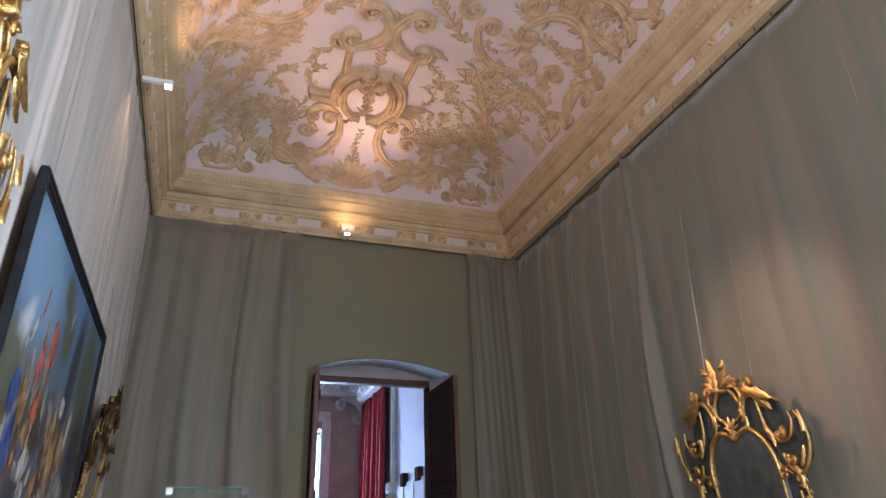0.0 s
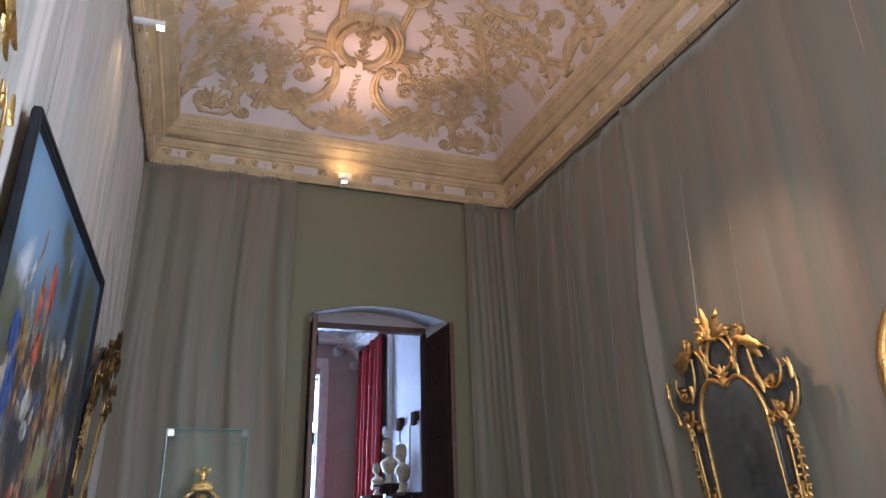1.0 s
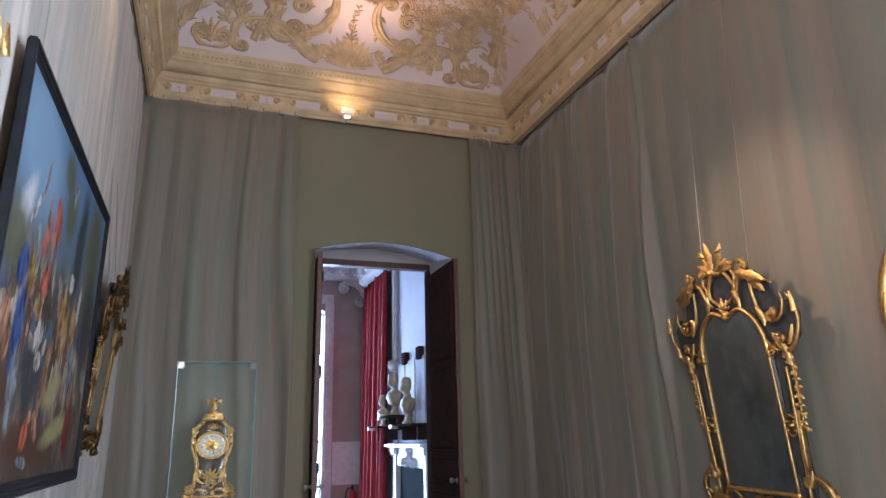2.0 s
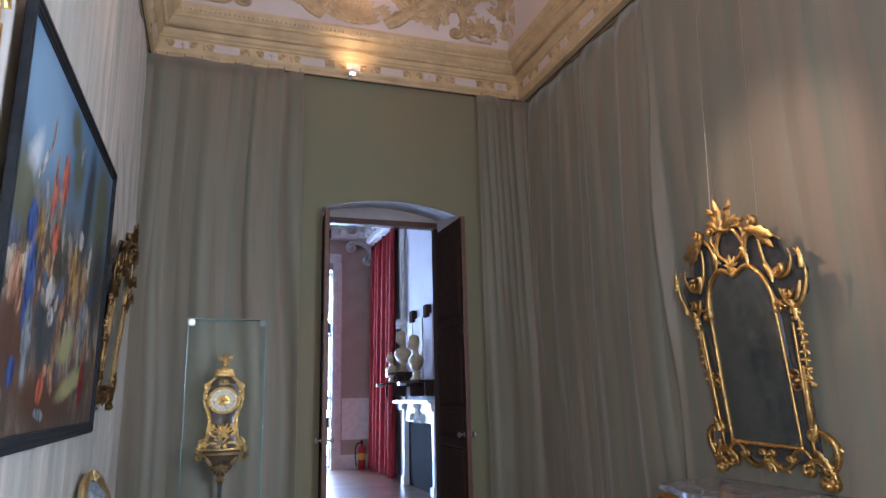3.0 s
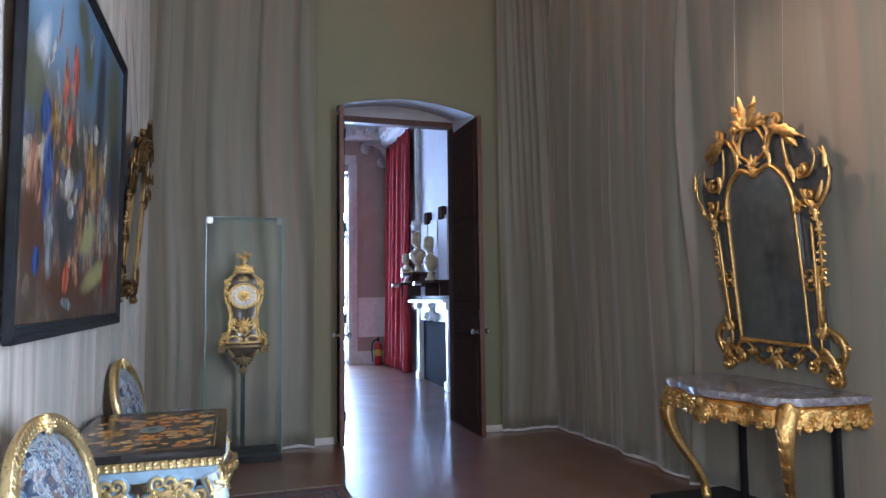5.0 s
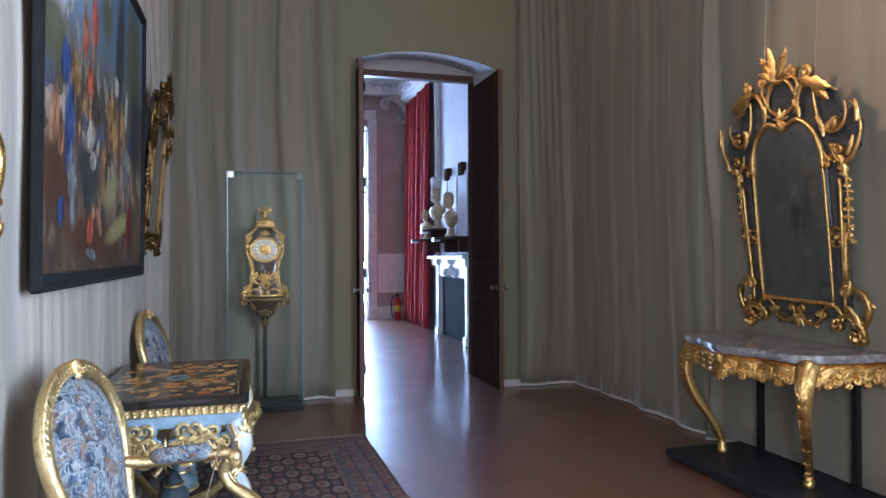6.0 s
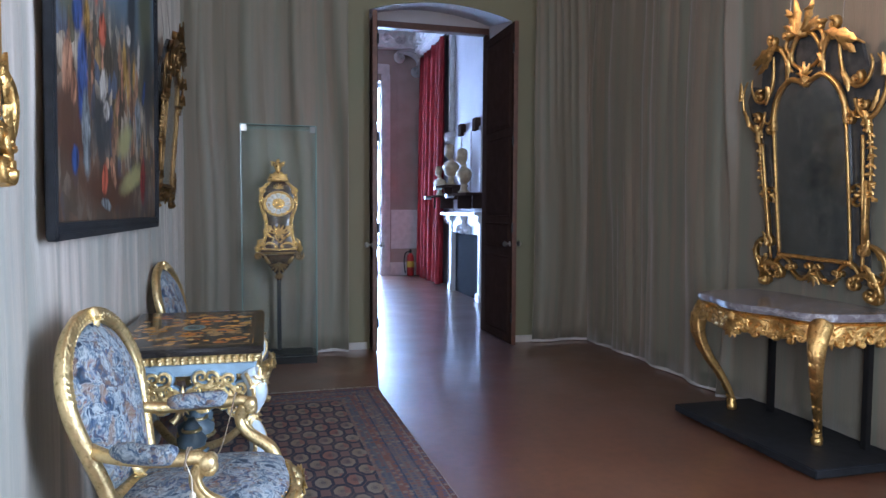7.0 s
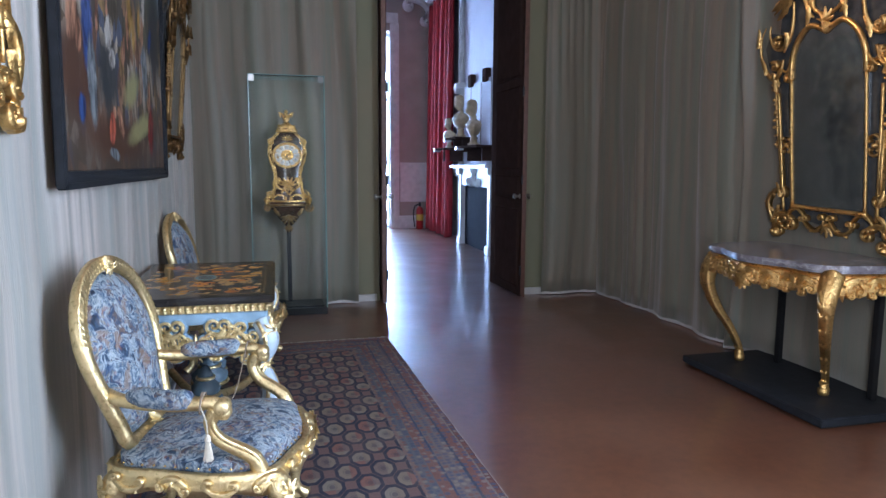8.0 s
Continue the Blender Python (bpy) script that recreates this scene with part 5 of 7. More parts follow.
def bust(x, y, z, h, turn, label):
    bm = bmesh.new()
    M = Matrix.Translation((0, 0, 0))
    lathe(bm, [(0.10, 0.0), (0.11, 0.03), (0.07, 0.06), (0.06, 0.13), (0.09, 0.17)], 14)
    prof = [(0.08, 0.16), (0.16, 0.22), (0.22, 0.31), (0.23, 0.38), (0.16, 0.44), (0.075, 0.475), (0.062, 0.51), (0.064, 0.545), (0.082, 0.575), (0.092, 0.62), (0.098, 0.68), (0.096, 0.74), (0.076, 0.79), (0.04, 0.81), (0.005, 0.815)]
    lathe(bm, prof, 18)
    for v in bm.verts:
        if v.co.z > 0.15:
            f = 0.62 if v.co.z < 0.48 else 0.92
            v.co.x *= f
            if v.co.z > 0.52:
                v.co.x -= 0.03
                v.co.x *= 1.12
                if v.co.x < -0.10 and 0.57 < v.co.z < 0.66:
                    v.co.x -= 0.022
                v.co.y *= 0.86
    me = mesh("bust", bm, bust_stone, True)
    ob = new("bust", me)
    ob.matrix_world = Matrix.Translation((x, y, z)) @ Matrix.Rotation(turn, 4, "Z") @ Matrix.Diagonal((h / 0.815,) * 3 + (1,))
    return tagged(ob, label, "bust", "busts over the fireplace")


bust(3.32, 12.96, 1.802, 0.58, 0.4, "small pale stone bust on a bracket shelf")
bust(3.30, 12.05, 1.977, 0.76, 0.3, "tall pale stone bust turned to the window")
bust(3.30, 11.20, 1.802, 0.78, -0.2, "grey-beige stone bust with a heavy head")


def extinguisher():
    ob = thing("fire_extinguisher", Matrix.Translation((3.18, 15.10, 0)), "red fire extinguisher with a black hose on the floor", "extinguisher")
    part("cylinder", lathe(bmesh.new(), [(0.07, 0), (0.085, 0.02), (0.085, 0.42), (0.07, 0.48), (0.03, 0.52)], 16), mat("red_enamel", (0.40, 0.02, 0.02), 0.3), ob, "", True)
    part("valve", lathe(bmesh.new(), [(0.03, 0.52), (0.03, 0.58), (0.015, 0.62)], 10), black_metal, ob)
    part("hose", tube(bmesh.new(), spline([(0, -0.02, 0.57), (-0.12, -0.02, 0.52), (-0.15, -0.02, 0.3), (-0.12, -0.02, 0.06)], 6), 0.015, 6), black_metal, ob)
    part("label_band", lathe(bmesh.new(), [(0.0865, 0.2), (0.0865, 0.34)], 16), mat("yellow_label", (0.6, 0.42, 0.05), 0.5), ob)


extinguisher()

# ---- the long wall: painting, mirrors ----
def painting():
    """Large canvas in a black moulded frame; figures become soft patches of paint."""
    y0, y1, z0, z1 = 2.70, 5.026, 1.374, 3.137
    ob = thing("painting", Matrix.Translation((-0.762, (y0 + y1) / 2, z0)) @ Matrix.Rotation(math.radians(0.6), 4, "Y"), "large old mythological oil painting in a black moulded frame", "painting")
    W, H = (y1 - y0) / 2, z1 - z0
    part("backing", box(-0.01, 0.012, -W + 0.05, W - 0.05, 0.05, H - 0.05), wood, ob)
    canvas_mat = make_canvas(2 * (W - 0.085), H - 0.17, 0.085)
    cb = box(0.012, 0.022, -W + 0.06, W - 0.06, 0.06, H - 0.06)
    part("canvas", cb, canvas_mat, ob, "varnished canvas with blue sky over dark figures")
    # frame: three stepped rails a side, mitred
    steps = ((0.0, 0.030, 0.040), (0.030, 0.052, 0.034), (0.052, 0.072, 0.028))
    for a, b, h in steps:
        for s in (-1, 1):
            fb = bmesh.new()
            o = [(s * (W - a), a), (s * (W - a), H - a), (s * (W - b), H - b), (s * (W - b), b)]
            lo = [fb.verts.new((0.0, y, z)) for y, z in o]
            hi = [fb.verts.new((h, y, z)) for y, z in o]
            fb.faces.new(lo), fb.faces.new(hi)
            for k in range(4):
                fb.faces.new((lo[k], lo[(k + 1) % 4], hi[(k + 1) % 4], hi[k]))
            bmesh.ops.recalc_face_normals(fb, faces=fb.faces[:])
            bmesh.ops.bevel(fb, geom=fb.edges[:], offset=0.006, segments=2, affect="EDGES")
            part("frame_rail", fb, black_frame, ob)
            fb = bmesh.new()
            zz = (lambda q: H - q) if s > 0 else (lambda q: q)
            o = [(-(W - a), zz(a)), (W - a, zz(a)), (W - b, zz(b)), (-(W - b), zz(b))]
            lo = [fb.verts.new((0.0, y, z)) for y, z in o]
            hi = [fb.verts.new((h, y, z)) for y, z in o]
            fb.faces.new(lo), fb.faces.new(hi)
            for k in range(4):
                fb.faces.new((lo[k], lo[(k + 1) % 4], hi[(k + 1) % 4], hi[k]))
            bmesh.ops.recalc_face_normals(fb, faces=fb.faces[:])
            bmesh.ops.bevel(fb, geom=fb.edges[:], offset=0.006, segments=2, affect="EDGES")
            part("frame_rail", fb, black_frame, ob)
    for s in (-1, 1):
        part("wall_bracket", box(-0.075, -0.01, s * W * 0.7 - 0.02, s * W * 0.7 + 0.02, H * 0.8, H * 0.8 + 0.03), black_metal, ob)
        part("hanging_wire", tube(bmesh.new(), [(-0.03, s * W * 0.7, H - 0.05), (-0.05, s * W * 0.7, 5.14 - z0)], 0.002, 5), steel, ob)
    return ob


painting()


def carved_mirror(m, metal, label, wires=0.0):
    """Rococo pier glass: arched plate, border of dark glass strips, gilt scrollwork, leafy crest. Local x across, z up, front to -y."""
    ob = thing("wall_mirror", m, label, "mirror", "gilt mirrors")
    P = flat_put(Matrix())
    # arched plate
    plate = [(-0.30, 0.24), (0.30, 0.24), (0.30, 1.10), (0.285, 1.22), (0.235, 1.34), (0.14, 1.415), (0.0, 1.39), (-0.14, 1.415), (-0.235, 1.34), (-0.285, 1.22), (-0.30, 1.10)]
    b = bmesh.new()
    f = [b.verts.new((x, -0.015, z)) for x, z in plate]
    k = [b.verts.new((x, 0.005, z)) for x, z in plate]
    b.faces.new(f), b.faces.new(k[::-1])
    for i in range(len(f)):
        j = (i + 1) % len(f)
        b.faces.new((f[i], k[i], k[j], f[j]))
    part("mirror_glass", b, old_mirror, ob, "dim spotted old mirror plate")
    # dark glass border
    outer = [(-0.40, 0.20), (-0.40, 0.10), (-0.2, 0.14), (0, 0.12), (0.2, 0.14), (0.40, 0.10), (0.40, 0.20), (0.42, 1.0), (0.45, 1.12), (0.54, 1.20), (0.57, 1.33), (0.52, 1.43), (0.43, 1.41), (0.40, 1.55), (0.28, 1.66), (0.15, 1.64), (0.10, 1.70), (0, 1.71), (-0.10, 1.70), (-0.15, 1.64), (-0.28, 1.66), (-0.40, 1.55), (-0.43, 1.41), (-0.52, 1.43), (-0.57, 1.33), (-0.54, 1.20), (-0.45, 1.12), (-0.42, 1.0)]
    b = bmesh.new()
    f = [b.verts.new((x, 0.006, z)) for x, z in outer]
    k = [b.verts.new((x, 0.03, z)) for x, z in outer]
    b.faces.new(f), b.faces.new(k[::-1])
    for i in range(len(f)):
        j = (i + 1) % len(f)
        b.faces.new((f[i], k[i], k[j], f[j]))
    bmesh.ops.recalc_face_normals(b, faces=b.faces[:])
    part("border_glass", b, dark_glass, ob, "nearly black glass border")
    rail = lambda pts, r, n=6: part("gilt_rail", tube(bmesh.new(), [(x, -0.02, z) for x, z in ([(p.x, p.y) for p in spline([(*q, 0) for q in pts], n)])], r, 8), metal, ob, "", True)
    for s in (-1, 1):
        rail([(s * 0.30, 0.24), (s * 0.303, 0.7), (s * 0.30, 1.10)], 0.0105)
        rail([(s * 0.385, 0.20), (s * 0.40, 0.6), (s * 0.415, 1.02)], 0.0105)
        rail([(s * 0.30, 1.10), (s * 0.292, 1.22), (s * 0.24, 1.34), (s * 0.14, 1.42), (s * 0.05, 1.40), (0, 1.37)], 0.018)
    rail([(-0.31, 0.24), (0, 0.238), (0.31, 0.24)], 0.014)
    beads = bmesh.new()
    for i in range(24):
        blob(beads, lambda a, c, h: P(a, c, h + 0.03), -0.29 + 0.58 * i / 23, 0.24, 0.009, 0.012, 6)
    part("bead_row", beads, metal, ob)
    D = lambda off: (lambda a, c, h: P(a, c, h + off))

    def carving(name, fn):
        cb = bmesh.new()
        fn(cb)
        bmesh.ops.recalc_face_normals(cb, faces=cb.faces[:])
        part(name, cb, metal, ob, "", True)
    F = 0.034

    def bar(cb, pts, r0, r1, r2, off=0.012):
        """A carved bar through pts, swelling from r0 to r1 and tapering to r2."""
        line = spline([(x, -off, z) for x, z in pts], 6)
        n = len(line) - 1
        tube(cb, line, [float(np.interp(i / n, (0, 0.45, 1), (r0 * 0.8, r1 * 0.72, r2))) for i in range(n + 1)], 7)

    carving("crest_boss", lambda cb: blob(cb, D(0.02), 0.0, 1.70, 0.032, 0.06))
    for x, z, a, l, w, d in ((0, 1.69, 0.10, 0.23, 0.085, 0.05), (-0.015, 1.71, 0.55, 0.19, 0.075, 0.035), (0.015, 1.71, -0.5, 0.20, 0.075, 0.035), (-0.02, 1.70, 1.05, 0.15, 0.06, 0.03), (0.02, 1.70, -1.0, 0.14, 0.06, 0.03), (-0.05, 1.82, 1.3, 0.07, 0.04, 0.045), (0.06, 1.83, -1.3, 0.07, 0.04, 0.045)):
        carving("crest_leaf", lambda cb: leaf(cb, D(d), x, z, math.pi / 2 + a, l, w, F))

    def medallion(cb):
        ring = [(0.118 * math.sin(a) * (1 + 0.10 * math.cos(3 * a)), 1.585 + 0.112 * math.cos(a)) for a in (2 * math.pi * k / 12 for k in range(13))]
        bar(cb, ring, 0.016, 0.016, 0.016)
        for s in (-1, 1):
            bar(cb, [(s * 0.05, 1.70), (s * 0.12, 1.70), (s * 0.155, 1.64), (s * 0.13, 1.59), (s * 0.15, 1.53), (s * 0.105, 1.47)], 0.010, 0.019, 0.008, 0.02)
            scroll(cb, D(0.01), s * 0.135, 1.715, 0.032, 0.4, s, 0.014, F, 1.2, False)
            leaf(cb, D(0.02), s * 0.13, 1.55, -math.pi / 2 + s * 0.2, 0.13, 0.05, F)
        palmette(cb, D(0.02), 0.0, 1.43, -math.pi / 2, 0.07, F, 5, 2.2)
        palmette(cb, D(0.02), 0.0, 1.43, math.pi / 2, 0.09, F, 5, 2.4)
    carving("medallion_frame", medallion)
    for s in (-1, 1):
        def shoulder(cb):
            bar(cb, [(s * 0.14, 1.47), (s * 0.16, 1.57), (s * 0.21, 1.64), (s * 0.30, 1.64), (s * 0.39, 1.58), (s * 0.45, 1.545)], 0.010, 0.028, 0.004, 0.025)
            leaf(cb, D(0.045), s * 0.20, 1.665, (0.0 if s > 0 else math.pi) - s * 0.40, 0.25, 0.10, F)
            leaf(cb, D(0.03), s * 0.26, 1.63, (0.0 if s > 0 else math.pi) - s * 0.75, 0.19, 0.075, F)
            scroll(cb, D(0.02), s * 0.25, 1.70, 0.036, 2.0, -s, 0.016, F, 1.2, False)
            bar(cb, [(s * 0.27, 1.60), (s * 0.275, 1.50), (s * 0.30, 1.39), (s * 0.37, 1.315), (s * 0.45, 1.325), (s * 0.495, 1.41), (s * 0.485, 1.475)], 0.010, 0.022, 0.005, 0.02)
            scroll(cb, D(0.02), s * 0.40, 1.355, 0.038, 1.0, -s, 0.014, F, 1.2, False)
            leaf(cb, D(0.03), s * 0.31, 1.41, -math.pi / 2 + s * 0.25, 0.13, 0.05, F)
        carving("shoulder_scroll", shoulder)

        def wing(cb):
            bar(cb, [(s * 0.37, 1.24), (s * 0.40, 1.15), (s * 0.47, 1.115), (s * 0.54, 1.18), (s * 0.585, 1.29), (s * 0.575, 1.40), (s * 0.53, 1.47)], 0.012, 0.021, 0.004, 0.022)
            leaf(cb, D(0.035), s * 0.50, 1.15, math.pi / 2 - s * 0.42, 0.13, 0.035, F)
            leaf(cb, D(0.03), s * 0.585, 1.34, math.pi / 2 + s * 0.05, 0.13, 0.035, F)
            bar(cb, [(s * 0.31, 1.20), (s * 0.345, 1.155), (s * 0.40, 1.175), (s * 0.43, 1.13), (s * 0.41, 1.08)], 0.008, 0.015, 0.008, 0.02)
            scroll(cb, D(0.0), s * 0.33, 1.12, 0.036, 0.4, s, 0.014, F)
            scroll(cb, D(0.015), s * 0.44, 1.20, 0.034, 2.2, s, 0.014, F, 1.2, False)
        carving("side_wing", wing)

        def drop(cb):
            rng = random.Random(8)
            branch(cb, D(0.0), [(s * 0.445, 1.14), (s * 0.455, 0.95), (s * 0.44, 0.66)], 0.040, F * 0.8, rng, 0.9, 0.30)
            leaf(cb, D(0.02), s * 0.45, 1.16, -math.pi / 2, 0.13, 0.045, F)
            ribbon(cb, D(0.0), [(s * 0.425, 0.75), (s * 0.405, 0.5), (s * 0.40, 0.3)], 0.013, 0.03)
        carving("leaf_drop", drop)

        def cross(cb):
            for q in (-1, 1):
                c_scroll(cb, D(0.0), (s * 0.315, 0.66 + q * 0.035), (s * 0.395, 0.66 + q * 0.035), q * 0.35, 0.0065, 0.03, 0.012, 0)
            blob(cb, D(0.0), s * 0.355, 0.66, 0.02, 0.035)
        carving("strap_ornament", cross)

        def foot(cb):
            c_scroll(cb, D(0.0), (s * 0.41, 0.36), (s * 0.50, 0.12), s * 0.34, 0.0158, F, 0.04, 3)
            c_scroll(cb, D(0.0), (s * 0.30, 0.14), (s * 0.50, 0.05), s * 0.36, 0.0173, F, 0.04, 2)
            scroll(cb, D(0.0), s * 0.43, 0.055, 0.045, 0.5, -s, 0.018, F)
            leaf(cb, D(0.02), s * 0.41, 0.24, -math.pi / 2 + s * 0.6, 0.141, 0.049, F)
            leaf(cb, D(0.02), s * 0.40, 0.30, math.pi / 2 - s * 0.4, 0.106, 0.042, F)
            blob(cb, D(0.0), s * 0.45, 0.035, 0.03, 0.06)
        carving("foot_scroll", foot)

    def apron(cb):
        for s in (-1, 1):
            c_scroll(cb, D(0.0), (s * 0.02, 0.17), (s * 0.20, 0.14), -s * 0.38, 0.0101, F, 0.028, 2)
            c_scroll(cb, D(0.0), (s * 0.20, 0.18), (s * 0.36, 0.16), s * 0.38, 0.0101, F, 0.025, 1)
        palmette(cb, D(0.01), 0.0, 0.14, -math.pi / 2, 0.09, F, 5, 2.4)
    carving("apron", apron)
    if wires:
        for s in (-1, 1):
            part("hanging_wire", tube(bmesh.new(), [(s * 0.22, 0.03, 1.50), (s * 0.22, 0.03 + wires * 0.14, 1.50 + wires)], 0.0025, 5), steel, ob)
    return ob


LEAN = math.atan2(0.22, 1.87)
carved_mirror(Matrix.Translation((3.545, 3.71, 0.955)) @ Matrix.Rotation(-math.pi / 2, 4, "Z") @ Matrix.Rotation(math.radians(1.7), 4, "Y") @ Matrix.Rotation(LEAN, 4, "X"), gilt, "tall carved gilt rococo mirror with dim old glass", 2.7)
small = Matrix.Diagonal((0.86, 0.86, 0.745, 1))
carved_mirror(Matrix.Translation((-0.78, 5.58, 1.50)) @ Matrix.Rotation(math.pi / 2, 4, "Z") @ Matrix.Rotation(math.radians(5), 4, "X") @ small, gilt_dark, "aged dark gilt mirror hung beside the painting", 2.4)
carved_mirror(Matrix.Translation((-0.775, 1.95, 1.56)) @ Matrix.Rotation(math.pi / 2, 4, "Z") @ Matrix.Diagonal((0.88, 0.88, 1.0, 1)), gilt, "carved gilt mirror with open scrolls on the silk wall", 1.6)


def oval_frame():
    ob = thing("oval_frame", pose(3.57, 2.29, 2.20), "oval gilt frame with dim glass on the silk wall", "frame")
    ring = [(0.37 * math.cos(a), 0.47 * math.sin(a)) for a in (2 * math.pi * k / 40 for k in range(40))]
    for f, r, x in ((1.0, 0.03, -0.01), (0.90, 0.022, -0.005), (0.83, 0.016, 0.0)):
        b = bmesh.new()
        pts = [(x, p[0] * f, p[1] * f) for p in ring]
        tube(b, pts + pts[:2], r, 8)
        part("frame_moulding", b, gilt, ob, "", True)
    b = bmesh.new()
    pad(b, [(p[0] * 0.85, p[1] * 0.85) for p in ring], lambda a, c, h: Vector((0.0 - h, a, c)), 0.004, 3)
    bmesh.ops.recalc_face_normals(b, faces=b.faces[:])
    part("oval_glass", b, dark_glass, ob)
    part("hanging_wire", tube(bmesh.new(), [(0.02, 0, 0.46), (0.03, 0, 2.95)], 0.0025, 5), steel, ob)


oval_frame()


# ---- console table ----
def console():
    ob = thing("console_table", Matrix(), "carved gilt console table with a lilac marble top", "console")
    # serpentine top outline, from the wall round the front
    out = [(3.62, 4.34), (3.30, 4.33), (3.06, 4.26), (2.965, 4.16), (2.96, 4.02), (2.905, 3.88), (2.86, 3.70), (2.905, 3.52), (2.96, 3.40), (2.965, 3.25), (3.06, 3.14), (3.30, 3.08), (3.62, 3.06)]
    line = [(p.x, p.y) for p in spline([(*p, 0) for p in out], 6)]
    for (f, z0, z1, name) in ((0.0, 0.885, 0.915, "marble_top"), (0.02, 0.868, 0.886, "marble_edge")):
        b = bmesh.new()
        c = Vector((3.45, 3.70))
        pts = [(c.x + (x - c.x) * (1 - f), c.y + (y - c.y) * (1 - f)) for x, y in line]
        lo = [b.verts.new((x, y, z0)) for x, y in pts]
        hi = [b.verts.new((x, y, z1)) for x, y in pts]
        b.faces.new(hi), b.faces.new(lo[::-1])
        n = len(lo)
        for k in range(n):
            b.faces.new((lo[k], lo[(k + 1) % n], hi[(k + 1) % n], hi[k]))
        bmesh.ops.recalc_face_normals(b, faces=b.faces[:])
        bmesh.ops.bevel(b, geom=[e for e in b.edges if abs(e.verts[0].co.z - e.verts[1].co.z) < 1e-5], offset=0.007, segments=2, affect="EDGES")
        part(name, b, marble, ob)
    # apron: follows the top's outline, carved, with a wavy lower edge
    path = [Vector((3.45 + (x - 3.45) * 0.95, 3.70 + (y - 3.70) * 0.95)) for x, y in line]
    cum = [0.0]
    for p, q in zip(path, path[1:]):
        cum.append(cum[-1] + (q - p).length)
    total = cum[-1]

    def along(a, z, h):
        a = min(max(a, 0.001), total - 0.001)
        i = max(j for j in range(len(cum)) if cum[j] <= a)
        i = min(i, len(path) - 2)
        t = (a - cum[i]) / max(cum[i + 1] - cum[i], 1e-6)
        p = path[i].lerp(path[i + 1], t)
        d = (path[i + 1] - path[i]).normalized()
        nrm = Vector((d.y, -d.x))
        if nrm.dot(p - Vector((3.6, 3.7))) < 0:
            nrm = -nrm
        return Vector((p.x + nrm.x * h, p.y + nrm.y * h, z))
    b = bmesh.new()
    n = 90
    grid = []
    for i in range(n + 1):
        a = total * i / n
        low = 0.752 - 0.024 * math.cos(a * 2 * math.pi * 5 / total) - 0.012 * math.sin(a * 41)
        grid.append([b.verts.new(along(a, z, h)) for z, h in ((0.868, 0.0), (0.86, 0.012), (0.845, 0.0), (0.83, 0.006), (low + 0.02, 0.008), (low, 0.0), (low, -0.03), (0.868, -0.03))])
    for p, q in zip(grid, grid[1:]):
        for k in range(8):
            b.faces.new((p[k], p[(k + 1) % 8], q[(k + 1) % 8], q[k]))
    b.faces.new(grid[0]), b.faces.new(grid[-1][::-1])
    bmesh.ops.recalc_face_normals(b, faces=b.faces[:])
    part("apron", b, gilt, ob)
    rng = random.Random(2)
    mid = total / 2
    for k in range(18):
        b = bmesh.new()
        a = total * (k + 0.5) / 18
        s = 1 if a > mid else -1
        c_scroll(b, along, (a - 0.06, 0.80), (a + 0.06, 0.775), 0.34 * s, 0.014, 0.026, 0.022, 2)
        c_scroll(b, along, (a + 0.05, 0.825), (a - 0.03, 0.74), -0.3 * s, 0.012, 0.026, 0.02, 2)
        palmette(b, along, a, 0.79, -math.pi / 2, 0.05, 0.03, 5, 2.6)
        for q in range(3):
            blob(b, along, a + rng.uniform(-0.07, 0.07), 0.76 + rng.uniform(-0.03, 0.06), 0.010, 0.024)
        bmesh.ops.recalc_face_normals(b, faces=b.faces[:])
        part("carved_spray", b, gilt, ob, "", True)
    for at, up, size, h, count, fan in ((mid, -1, 0.11, 0.045, 9, 3.0), (mid, 1, 0.06, 0.045, 7, 3.0), (total * 0.22, -1, 0.095, 0.04, 9, 4.4), (total * 0.78, -1, 0.095, 0.04, 9, 4.4)):
        leaf_fan("shell_leaf", along, at, 0.80, up * math.pi / 2, size, h, gilt, ob, count, fan)
    # cabriole legs
    for s, y in ((1, 4.20), (-1, 3.34)):
        pts = [(3.07, 3.17, 0.86), (3.015, 3.14, 0.76), (3.01, 3.14, 0.64), (3.075, 3.20, 0.48), (3.17, 3.285, 0.33), (3.24, 3.345, 0.20), (3.268, 3.37, 0.13), (3.265, 3.375, 0.085)] if s < 0 else [(3.07, y - s * 0.02, 0.86), (3.02, y, 0.76), (3.01, y + s * 0.005, 0.64), (3.07, y - s * 0.01, 0.48), (3.17, y - s * 0.03, 0.33), (3.24, y - s * 0.045, 0.20), (3.262, y - s * 0.05, 0.13), (3.255, y - s * 0.055, 0.085)]
        line3 = spline(pts, 6)
        rad = [float(np.interp(i / (len(line3) - 1), (0, 0.12, 0.3, 0.5, 0.7, 0.85, 0.93, 1), (0.058, 0.052, 0.037, 0.027, 0.021, 0.019, 0.030, 0.025))) for i in range(len(line3))]
        leg = part("leg", tube(bmesh.new(), line3, rad, 24, 0.10), gilt, ob, "", True)
        out = Vector((-0.85, s * 0.5, 0)).normalized()
        side = Vector((-out.y, out.x, 0))

        def on_leg(a, t, h):
            i = min(max(t, 0), 0.999) * (len(line3) - 1)
            j = int(i)
            p = line3[j].lerp(line3[min(j + 1, len(line3) - 1)], i - j)
            r = rad[j]
            x = min(max(a / r, -1), 1)
            return p + side * r * x + out * (r * math.sqrt(max(0, 1 - x * x)) * 1.0 + h)
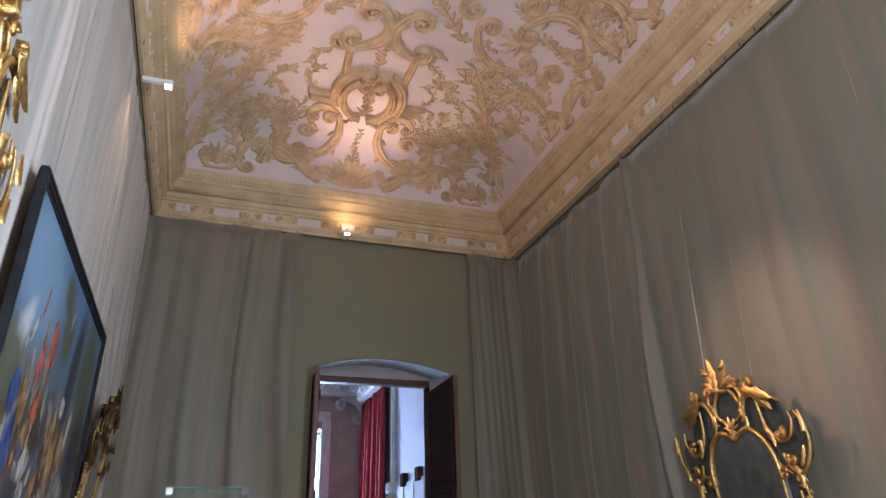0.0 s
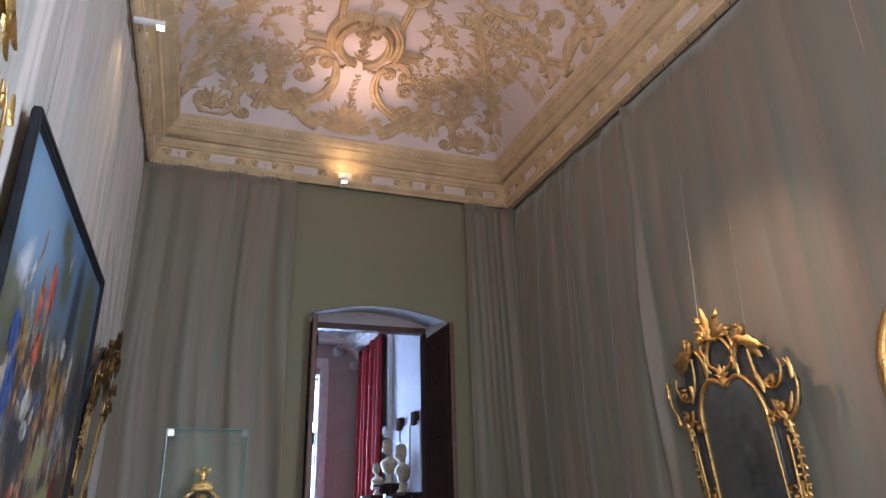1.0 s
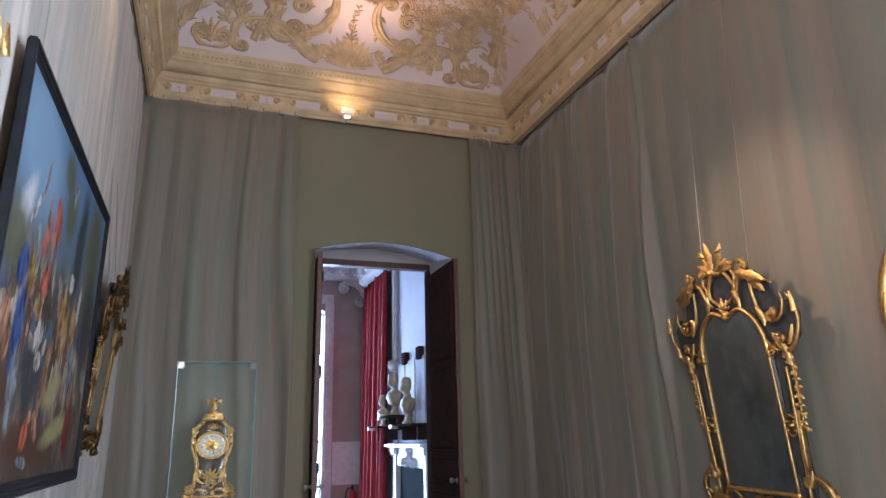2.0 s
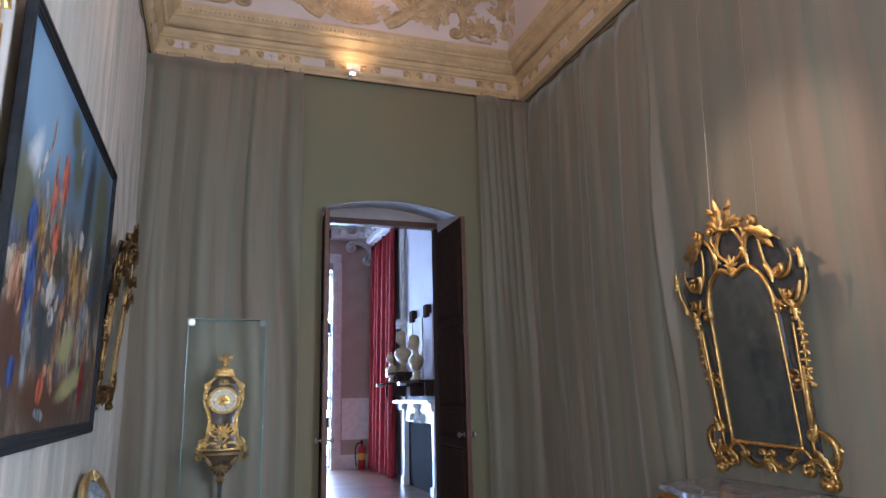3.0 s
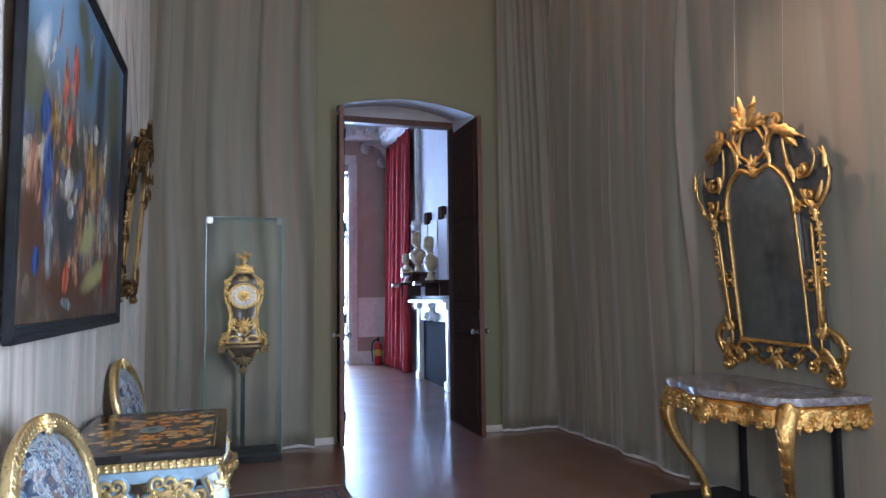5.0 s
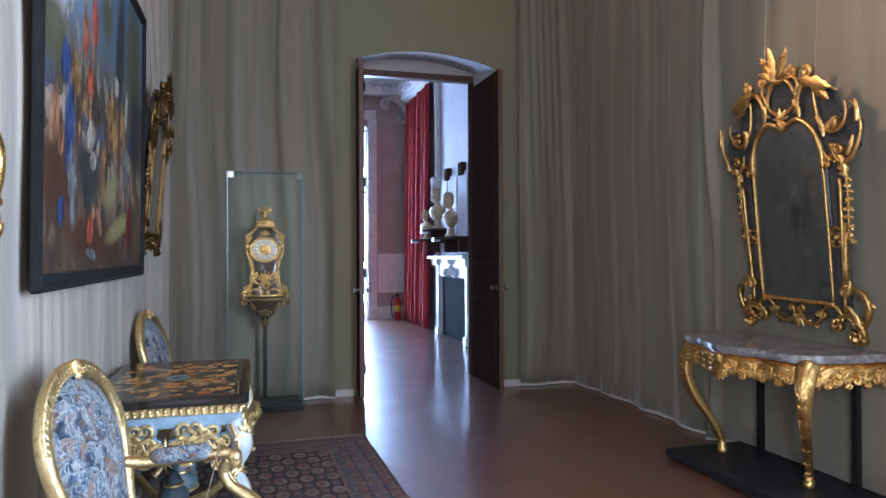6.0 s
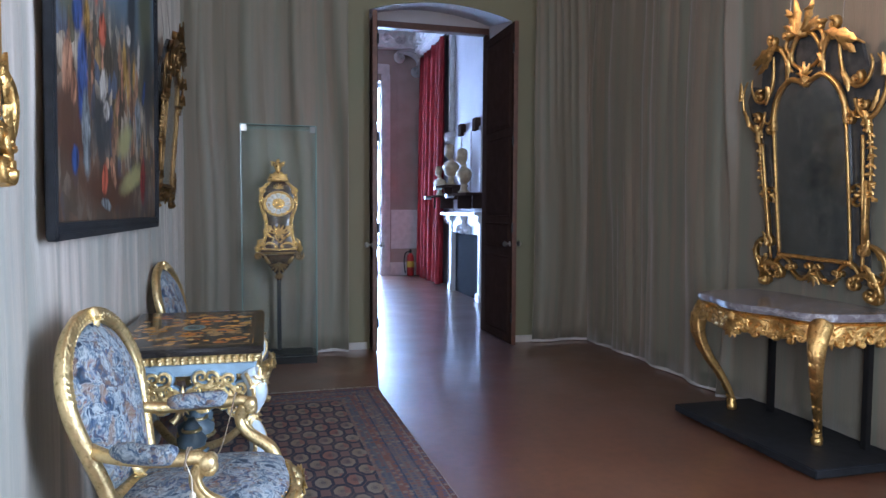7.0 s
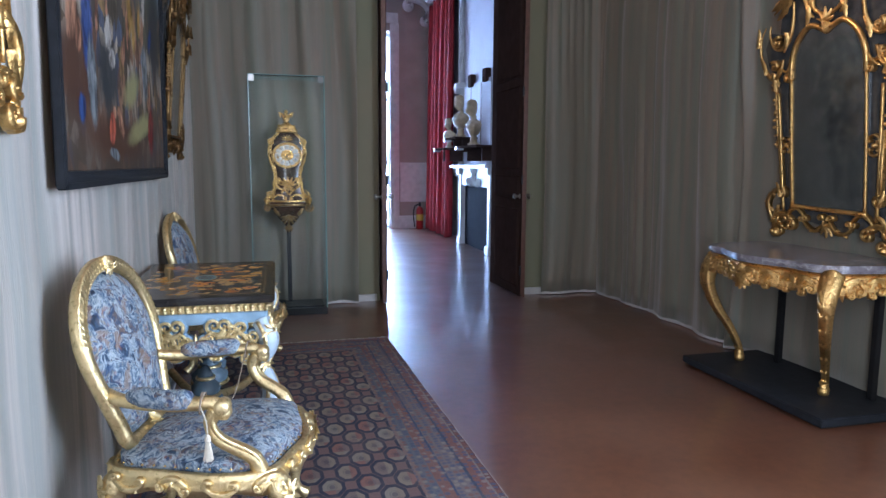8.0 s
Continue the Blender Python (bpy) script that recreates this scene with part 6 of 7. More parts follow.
        for k, t0 in enumerate((0.0, 0.05, 0.12, 0.20, 0.28, 0.37, 0.46, 0.56, 0.66, 0.76, 0.85)):
            w = float(np.interp(t0, (0, 0.3, 1), (0.055, 0.034, 0.022)))
            for q in ((-1, 0, 1) if t0 < 0.5 else (-1, 1)):
                lb = bmesh.new()
                leaf(lb, lambda a, d, h: on_leg(a, t0 + d / 0.95, h), q * w * 0.62, 0.0, math.pi / 2 + q * 0.25, w * 2.8, w * 1.4, 0.022)
                bmesh.ops.recalc_face_normals(lb, faces=lb.faces[:])
                part("leg_leaf", lb, gilt, leg, "", True)
        part("foot", lathe(bmesh.new(), [(0.026, 0.065), (0.034, 0.075), (0.034, 0.10), (0.022, 0.12), (0.03, 0.14), (0.02, 0.155)], 12, Matrix.Translation((pts[-1][0], pts[-1][1], 0))), gilt, leg, "", True)
    for y in (4.03, 3.24):
        part("support_post", box(3.47, 3.51, y - 0.02, y + 0.02, 0.065, 0.868, bevel=0.003), black_metal, ob, "square black steel post")


console()
pl = thing("display_plinth", Matrix(), "low flat black display plinth under the console", "plinth")
part("platform", box(2.93, 3.60, 3.03, 4.36, 0.016, 0.065, bevel=0.006), black_frame, pl)
part("recessed_foot", box(2.96, 3.58, 3.06, 4.33, 0.0, 0.018), black_metal, pl)


# ---- carpet, table, chairs ----
def carpet():
    """Origin at the middle of the far edge; the pile is slightly uneven."""
    ob = thing("carpet", pose(0.06, 5.54, 0.002, 0, 0, 1.6), "worn oriental carpet with rows of rosettes and striped borders", "carpet")
    b = bmesh.new()
    nu, nv = 24, 50
    L = 3.8
    g = [[b.verts.new((-0.82 + 1.64 * i / nu + 0.004 * math.sin(j * 1.3), -L * j / nv, 0.010 + 0.0018 * noise.noise((i * 0.5, j * 0.4, 0)))) for i in range(nu + 1)] for j in range(nv + 1)]
    for j in range(nv):
        for i in range(nu):
            b.faces.new((g[j][i], g[j + 1][i], g[j + 1][i + 1], g[j][i + 1]))
    edge = g[0] + [r[-1] for r in g[1:]] + g[-1][-2::-1] + [r[0] for r in g[-2:0:-1]]
    lo = [b.verts.new((v.co.x, v.co.y, 0)) for v in edge]
    for k in range(len(edge)):
        j = (k + 1) % len(edge)
        b.faces.new((edge[k], edge[j], lo[j], lo[k]))
    bmesh.ops.recalc_face_normals(b, faces=b.faces[:])
    part("field", b, carpet_mat, ob)
    fr = bmesh.new()
    rng = random.Random(4)
    for k in range(150):
        x = -0.81 + 1.62 * k / 149
        tube(fr, [(x, 0, 0.006), (x + rng.uniform(-0.01, 0.01), 0.03, 0.004), (x + rng.uniform(-0.015, 0.015), rng.uniform(0.045, 0.07), 0.002)], 0.0022, 4)
    tagged(part("fringe", fr, base_trim, ob), kind="stuff")
    part("selvedge", tube(bmesh.new(), [(0.822, 0, 0.006), (0.822, -L, 0.006)], 0.005, 6), mat("selvedge_wool", (0.25, 0.20, 0.16), 0.9), ob)


carpet()


def inlaid_table():
    TX, TY, TZ = 0.37, 0.60, 0.84
    ob = thing("inlaid_table", pose(-0.39, 3.91, 0.012), "black table with orange flower inlay on a gilt blue base", "table")
    b = box(-TX, TX, -TY, TY, TZ - 0.042, TZ - 0.012, bevel=0.008)
    part("top_slab", b, ebony, ob, "black moulded edge")
    part("inlaid_panel", box(-TX + 0.012, TX - 0.012, -TY + 0.012, TY - 0.012, TZ - 0.012, TZ - 0.006), inlay, ob, "orange flower inlay on black")
    # gilt egg moulding and blue frieze under the slab
    eggs = bmesh.new()
    for s in (-1, 1):
        for n, put in ((34, lambda a, z, h: Vector((s * (TX - 0.035 + h), a, z))), (21, lambda a, z, h: Vector((a, s * (TY - 0.035 + h), z)))):
            L = TY if n == 34 else TX
            for k in range(n):
                a = -L + 0.04 + (2 * L - 0.08) * k / (n - 1)
                blob(eggs, put, a, TZ - 0.060, 0.015, 0.022, 6)
                leaf(eggs, put, a, TZ - 0.085, math.pi / 2, 0.022, 0.026, 0.018)
    part("egg_moulding", eggs, gilt_pale, ob, "", True)
    part("moulding_core", box(-TX + 0.035, TX - 0.035, -TY + 0.035, TY - 0.035, TZ - 0.085, TZ - 0.042), gilt_pale, ob)
    part("frieze", box(-TX + 0.045, TX - 0.045, -TY + 0.045, TY - 0.045, TZ - 0.145, TZ - 0.085, bevel=0.006), pale_blue, ob, "pale blue painted band")
    # pierced scroll aprons, gilt in front of blue
    for s in (-1, 1):
        for L, put in ((TX, lambda a, z, h: Vector((a, s * (TY - 0.05 + h), z))), (TY, lambda a, z, h: Vector((s * (TX - 0.05 + h), a, z)))):
            for name, off, metal, w in (("pierced_apron", -0.016, pale_blue, 0.024), ("gilt_fretwork", 0.0, gilt_pale, 0.0125)):
                b = bmesh.new()
                Q = lambda a, z, h: put(a, z, h + off)
                for q in (-1, 1):
                    e = L - 0.10
                    c_scroll(b, Q, (q * 0.06, 0.665), (q * e * 0.55, 0.66), -q * 0.22, w, 0.03, 0.035, 2)
                    c_scroll(b, Q, (q * 0.10, 0.60), (q * e * 0.42, 0.535), q * 0.42, w, 0.03, 0.04, 2)
                    c_scroll(b, Q, (q * e * 0.52, 0.68), (q * e * 0.62, 0.54), -q * 0.40, w, 0.03, 0.035, 1)
                    c_scroll(b, Q, (q * e * 0.66, 0.675), (q * e * 0.98, 0.60), -q * 0.35, w, 0.03, 0.03, 2)
                    c_scroll(b, Q, (q * e * 0.70, 0.59), (q * e * 0.95, 0.52), q * 0.4, w, 0.03, 0.03, 1)
                    leaf(b, Q, q * 0.02, 0.54, math.pi / 2 - q * 0.8, 0.12, 0.05, 0.03)
                    for k in range(5):
                        f0, f1 = 0.08 + 0.18 * k, 0.22 + 0.18 * k
                        c_scroll(b, Q, (q * e * f0, 0.625 + 0.03 * (k % 2)), (q * e * f1, 0.575 - 0.02 * (k % 2)), q * (0.45 if k % 2 else -0.45), w * 0.8, 0.03, 0.024, 2)
                if off == 0.0:
                    palmette(b, Q, 0.0, 0.555, math.pi / 2, 0.10, 0.045, 7, 2.8)
                    palmette(b, Q, 0.0, 0.555, -math.pi / 2, 0.05, 0.04, 5, 2.4)
                bmesh.ops.recalc_face_normals(b, faces=b.faces[:])
                part(name, b, metal, ob, "", True)
    # four scrolled legs, blue-white inside with gilt edges
    for sx in (-1, 1):
        for sy in (-1, 1):
            o = Vector((sx, sy * 0.9, 0)).normalized()
            base = Vector((sx * (TX - 0.07), sy * (TY - 0.07), 0))
            pts = [base + o * d + Vector((0, 0, z)) for d, z in ((0.0, 0.70), (0.045, 0.63), (0.04, 0.56), (-0.01, 0.48), (0.035, 0.42), (0.05, 0.34), (0.015, 0.22), (-0.03, 0.13), (-0.01, 0.06), (0.015, 0.02))]
            line = spline(pts, 5)
            rad = [float(np.interp(i / (len(line) - 1), (0, 0.15, 0.35, 0.5, 0.75, 0.9, 1), (0.045, 0.05, 0.03, 0.042, 0.024, 0.03, 0.026))) for i in range(len(line))]
            leg = part("leg", tube(bmesh.new(), line, rad, 8), blue_white, ob, "blue-white painted leg with gilt edges", True)
            side = Vector((-o.y, o.x, 0))
            for q in (-1, 1):
                part("gilt_edge", tube(bmesh.new(), [p + side * q * r * 0.85 + o * r * 0.4 for p, r in zip(line, rad)], 0.011, 6), gilt_pale, leg, "", True)
            for z, r in ((0.66, 0.055), (0.50, 0.045), (0.30, 0.03), (0.12, 0.04)):
                p = min(line, key=lambda v: abs(v.z - z))
                pf = flat_put(Matrix.Translation(p + o * 0.03) @ Matrix.Rotation(math.atan2(o.y, o.x) + math.pi / 2, 4, "Z"))
                leaf_fan("leg_leaf", pf, 0, 0.0, -math.pi / 2, r * 1.6, r * 0.6, gilt_pale, leg, 5, 2.4)
                leaf_fan("leg_leaf", pf, 0, 0.0, math.pi / 2, r * 1.2, r * 0.6, gilt_pale, leg, 3, 1.8)
            part("foot", lathe(bmesh.new(), [(0.03, 0.0), (0.036, 0.012), (0.03, 0.03), (0.02, 0.04)], 10, Matrix.Translation((pts[-1].x, pts[-1].y, 0))), gilt_pale, leg, "", True)
    # crossed stretcher with an urn
    for s in (-1, 1):
        pts = spline([(-(TX - 0.09), -s * (TY - 0.09), 0.16), (-0.15, -s * 0.28, 0.11), (0, 0, 0.14), (0.15, s * 0.28, 0.11), (TX - 0.09, s * (TY - 0.09), 0.16)], 8)
        part("stretcher", tube(bmesh.new(), pts, 0.024, 8), gilt_pale, ob, "", True)
    for y, k in ((0.0, 1.0), (-0.22, 0.75), (0.22, 0.75)):
        urn = part("urn", lathe(bmesh.new(), [(0.05 * k, 0.13), (0.07 * k, 0.15), (0.03 * k, 0.18), (0.09 * k, 0.24), (0.10 * k, 0.29), (0.05 * k, 0.33), (0.055 * k, 0.35), (0.02 * k, 0.40)], 14, Matrix.Translation((0, y, 0))), mat("slate_blue_paint", (0.085, 0.125, 0.155), 0.5, var=0.3, scale=14), ob, "slate blue painted urn with gilt bands", True)
        b = bmesh.new()
        for z, r in ((0.18, 0.036), (0.245, 0.095), (0.335, 0.056)):
            ring = [(r * k * math.cos(2 * math.pi * i / 16), y + r * k * math.sin(2 * math.pi * i / 16), z) for i in range(18)]
            tube(b, ring, 0.010, 6)
        part("gilt_band", b, gilt_pale, urn, "", True)
    return ob


inlaid_table()


def armchair(m, label):
    """Local: faces +x, origin on the floor under the seat."""
    ob = thing("armchair", m, label, "armchair", "gilt armchairs by the table")
    metal = gilt_pale
    # back: a waisted oval leaning backwards
    lean = math.atan2(0.15, 0.62)
    bm4 = Matrix.Translation((-0.255, 0, 0.47)) @ Matrix.Rotation(-lean, 4, "Y")
    back = lambda a, c, h: bm4 @ Vector((h, a, c))
    half = [(0.0, 0.635), (0.125, 0.61), (0.225, 0.545), (0.29, 0.44), (0.298, 0.33), (0.262, 0.20), (0.220, 0.08), (0.19, 0.0)]
    outline = half + [(0.08, -0.015), (-0.08, -0.015)] + [(-a, c) for a, c in half[:0:-1]]
    ring = [(p.x, p.y) for p in spline([(*p, 0) for p in outline], 5, True)]
    b = bmesh.new()
    pts = [back(x, z, 0.0) for x, z in ring]
    tube(b, pts + pts[:2], 0.027, 8)
    fr = part("back_frame", b, metal, ob, "carved gilt back frame", True)
    b = bmesh.new()
    n = len(ring)
    for i in range(0, n, 1):
        x, z = ring[i]
        if z > 0.36:
            q = ring[(i + 1) % n]
            a = math.atan2(q[1] - z, q[0] - x)
            P = lambda u, v, h: back(u, v, h + 0.016)
            for f, turn in ((1.0, 0.5), (1.0, -0.5), (0.955, 0.2)):
                leaf(b, P, x * f, 0.3 + (z - 0.3) * f, a + turn, 0.052, 0.026, 0.012)
    bmesh.ops.recalc_face_normals(b, faces=b.faces[:])
    for v0, turn, size, count in ((0.61, 1, 0.05, 7), (0.625, -1, 0.04, 5), (0.0, 1, 0.06, 5)):
        pb = bmesh.new()
        palmette(pb, lambda u, v, h: back(u, v, h + 0.02), 0, v0, turn * math.pi / 2, size, 0.03, count, 2.5)
        bmesh.ops.recalc_face_normals(pb, faces=pb.faces[:])
        part("carved_shell", pb, metal, fr, "", True)
    part("back_carving", b, metal, fr, "", True)
    inner = [(x * 0.885, 0.30 + (z - 0.30) * 0.90) for x, z in ring]
    for sgn, name, h in ((1, "back_pad", 0.055), (-1, "back_cover", 0.012)):
        b = bmesh.new()
        pad(b, inner, lambda u, v, hh: back(u, v, sgn * (hh + 0.004)), h, 6)
        bmesh.ops.recalc_face_normals(b, faces=b.faces[:])
        part(name, b, tapestry, ob, "blue floral needlework upholstery", True)
    # seat
    so = [(-0.28, -0.235), (-0.10, -0.295), (0.10, -0.335), (0.25, -0.30), (0.30, -0.16), (0.335, 0.0), (0.30, 0.16), (0.25, 0.30), (0.10, 0.335), (-0.10, 0.295), (-0.28, 0.235), (-0.30, 0.0)]
    sring = [(p.x, p.y) for p in spline([(*p, 0) for p in so], 5, True)]
    b = bmesh.new()
    pad(b, [(x * 0.97, y * 0.97) for x, y in sring], lambda x, y, h: Vector((x, y, 0.405 + h)), 0.055, 7, 0.035)
    bmesh.ops.recalc_face_normals(b, faces=b.faces[:])
    part("seat_pad", b, tapestry, ob, "blue floral needlework upholstery", True)
    nails = bmesh.new()
    for x, y in sring:
        lathe(nails, [(0.002, -0.003), (0.005, 0), (0.002, 0.004)], 5, Matrix.Translation((x * 0.99, y * 0.99, 0.425)))
    tagged(part("nail_row", nails, ormolu, ob), kind="stuff")
    b = bmesh.new()
    rows = []
    for x, y in sring:
        rows.append([b.verts.new((x * f, y * f, z)) for f, z in ((1.0, 0.415), (1.06, 0.41), (1.05, 0.385), (1.075, 0.365), (1.05, 0.335 + 0.012 * math.sin(9 * math.atan2(y, x))), (0.95, 0.335))])
    n = len(rows)
    for i in range(n):
        p, q = rows[i], rows[(i + 1) % n]
        for k in range(5):
            b.faces.new((p[k], p[k + 1], q[k + 1], q[k]))
    bmesh.ops.recalc_face_normals(b, faces=b.faces[:])
    rail = part("seat_rail", b, metal, ob, "carved gilt seat rail", True)
    rail.modifiers.new("thickness", "SOLIDIFY").thickness = 0.01
    b = bmesh.new()
    cum = [0.0]
    for i in range(n):
        cum.append(cum[-1] + math.hypot(sring[(i + 1) % n][0] - sring[i][0], sring[(i + 1) % n][1] - sring[i][1]))

    def on_rail(a, z, h):
        a = a % cum[-1]
        i = max(j for j in range(n) if cum[j] <= a)
        t = (a - cum[i]) / max(1e-6, cum[i + 1] - cum[i])
        p, q = Vector(sring[i]), Vector(sring[(i + 1) % n])
        c = p.lerp(q, t)
        d = (q - p).normalized()
        nrm = Vector((d.y, -d.x))
        if nrm.dot(c) < 0:
            nrm = -nrm
        c = c * 1.055 + nrm * h
        return Vector((c.x, c.y, z))
    for k in range(14):
        a = cum[-1] * (k + 0.5) / 14
        c_scroll(b, on_rail, (a - 0.05, 0.375), (a + 0.05, 0.365), 0.25 if k % 2 else -0.25, 0.010, 0.02, 0.015, 2)
        if k % 2:
            palmette(b, on_rail, a, 0.385, -math.pi / 2, 0.06, 0.024, 5, 2.6)
    bmesh.ops.recalc_face_normals(b, faces=b.faces[:])
    part("rail_carving", b, metal, rail, "", True)
    # legs
    for x, y, out in ((0.25, -0.27, 1), (0.25, 0.27, 1), (-0.25, -0.21, -1), (-0.25, 0.21, -1)):
        s = 1 if y > 0 else -1
        pts = [(x, y, 0.38), (x + out * 0.045, y + s * 0.03, 0.33), (x + out * 0.04, y + s * 0.028, 0.25), (x + out * 0.005, y, 0.13), (x + out * 0.01, y, 0.06), (x + out * 0.045, y + s * 0.02, 0.02)]
        line = spline(pts, 5)
        rad = [float(np.interp(i / (len(line) - 1), (0, 0.2, 0.4, 0.7, 0.85, 1), (0.045, 0.048, 0.034, 0.020, 0.021, 0.028))) for i in range(len(line))]
        leg = part("leg", tube(bmesh.new(), line, rad, 8), metal, ob, "", True)
        o = Vector((out, s * 0.7, 0)).normalized()
        mm = Matrix.Translation(Vector(pts[1]) + o * 0.035) @ Matrix.Rotation(math.atan2(o.y, o.x) + math.pi / 2, 4, "Z")
        leaf_fan("knee_leaf", flat_put(mm), 0, 0, -math.pi / 2, 0.08, 0.02, metal, leg, 5, 2.0)
        leaf_fan("knee_leaf", flat_put(mm), 0, 0, math.pi / 2, 0.055, 0.02, metal, leg, 5, 2.4)
    # arms with pads
    for s in (-1, 1):
        a0 = bm4 @ Vector((0.0, s * 0.243, 0.205))
        pts = [a0, a0 + Vector((0.08, s * 0.035, -0.015)), Vector((-0.08, s * 0.325, 0.655)), Vector((0.02, s * 0.335, 0.66)), Vector((0.08, s * 0.335, 0.665)), Vector((0.115, s * 0.335, 0.645)), Vector((0.105, s * 0.33, 0.615))]
        line = spline(pts, 6)
        arm = part("armrest", tube(bmesh.new(), line, [0.024] * (len(line) - 8) + [0.026, 0.028, 0.030, 0.032, 0.032, 0.03, 0.028, 0.024], 8), metal, ob, "", True)
        b = bmesh.new()
        mid = spline([a0 + Vector((0.09, s * 0.035, 0.005)), Vector((-0.07, s * 0.325, 0.672)), Vector((0.02, s * 0.335, 0.677))], 6)
        tube(b, mid, [0.016, 0.028, 0.034] + [0.036] * (len(mid) - 6) + [0.034, 0.028, 0.016], 10)
        part("arm_pad", b, tapestry, arm, "blue needlework pad", True)
        sup = spline([Vector((0.095, s * 0.332, 0.64)), Vector((0.07, s * 0.33, 0.59)), Vector((0.10, s * 0.325, 0.53)), Vector((0.205, s * 0.31, 0.46)), Vector((0.225, s * 0.295, 0.385))], 6)
        part("arm_support", tube(bmesh.new(), sup, [float(np.interp(i / (len(sup) - 1), (0, 0.3, 0.7, 1), (0.028, 0.022, 0.026, 0.036))) for i in range(len(sup))], 8), metal, ob, "", True)
        part("support_groove", tube(bmesh.new(), [p + Vector((0.012, s * 0.016, 0.012)) for p in sup], 0.009, 6), metal, ob, "", True)
        lathe_m = Matrix.Translation((0.115, s * 0.336, 0.652)) @ Matrix.Rotation(math.pi / 2, 4, "X")
        part("arm_volute", lathe(bmesh.new(), [(0.012, -0.034), (0.024, -0.03), (0.03, 0), (0.024, 0.03), (0.012, 0.034)], 12, lathe_m), metal, arm, "", True)
    return ob


chair_label = "gilt rococo armchair upholstered in blue floral needlework"
NEAR = pose(-0.247, 2.68, 0.012, 0, 0, -10)
armchair(NEAR, chair_label + " with a cord")
armchair(pose(-0.325, 5.06, 0.012, 0, 0, -6), chair_label + ", beyond the table")
# cord with a tassel across the near chair's arms
twine = mat("brown_twine", (0.22, 0.16, 0.11), 0.8, scale=60)
cordage = mat("cream_cord", (0.55, 0.48, 0.38), 0.8, scale=60)
cord = thing("tasselled_cord", NEAR, "cream silk cord with a tassel tied across the chair arms", "cord")
part("cord", tube(bmesh.new(), spline([(0.05, 0.36, 0.69), (0.05, 0.30, 0.66), (0.06, 0.02, 0.555), (0.05, -0.25, 0.63), (0.05, -0.335, 0.70), (0.05, -0.37, 0.66)], 8), 0.0026, 6), twine, cord)
for s in (-1, 1):
    part("knot", tube(bmesh.new(), [(0.05 + 0.006 * math.sin(a), s * 0.335 + 0.036 * math.cos(a), 0.662 + 0.036 * math.sin(a)) for a in (k * 0.5 for k in range(14))], 0.0035, 6), twine, cord)
part("tassel_cord", tube(bmesh.new(), [(0.052, -0.368, 0.66), (0.07, -0.37, 0.61), (0.072, -0.37, 0.56)], 0.002, 6), cordage, cord)
part("tassel_head", lathe(bmesh.new(), [(0.003, 0.567), (0.010, 0.558), (0.011, 0.546), (0.006, 0.540)], 10, Matrix.Translation((0.072, -0.37, 0))), cordage, cord)
tb = bmesh.new()
for k in range(26):
    a = 2 * math.pi * k / 26
    r = 0.012 + 0.004 * (k % 3) / 2
    tube(tb, [(0.072 + 0.005 * math.cos(a), -0.37 + 0.005 * math.sin(a), 0.543), (0.072 + r * math.cos(a), -0.37 + r * math.sin(a), 0.478)], 0.002, 4)
tagged(part("tassel_fringe", tb, cordage, cord), kind="stuff")
# clear label stand leaning on the floor
st = thing("label_stand", pose(0.13, 3.42, 0.014, 0, 0, 0), "thin clear plastic label stand on the carpet", "stand")
part("plate", box(-0.004, 0.004, -0.05, 0.05, 0.0, 0.17, bevel=0.001), mat("frosted_plastic", (0.42, 0.42, 0.45), 0.2), st)


# ---- clock in its glass case ----
VXA, VXB, VYA, VYB, VZ = -0.235, 0.462, 6.63, 7.02, 2.30
case = thing("glass_case", Matrix(), "tall frameless glass display case with a dark base", "display case")
part("base", box(VXA, VXB, VYA, VYB, 0, 0.07, bevel=0.004), black_metal, case)
g = 0.008
for nm, q in (("front_pane", (VXA, VXB, VYA, VYA + g, 0.07, VZ)), ("back_pane", (VXA, VXB, VYB - g, VYB, 0.07, VZ)), ("side_pane", (VXA, VXA + g, VYA + g, VYB - g, 0.07, VZ)), ("side_pane", (VXB - g, VXB, VYA + g, VYB - g, 0.07, VZ)), ("top_pane", (VXA + g, VXB - g, VYA + g, VYB - g, VZ - g, VZ))):
    pane = part(nm, box(*q), clear_glass, case)
    pane.visible_shadow = False
for x in (VXA, VXB):
    for y in (VYA, VYB):
        part("glass_edge", box(x - 0.004, x + 0.004, y - 0.004, y + 0.004, 0.07, VZ), edge_glass, case, "green polished glass edge")
for y in (VYA, VYB):
    part("glass_edge", box(VXA + 0.004, VXB - 0.004, y - 0.003, y + 0.003, VZ - 0.004, VZ + 0.003), edge_glass, case, "green polished glass edge")
for x in (VXA + 0.006, VXB - 0.056):
    part("corner_clip", box(x, x + 0.05, VYA - 0.006, VYA + 0.03, VZ - 0.062, VZ - 0.006, bevel=0.004), steel if x < 0 else mat("dull_clip", (0.22, 0.22, 0.21), 0.5), case, "bright metal corner clip")
part("inner_plinth", box(VXA + 0.03, VXB - 0.03, VYA + 0.03, VYB - 0.03, 0.07, 0.085), black_frame, case)


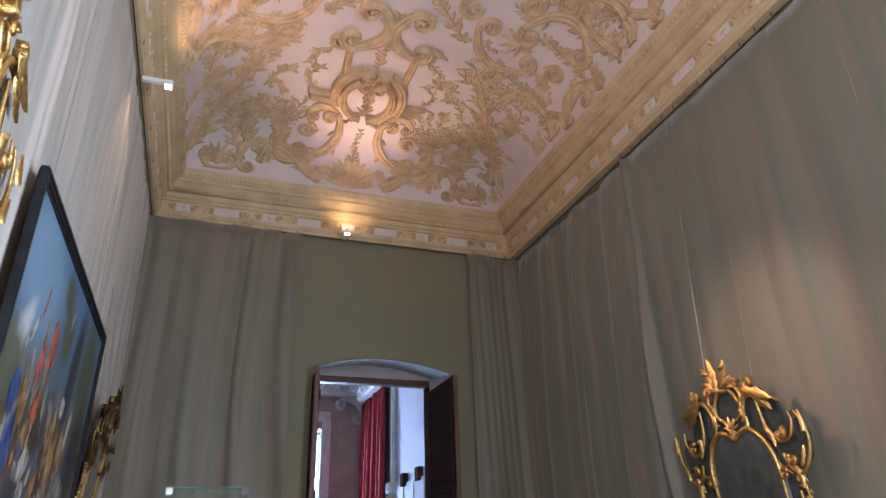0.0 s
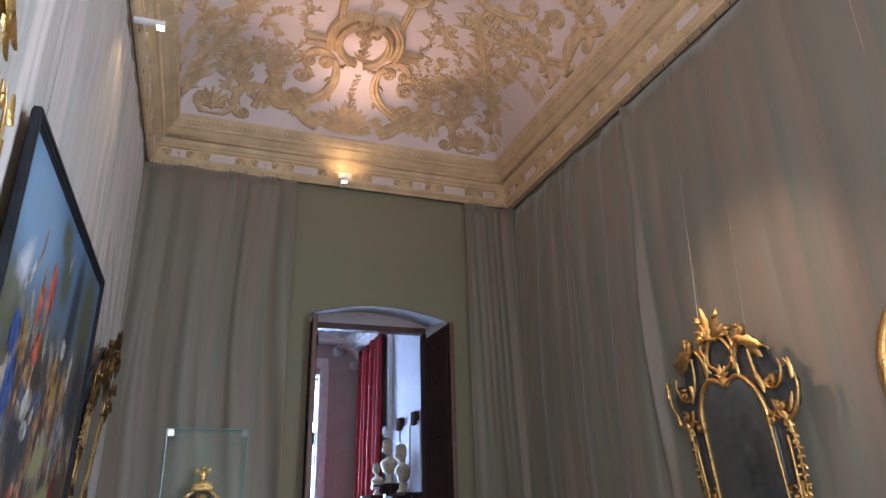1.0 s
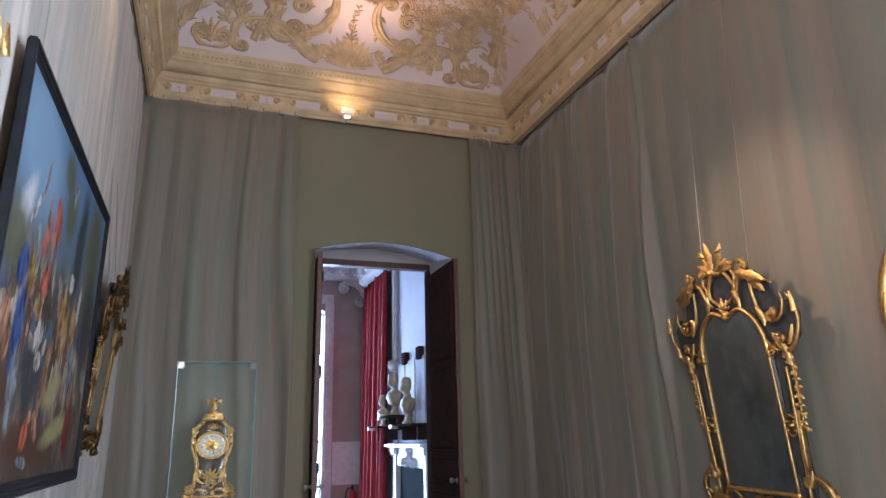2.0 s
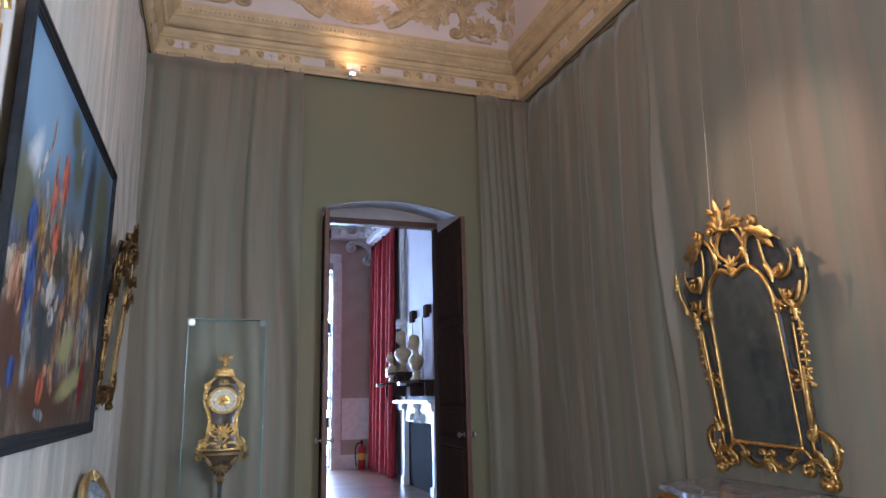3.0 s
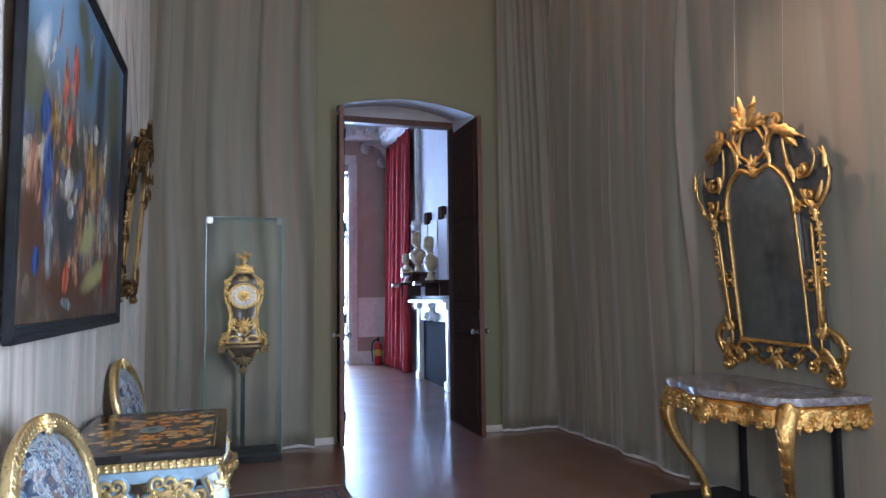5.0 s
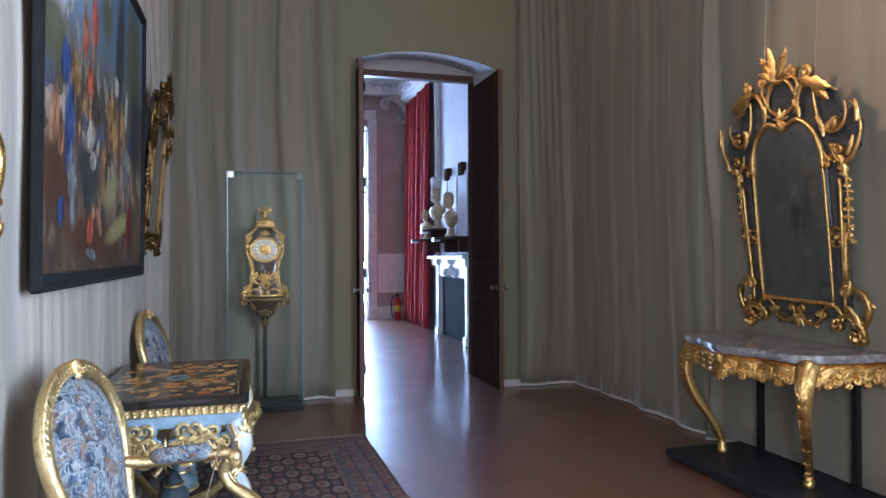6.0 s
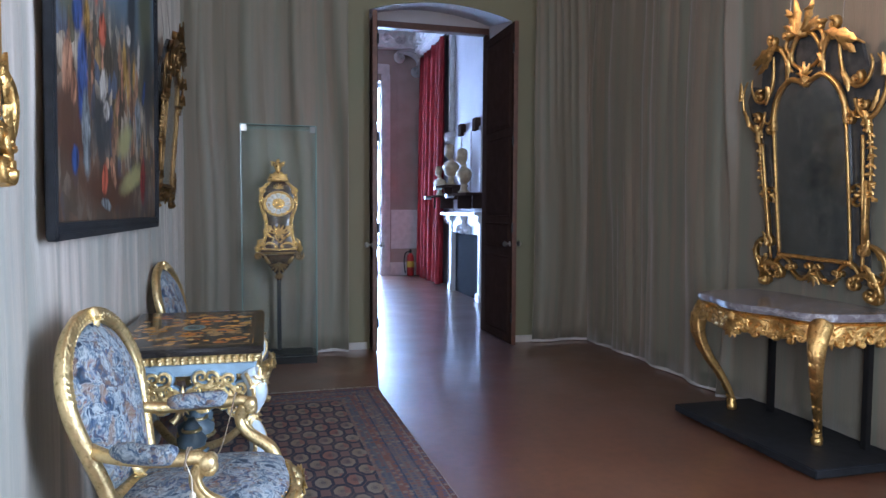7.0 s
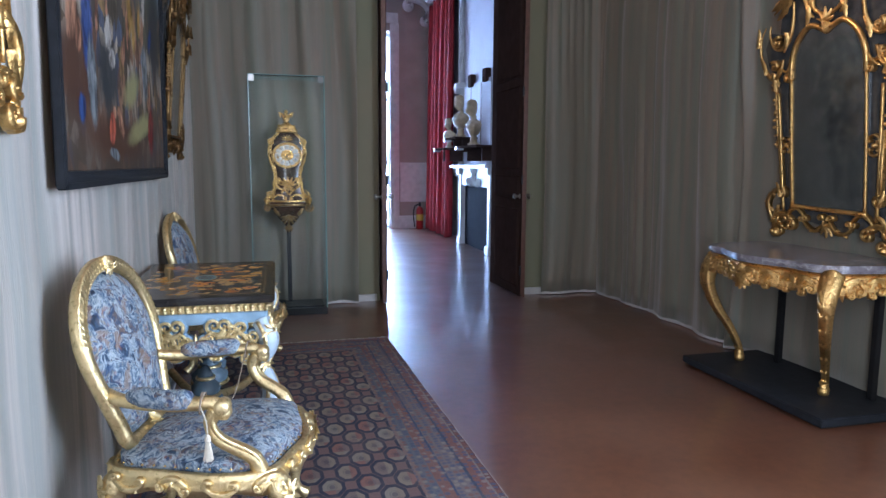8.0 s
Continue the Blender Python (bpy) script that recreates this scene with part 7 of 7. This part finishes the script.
def bracket_clock():
    CX, CY = 0.108, 6.86
    ob = thing("bracket_clock", pose(CX, CY, 0.0) @ Matrix.Diagonal((1.16, 1, 1, 1)), "tortoiseshell and gilt bracket clock with a white enamel dial", "clock")
    shell = mat("tortoiseshell", (0.055, 0.026, 0.016), 0.15, var=0.6, scale=24)
    enamel = mat("white_enamel", (0.72, 0.70, 0.66), 0.25, var=0.05)
    part("pole", box(-0.018, 0.018, 0.05, 0.085, 0.085, 1.05), black_metal, ob, "slim black steel pole")
    # bracket
    prof = [(0.015, 0.80), (0.03, 0.83), (0.02, 0.86), (0.05, 0.90), (0.08, 0.94), (0.10, 1.00), (0.16, 1.05), (0.19, 1.07), (0.19, 1.09)]

    def slab(name, rows, material, depth, parent, label=""):
        b = bmesh.new()
        rings = [[b.verts.new((sx * w, sy * depth * min(1, w / 0.14 + 0.25), z)) for sx, sy in ((-1, -1), (-0.8, -1.12), (0.8, -1.12), (1, -1), (1, 1), (-1, 1))] for w, z in rows]
        for p, q in zip(rings, rings[1:]):
            for k in range(6):
                b.faces.new((p[k], p[(k + 1) % 6], q[(k + 1) % 6], q[k]))
        b.faces.new(rings[0][::-1]), b.faces.new(rings[-1])
        return part(name, b, material, parent, label, True)
    br = slab("bracket", prof, shell, 0.10, ob, "matching dark bracket with gilt mounts")
    body = [(0.165, 1.09), (0.165, 1.12), (0.14, 1.15), (0.115, 1.24), (0.105, 1.34), (0.112, 1.42), (0.138, 1.50), (0.150, 1.58), (0.142, 1.66), (0.115, 1.72), (0.08, 1.755), (0.07, 1.77)]
    cs = slab("case", [(p.x, p.y) for p in spline([(*q, 0) for q in body], 4)], shell, 0.095, ob, "waisted tortoiseshell case")
    cap = slab("cap", [(0.075, 1.77), (0.09, 1.78), (0.085, 1.80), (0.07, 1.83), (0.075, 1.845)], ormolu, 0.08, ob)
    front = flat_put(Matrix.Translation((0, -0.105, 0)))
    # mounts along the outline
    for s in (-1, 1):
        b = bmesh.new()
        line = [(s * p.x, p.y) for p in spline([(*q, 0) for q in body[2:]], 5)]
        tube(b, [(x, -0.10, z) for x, z in line], 0.010, 6)
        tube(b, [(x * 0.86, -0.106, z) for x, z in line], 0.004, 6)
        for x, z, r, hd in ((0.102, 1.53, 0.03, 1), (0.125, 1.68, 0.03, -1), (0.10, 1.30, 0.03, 1), (0.14, 1.17, 0.035, -1)):
            scroll(b, front, s * x, z, r, 1.2, s * hd, 0.010, 0.02)
        for z in (1.26, 1.40, 1.56, 1.62):
            leaf(b, front, s * (0.12 if z < 1.5 else 0.145), z, math.pi / 2 + s * 0.3, 0.06, 0.035, 0.02)
        c_scroll(b, front, (s * 0.02, 1.15), (s * 0.13, 1.13), s * 0.3, 0.009, 0.02, 0.015, 2)
        c_scroll(b, front, (s * 0.03, 1.22), (s * 0.085, 1.33), -s * 0.3, 0.008, 0.02, 0.015, 2)
        bmesh.ops.recalc_face_normals(b, faces=b.faces[:])
        part("gilt_mount", b, ormolu, cs, "", True)
        fb = bmesh.new()
        tube(fb, spline([(s * 0.14, -0.10, 1.16), (s * 0.175, -0.115, 1.135), (s * 0.17, -0.11, 1.10), (s * 0.185, -0.115, 1.09)], 5), [0.018] * 6 + [0.024] * 10, 7)
        part("foot", fb, ormolu, cs, "", True)
        kb = bmesh.new()
        scroll(kb, flat_put(Matrix.Translation((0, -0.125, 0))), s * 0.165, 1.045, 0.035, 0.4, -s, 0.014, 0.03)
        leaf(kb, flat_put(Matrix.Translation((0, -0.10, 0))), s * 0.12, 1.05, -math.pi / 2 - s * 0.5, 0.10, 0.05, 0.03)
        part("bracket_mount", kb, gilt_dark, br, "", True)
    b = bmesh.new()
    palmette(b, flat_put(Matrix.Translation((0, -0.11, 0))), 0, 0.97, -math.pi / 2, 0.10, 0.03, 7, 2.6)
    palmette(b, flat_put(Matrix.Translation((0, -0.07, 0))), 0, 0.88, -math.pi / 2, 0.08, 0.03, 5, 1.4)
    ribbon(b, flat_put(Matrix.Translation((0, -0.115, 0))), [(-0.18, 1.075), (0, 1.072), (0.18, 1.075)], 0.012, 0.014)
    part("bracket_mount", b, gilt_dark, br, "", True)
    b = bmesh.new()
    palmette(b, front, 0, 1.26, math.pi / 2, 0.10, 0.03, 7, 2.6)
    palmette(b, front, 0, 1.26, -math.pi / 2, 0.06, 0.03, 5, 2.4)
    for k in range(9):
        blob(b, front, -0.05 + 0.0125 * k, 1.20 + 0.02 * math.sin(k), 0.012, 0.02)
    palmette(b, front, 0, 1.70, math.pi / 2, 0.06, 0.025, 7, 2.8)
    ribbon(b, front, [(-0.15, 1.115), (0, 1.108), (0.15, 1.115)], 0.010, 0.014)
    part("gilt_mount", b, ormolu, cs, "", True)
    # dial
    dm = Matrix.Translation((0, -0.112, 1.555)) @ Matrix.Rotation(math.pi / 2, 4, "X")
    dial = part("dial", lathe(bmesh.new(), [(0.118, -0.01), (0.118, 0.004), (0.112, 0.008), (0.108, 0.002), (0.001, 0.002)], 36, dm), ormolu, ob, "gilt dial with white hour plaques")
    for k in range(12):
        a = 2 * math.pi * k / 12
        pb = bmesh.new()
        outline = [(0.052 * math.cos(a - 0.22), 0.052 * math.sin(a - 0.22)), (0.098 * math.cos(a - 0.225), 0.098 * math.sin(a - 0.225)), (0.102 * math.cos(a), 0.102 * math.sin(a)), (0.098 * math.cos(a + 0.225), 0.098 * math.sin(a + 0.225)), (0.052 * math.cos(a + 0.22), 0.052 * math.sin(a + 0.22))]
        pad(pb, outline, lambda u, v, h: Vector((u, -0.1215 - max(h, -0.004), 1.555 + v)), 0.003, 2, 0.002)
        bmesh.ops.recalc_face_normals(pb, faces=pb.faces[:])
        pl2 = part("hour_plaque", pb, enamel, dial, "white enamel plaque with a dark numeral")
        nb = bmesh.new()
        for w in (-0.007, 0.0, 0.007):
            c, s2 = math.cos(a), math.sin(a)
            tube(nb, [(0.070 * c - w * s2, -0.1275, 1.555 + 0.070 * s2 + w * c), (0.090 * c - w * s2, -0.1275, 1.555 + 0.090 * s2 + w * c)], 0.0014, 4)
        part("numeral_bars", nb, mat("dark_ink", (0.10, 0.075, 0.06), 0.4), dial)
    cb = bmesh.new()
    palmette(cb, flat_put(Matrix.Translation((0, -0.116, 1.555))), 0, 0, 0, 0.045, 0.012, 9, 6.0)
    part("dial_centre", cb, ormolu, dial, "", True)
    hb = bmesh.new()
    tube(hb, [(0, -0.134, 1.555), (-0.030, -0.134, 1.522)], 0.003, 5)
    tube(hb, [(0, -0.136, 1.555), (0.018, -0.136, 1.475)], 0.0025, 5)
    part("clock_hands", hb, black_metal, dial)
    part("bezel", tube(bmesh.new(), [(0.116 * math.cos(2 * math.pi * k / 36), -0.124, 1.555 + 0.116 * math.sin(2 * math.pi * k / 36)) for k in range(38)], 0.008, 8), ormolu, dial, "", True)
    # top figure: a plain winged shape on a small base
    b = bmesh.new()
    lathe(b, [(0.045, 1.845), (0.04, 1.86), (0.018, 1.875), (0.028, 1.90), (0.03, 1.925), (0.016, 1.95), (0.018, 1.97), (0.012, 1.99), (0.002, 1.997)], 12)
    for s in (-1, 1):
        leaf(b, flat_put(Matrix.Translation((0, 0.0, 0))), s * 0.015, 1.935, math.pi / 2 - s * 0.9, 0.06, 0.03, 0.01)
        tube(b, [(s * 0.02, -0.005, 1.94), (s * 0.045, -0.02, 1.925), (s * 0.055, -0.02, 1.95)], [0.009, 0.007, 0.005], 6)
    part("finial_figure", b, ormolu, ob, "small gilt figure finial", True)


bracket_clock()


# ---- picture lights under the cornice ----
glow = bpy.data.materials.new("lamp_glow")
glow.use_nodes = True
em = glow.node_tree.nodes.new("ShaderNodeEmission")
em.inputs["Color"].default_value, em.inputs["Strength"].default_value = (1.0, 0.93, 0.82, 1), 9.0
glow.node_tree.links.new(em.outputs[0], glow.node_tree.nodes["Material Output"].inputs["Surface"])
for m in (pose(1.34, 7.02, 5.17), pose(-0.66, 4.69, 5.14, 0, 0, 90)):
    ob = thing("spot_lamp", m, "small white spotlight fixed under the cornice", "lamp", "cornice spotlights")
    part("arm", box(-0.02, 0.02, -0.06, 0.10, -0.02, 0.02, bevel=0.004), lamp_body, ob)
    part("housing", box(-0.04, 0.04, -0.13, -0.06, -0.035, 0.008, bevel=0.005), lamp_body, ob)
    part("lens", box(-0.03, 0.03, -0.122, -0.07, -0.039, -0.036), glow, ob, "glowing lamp face")
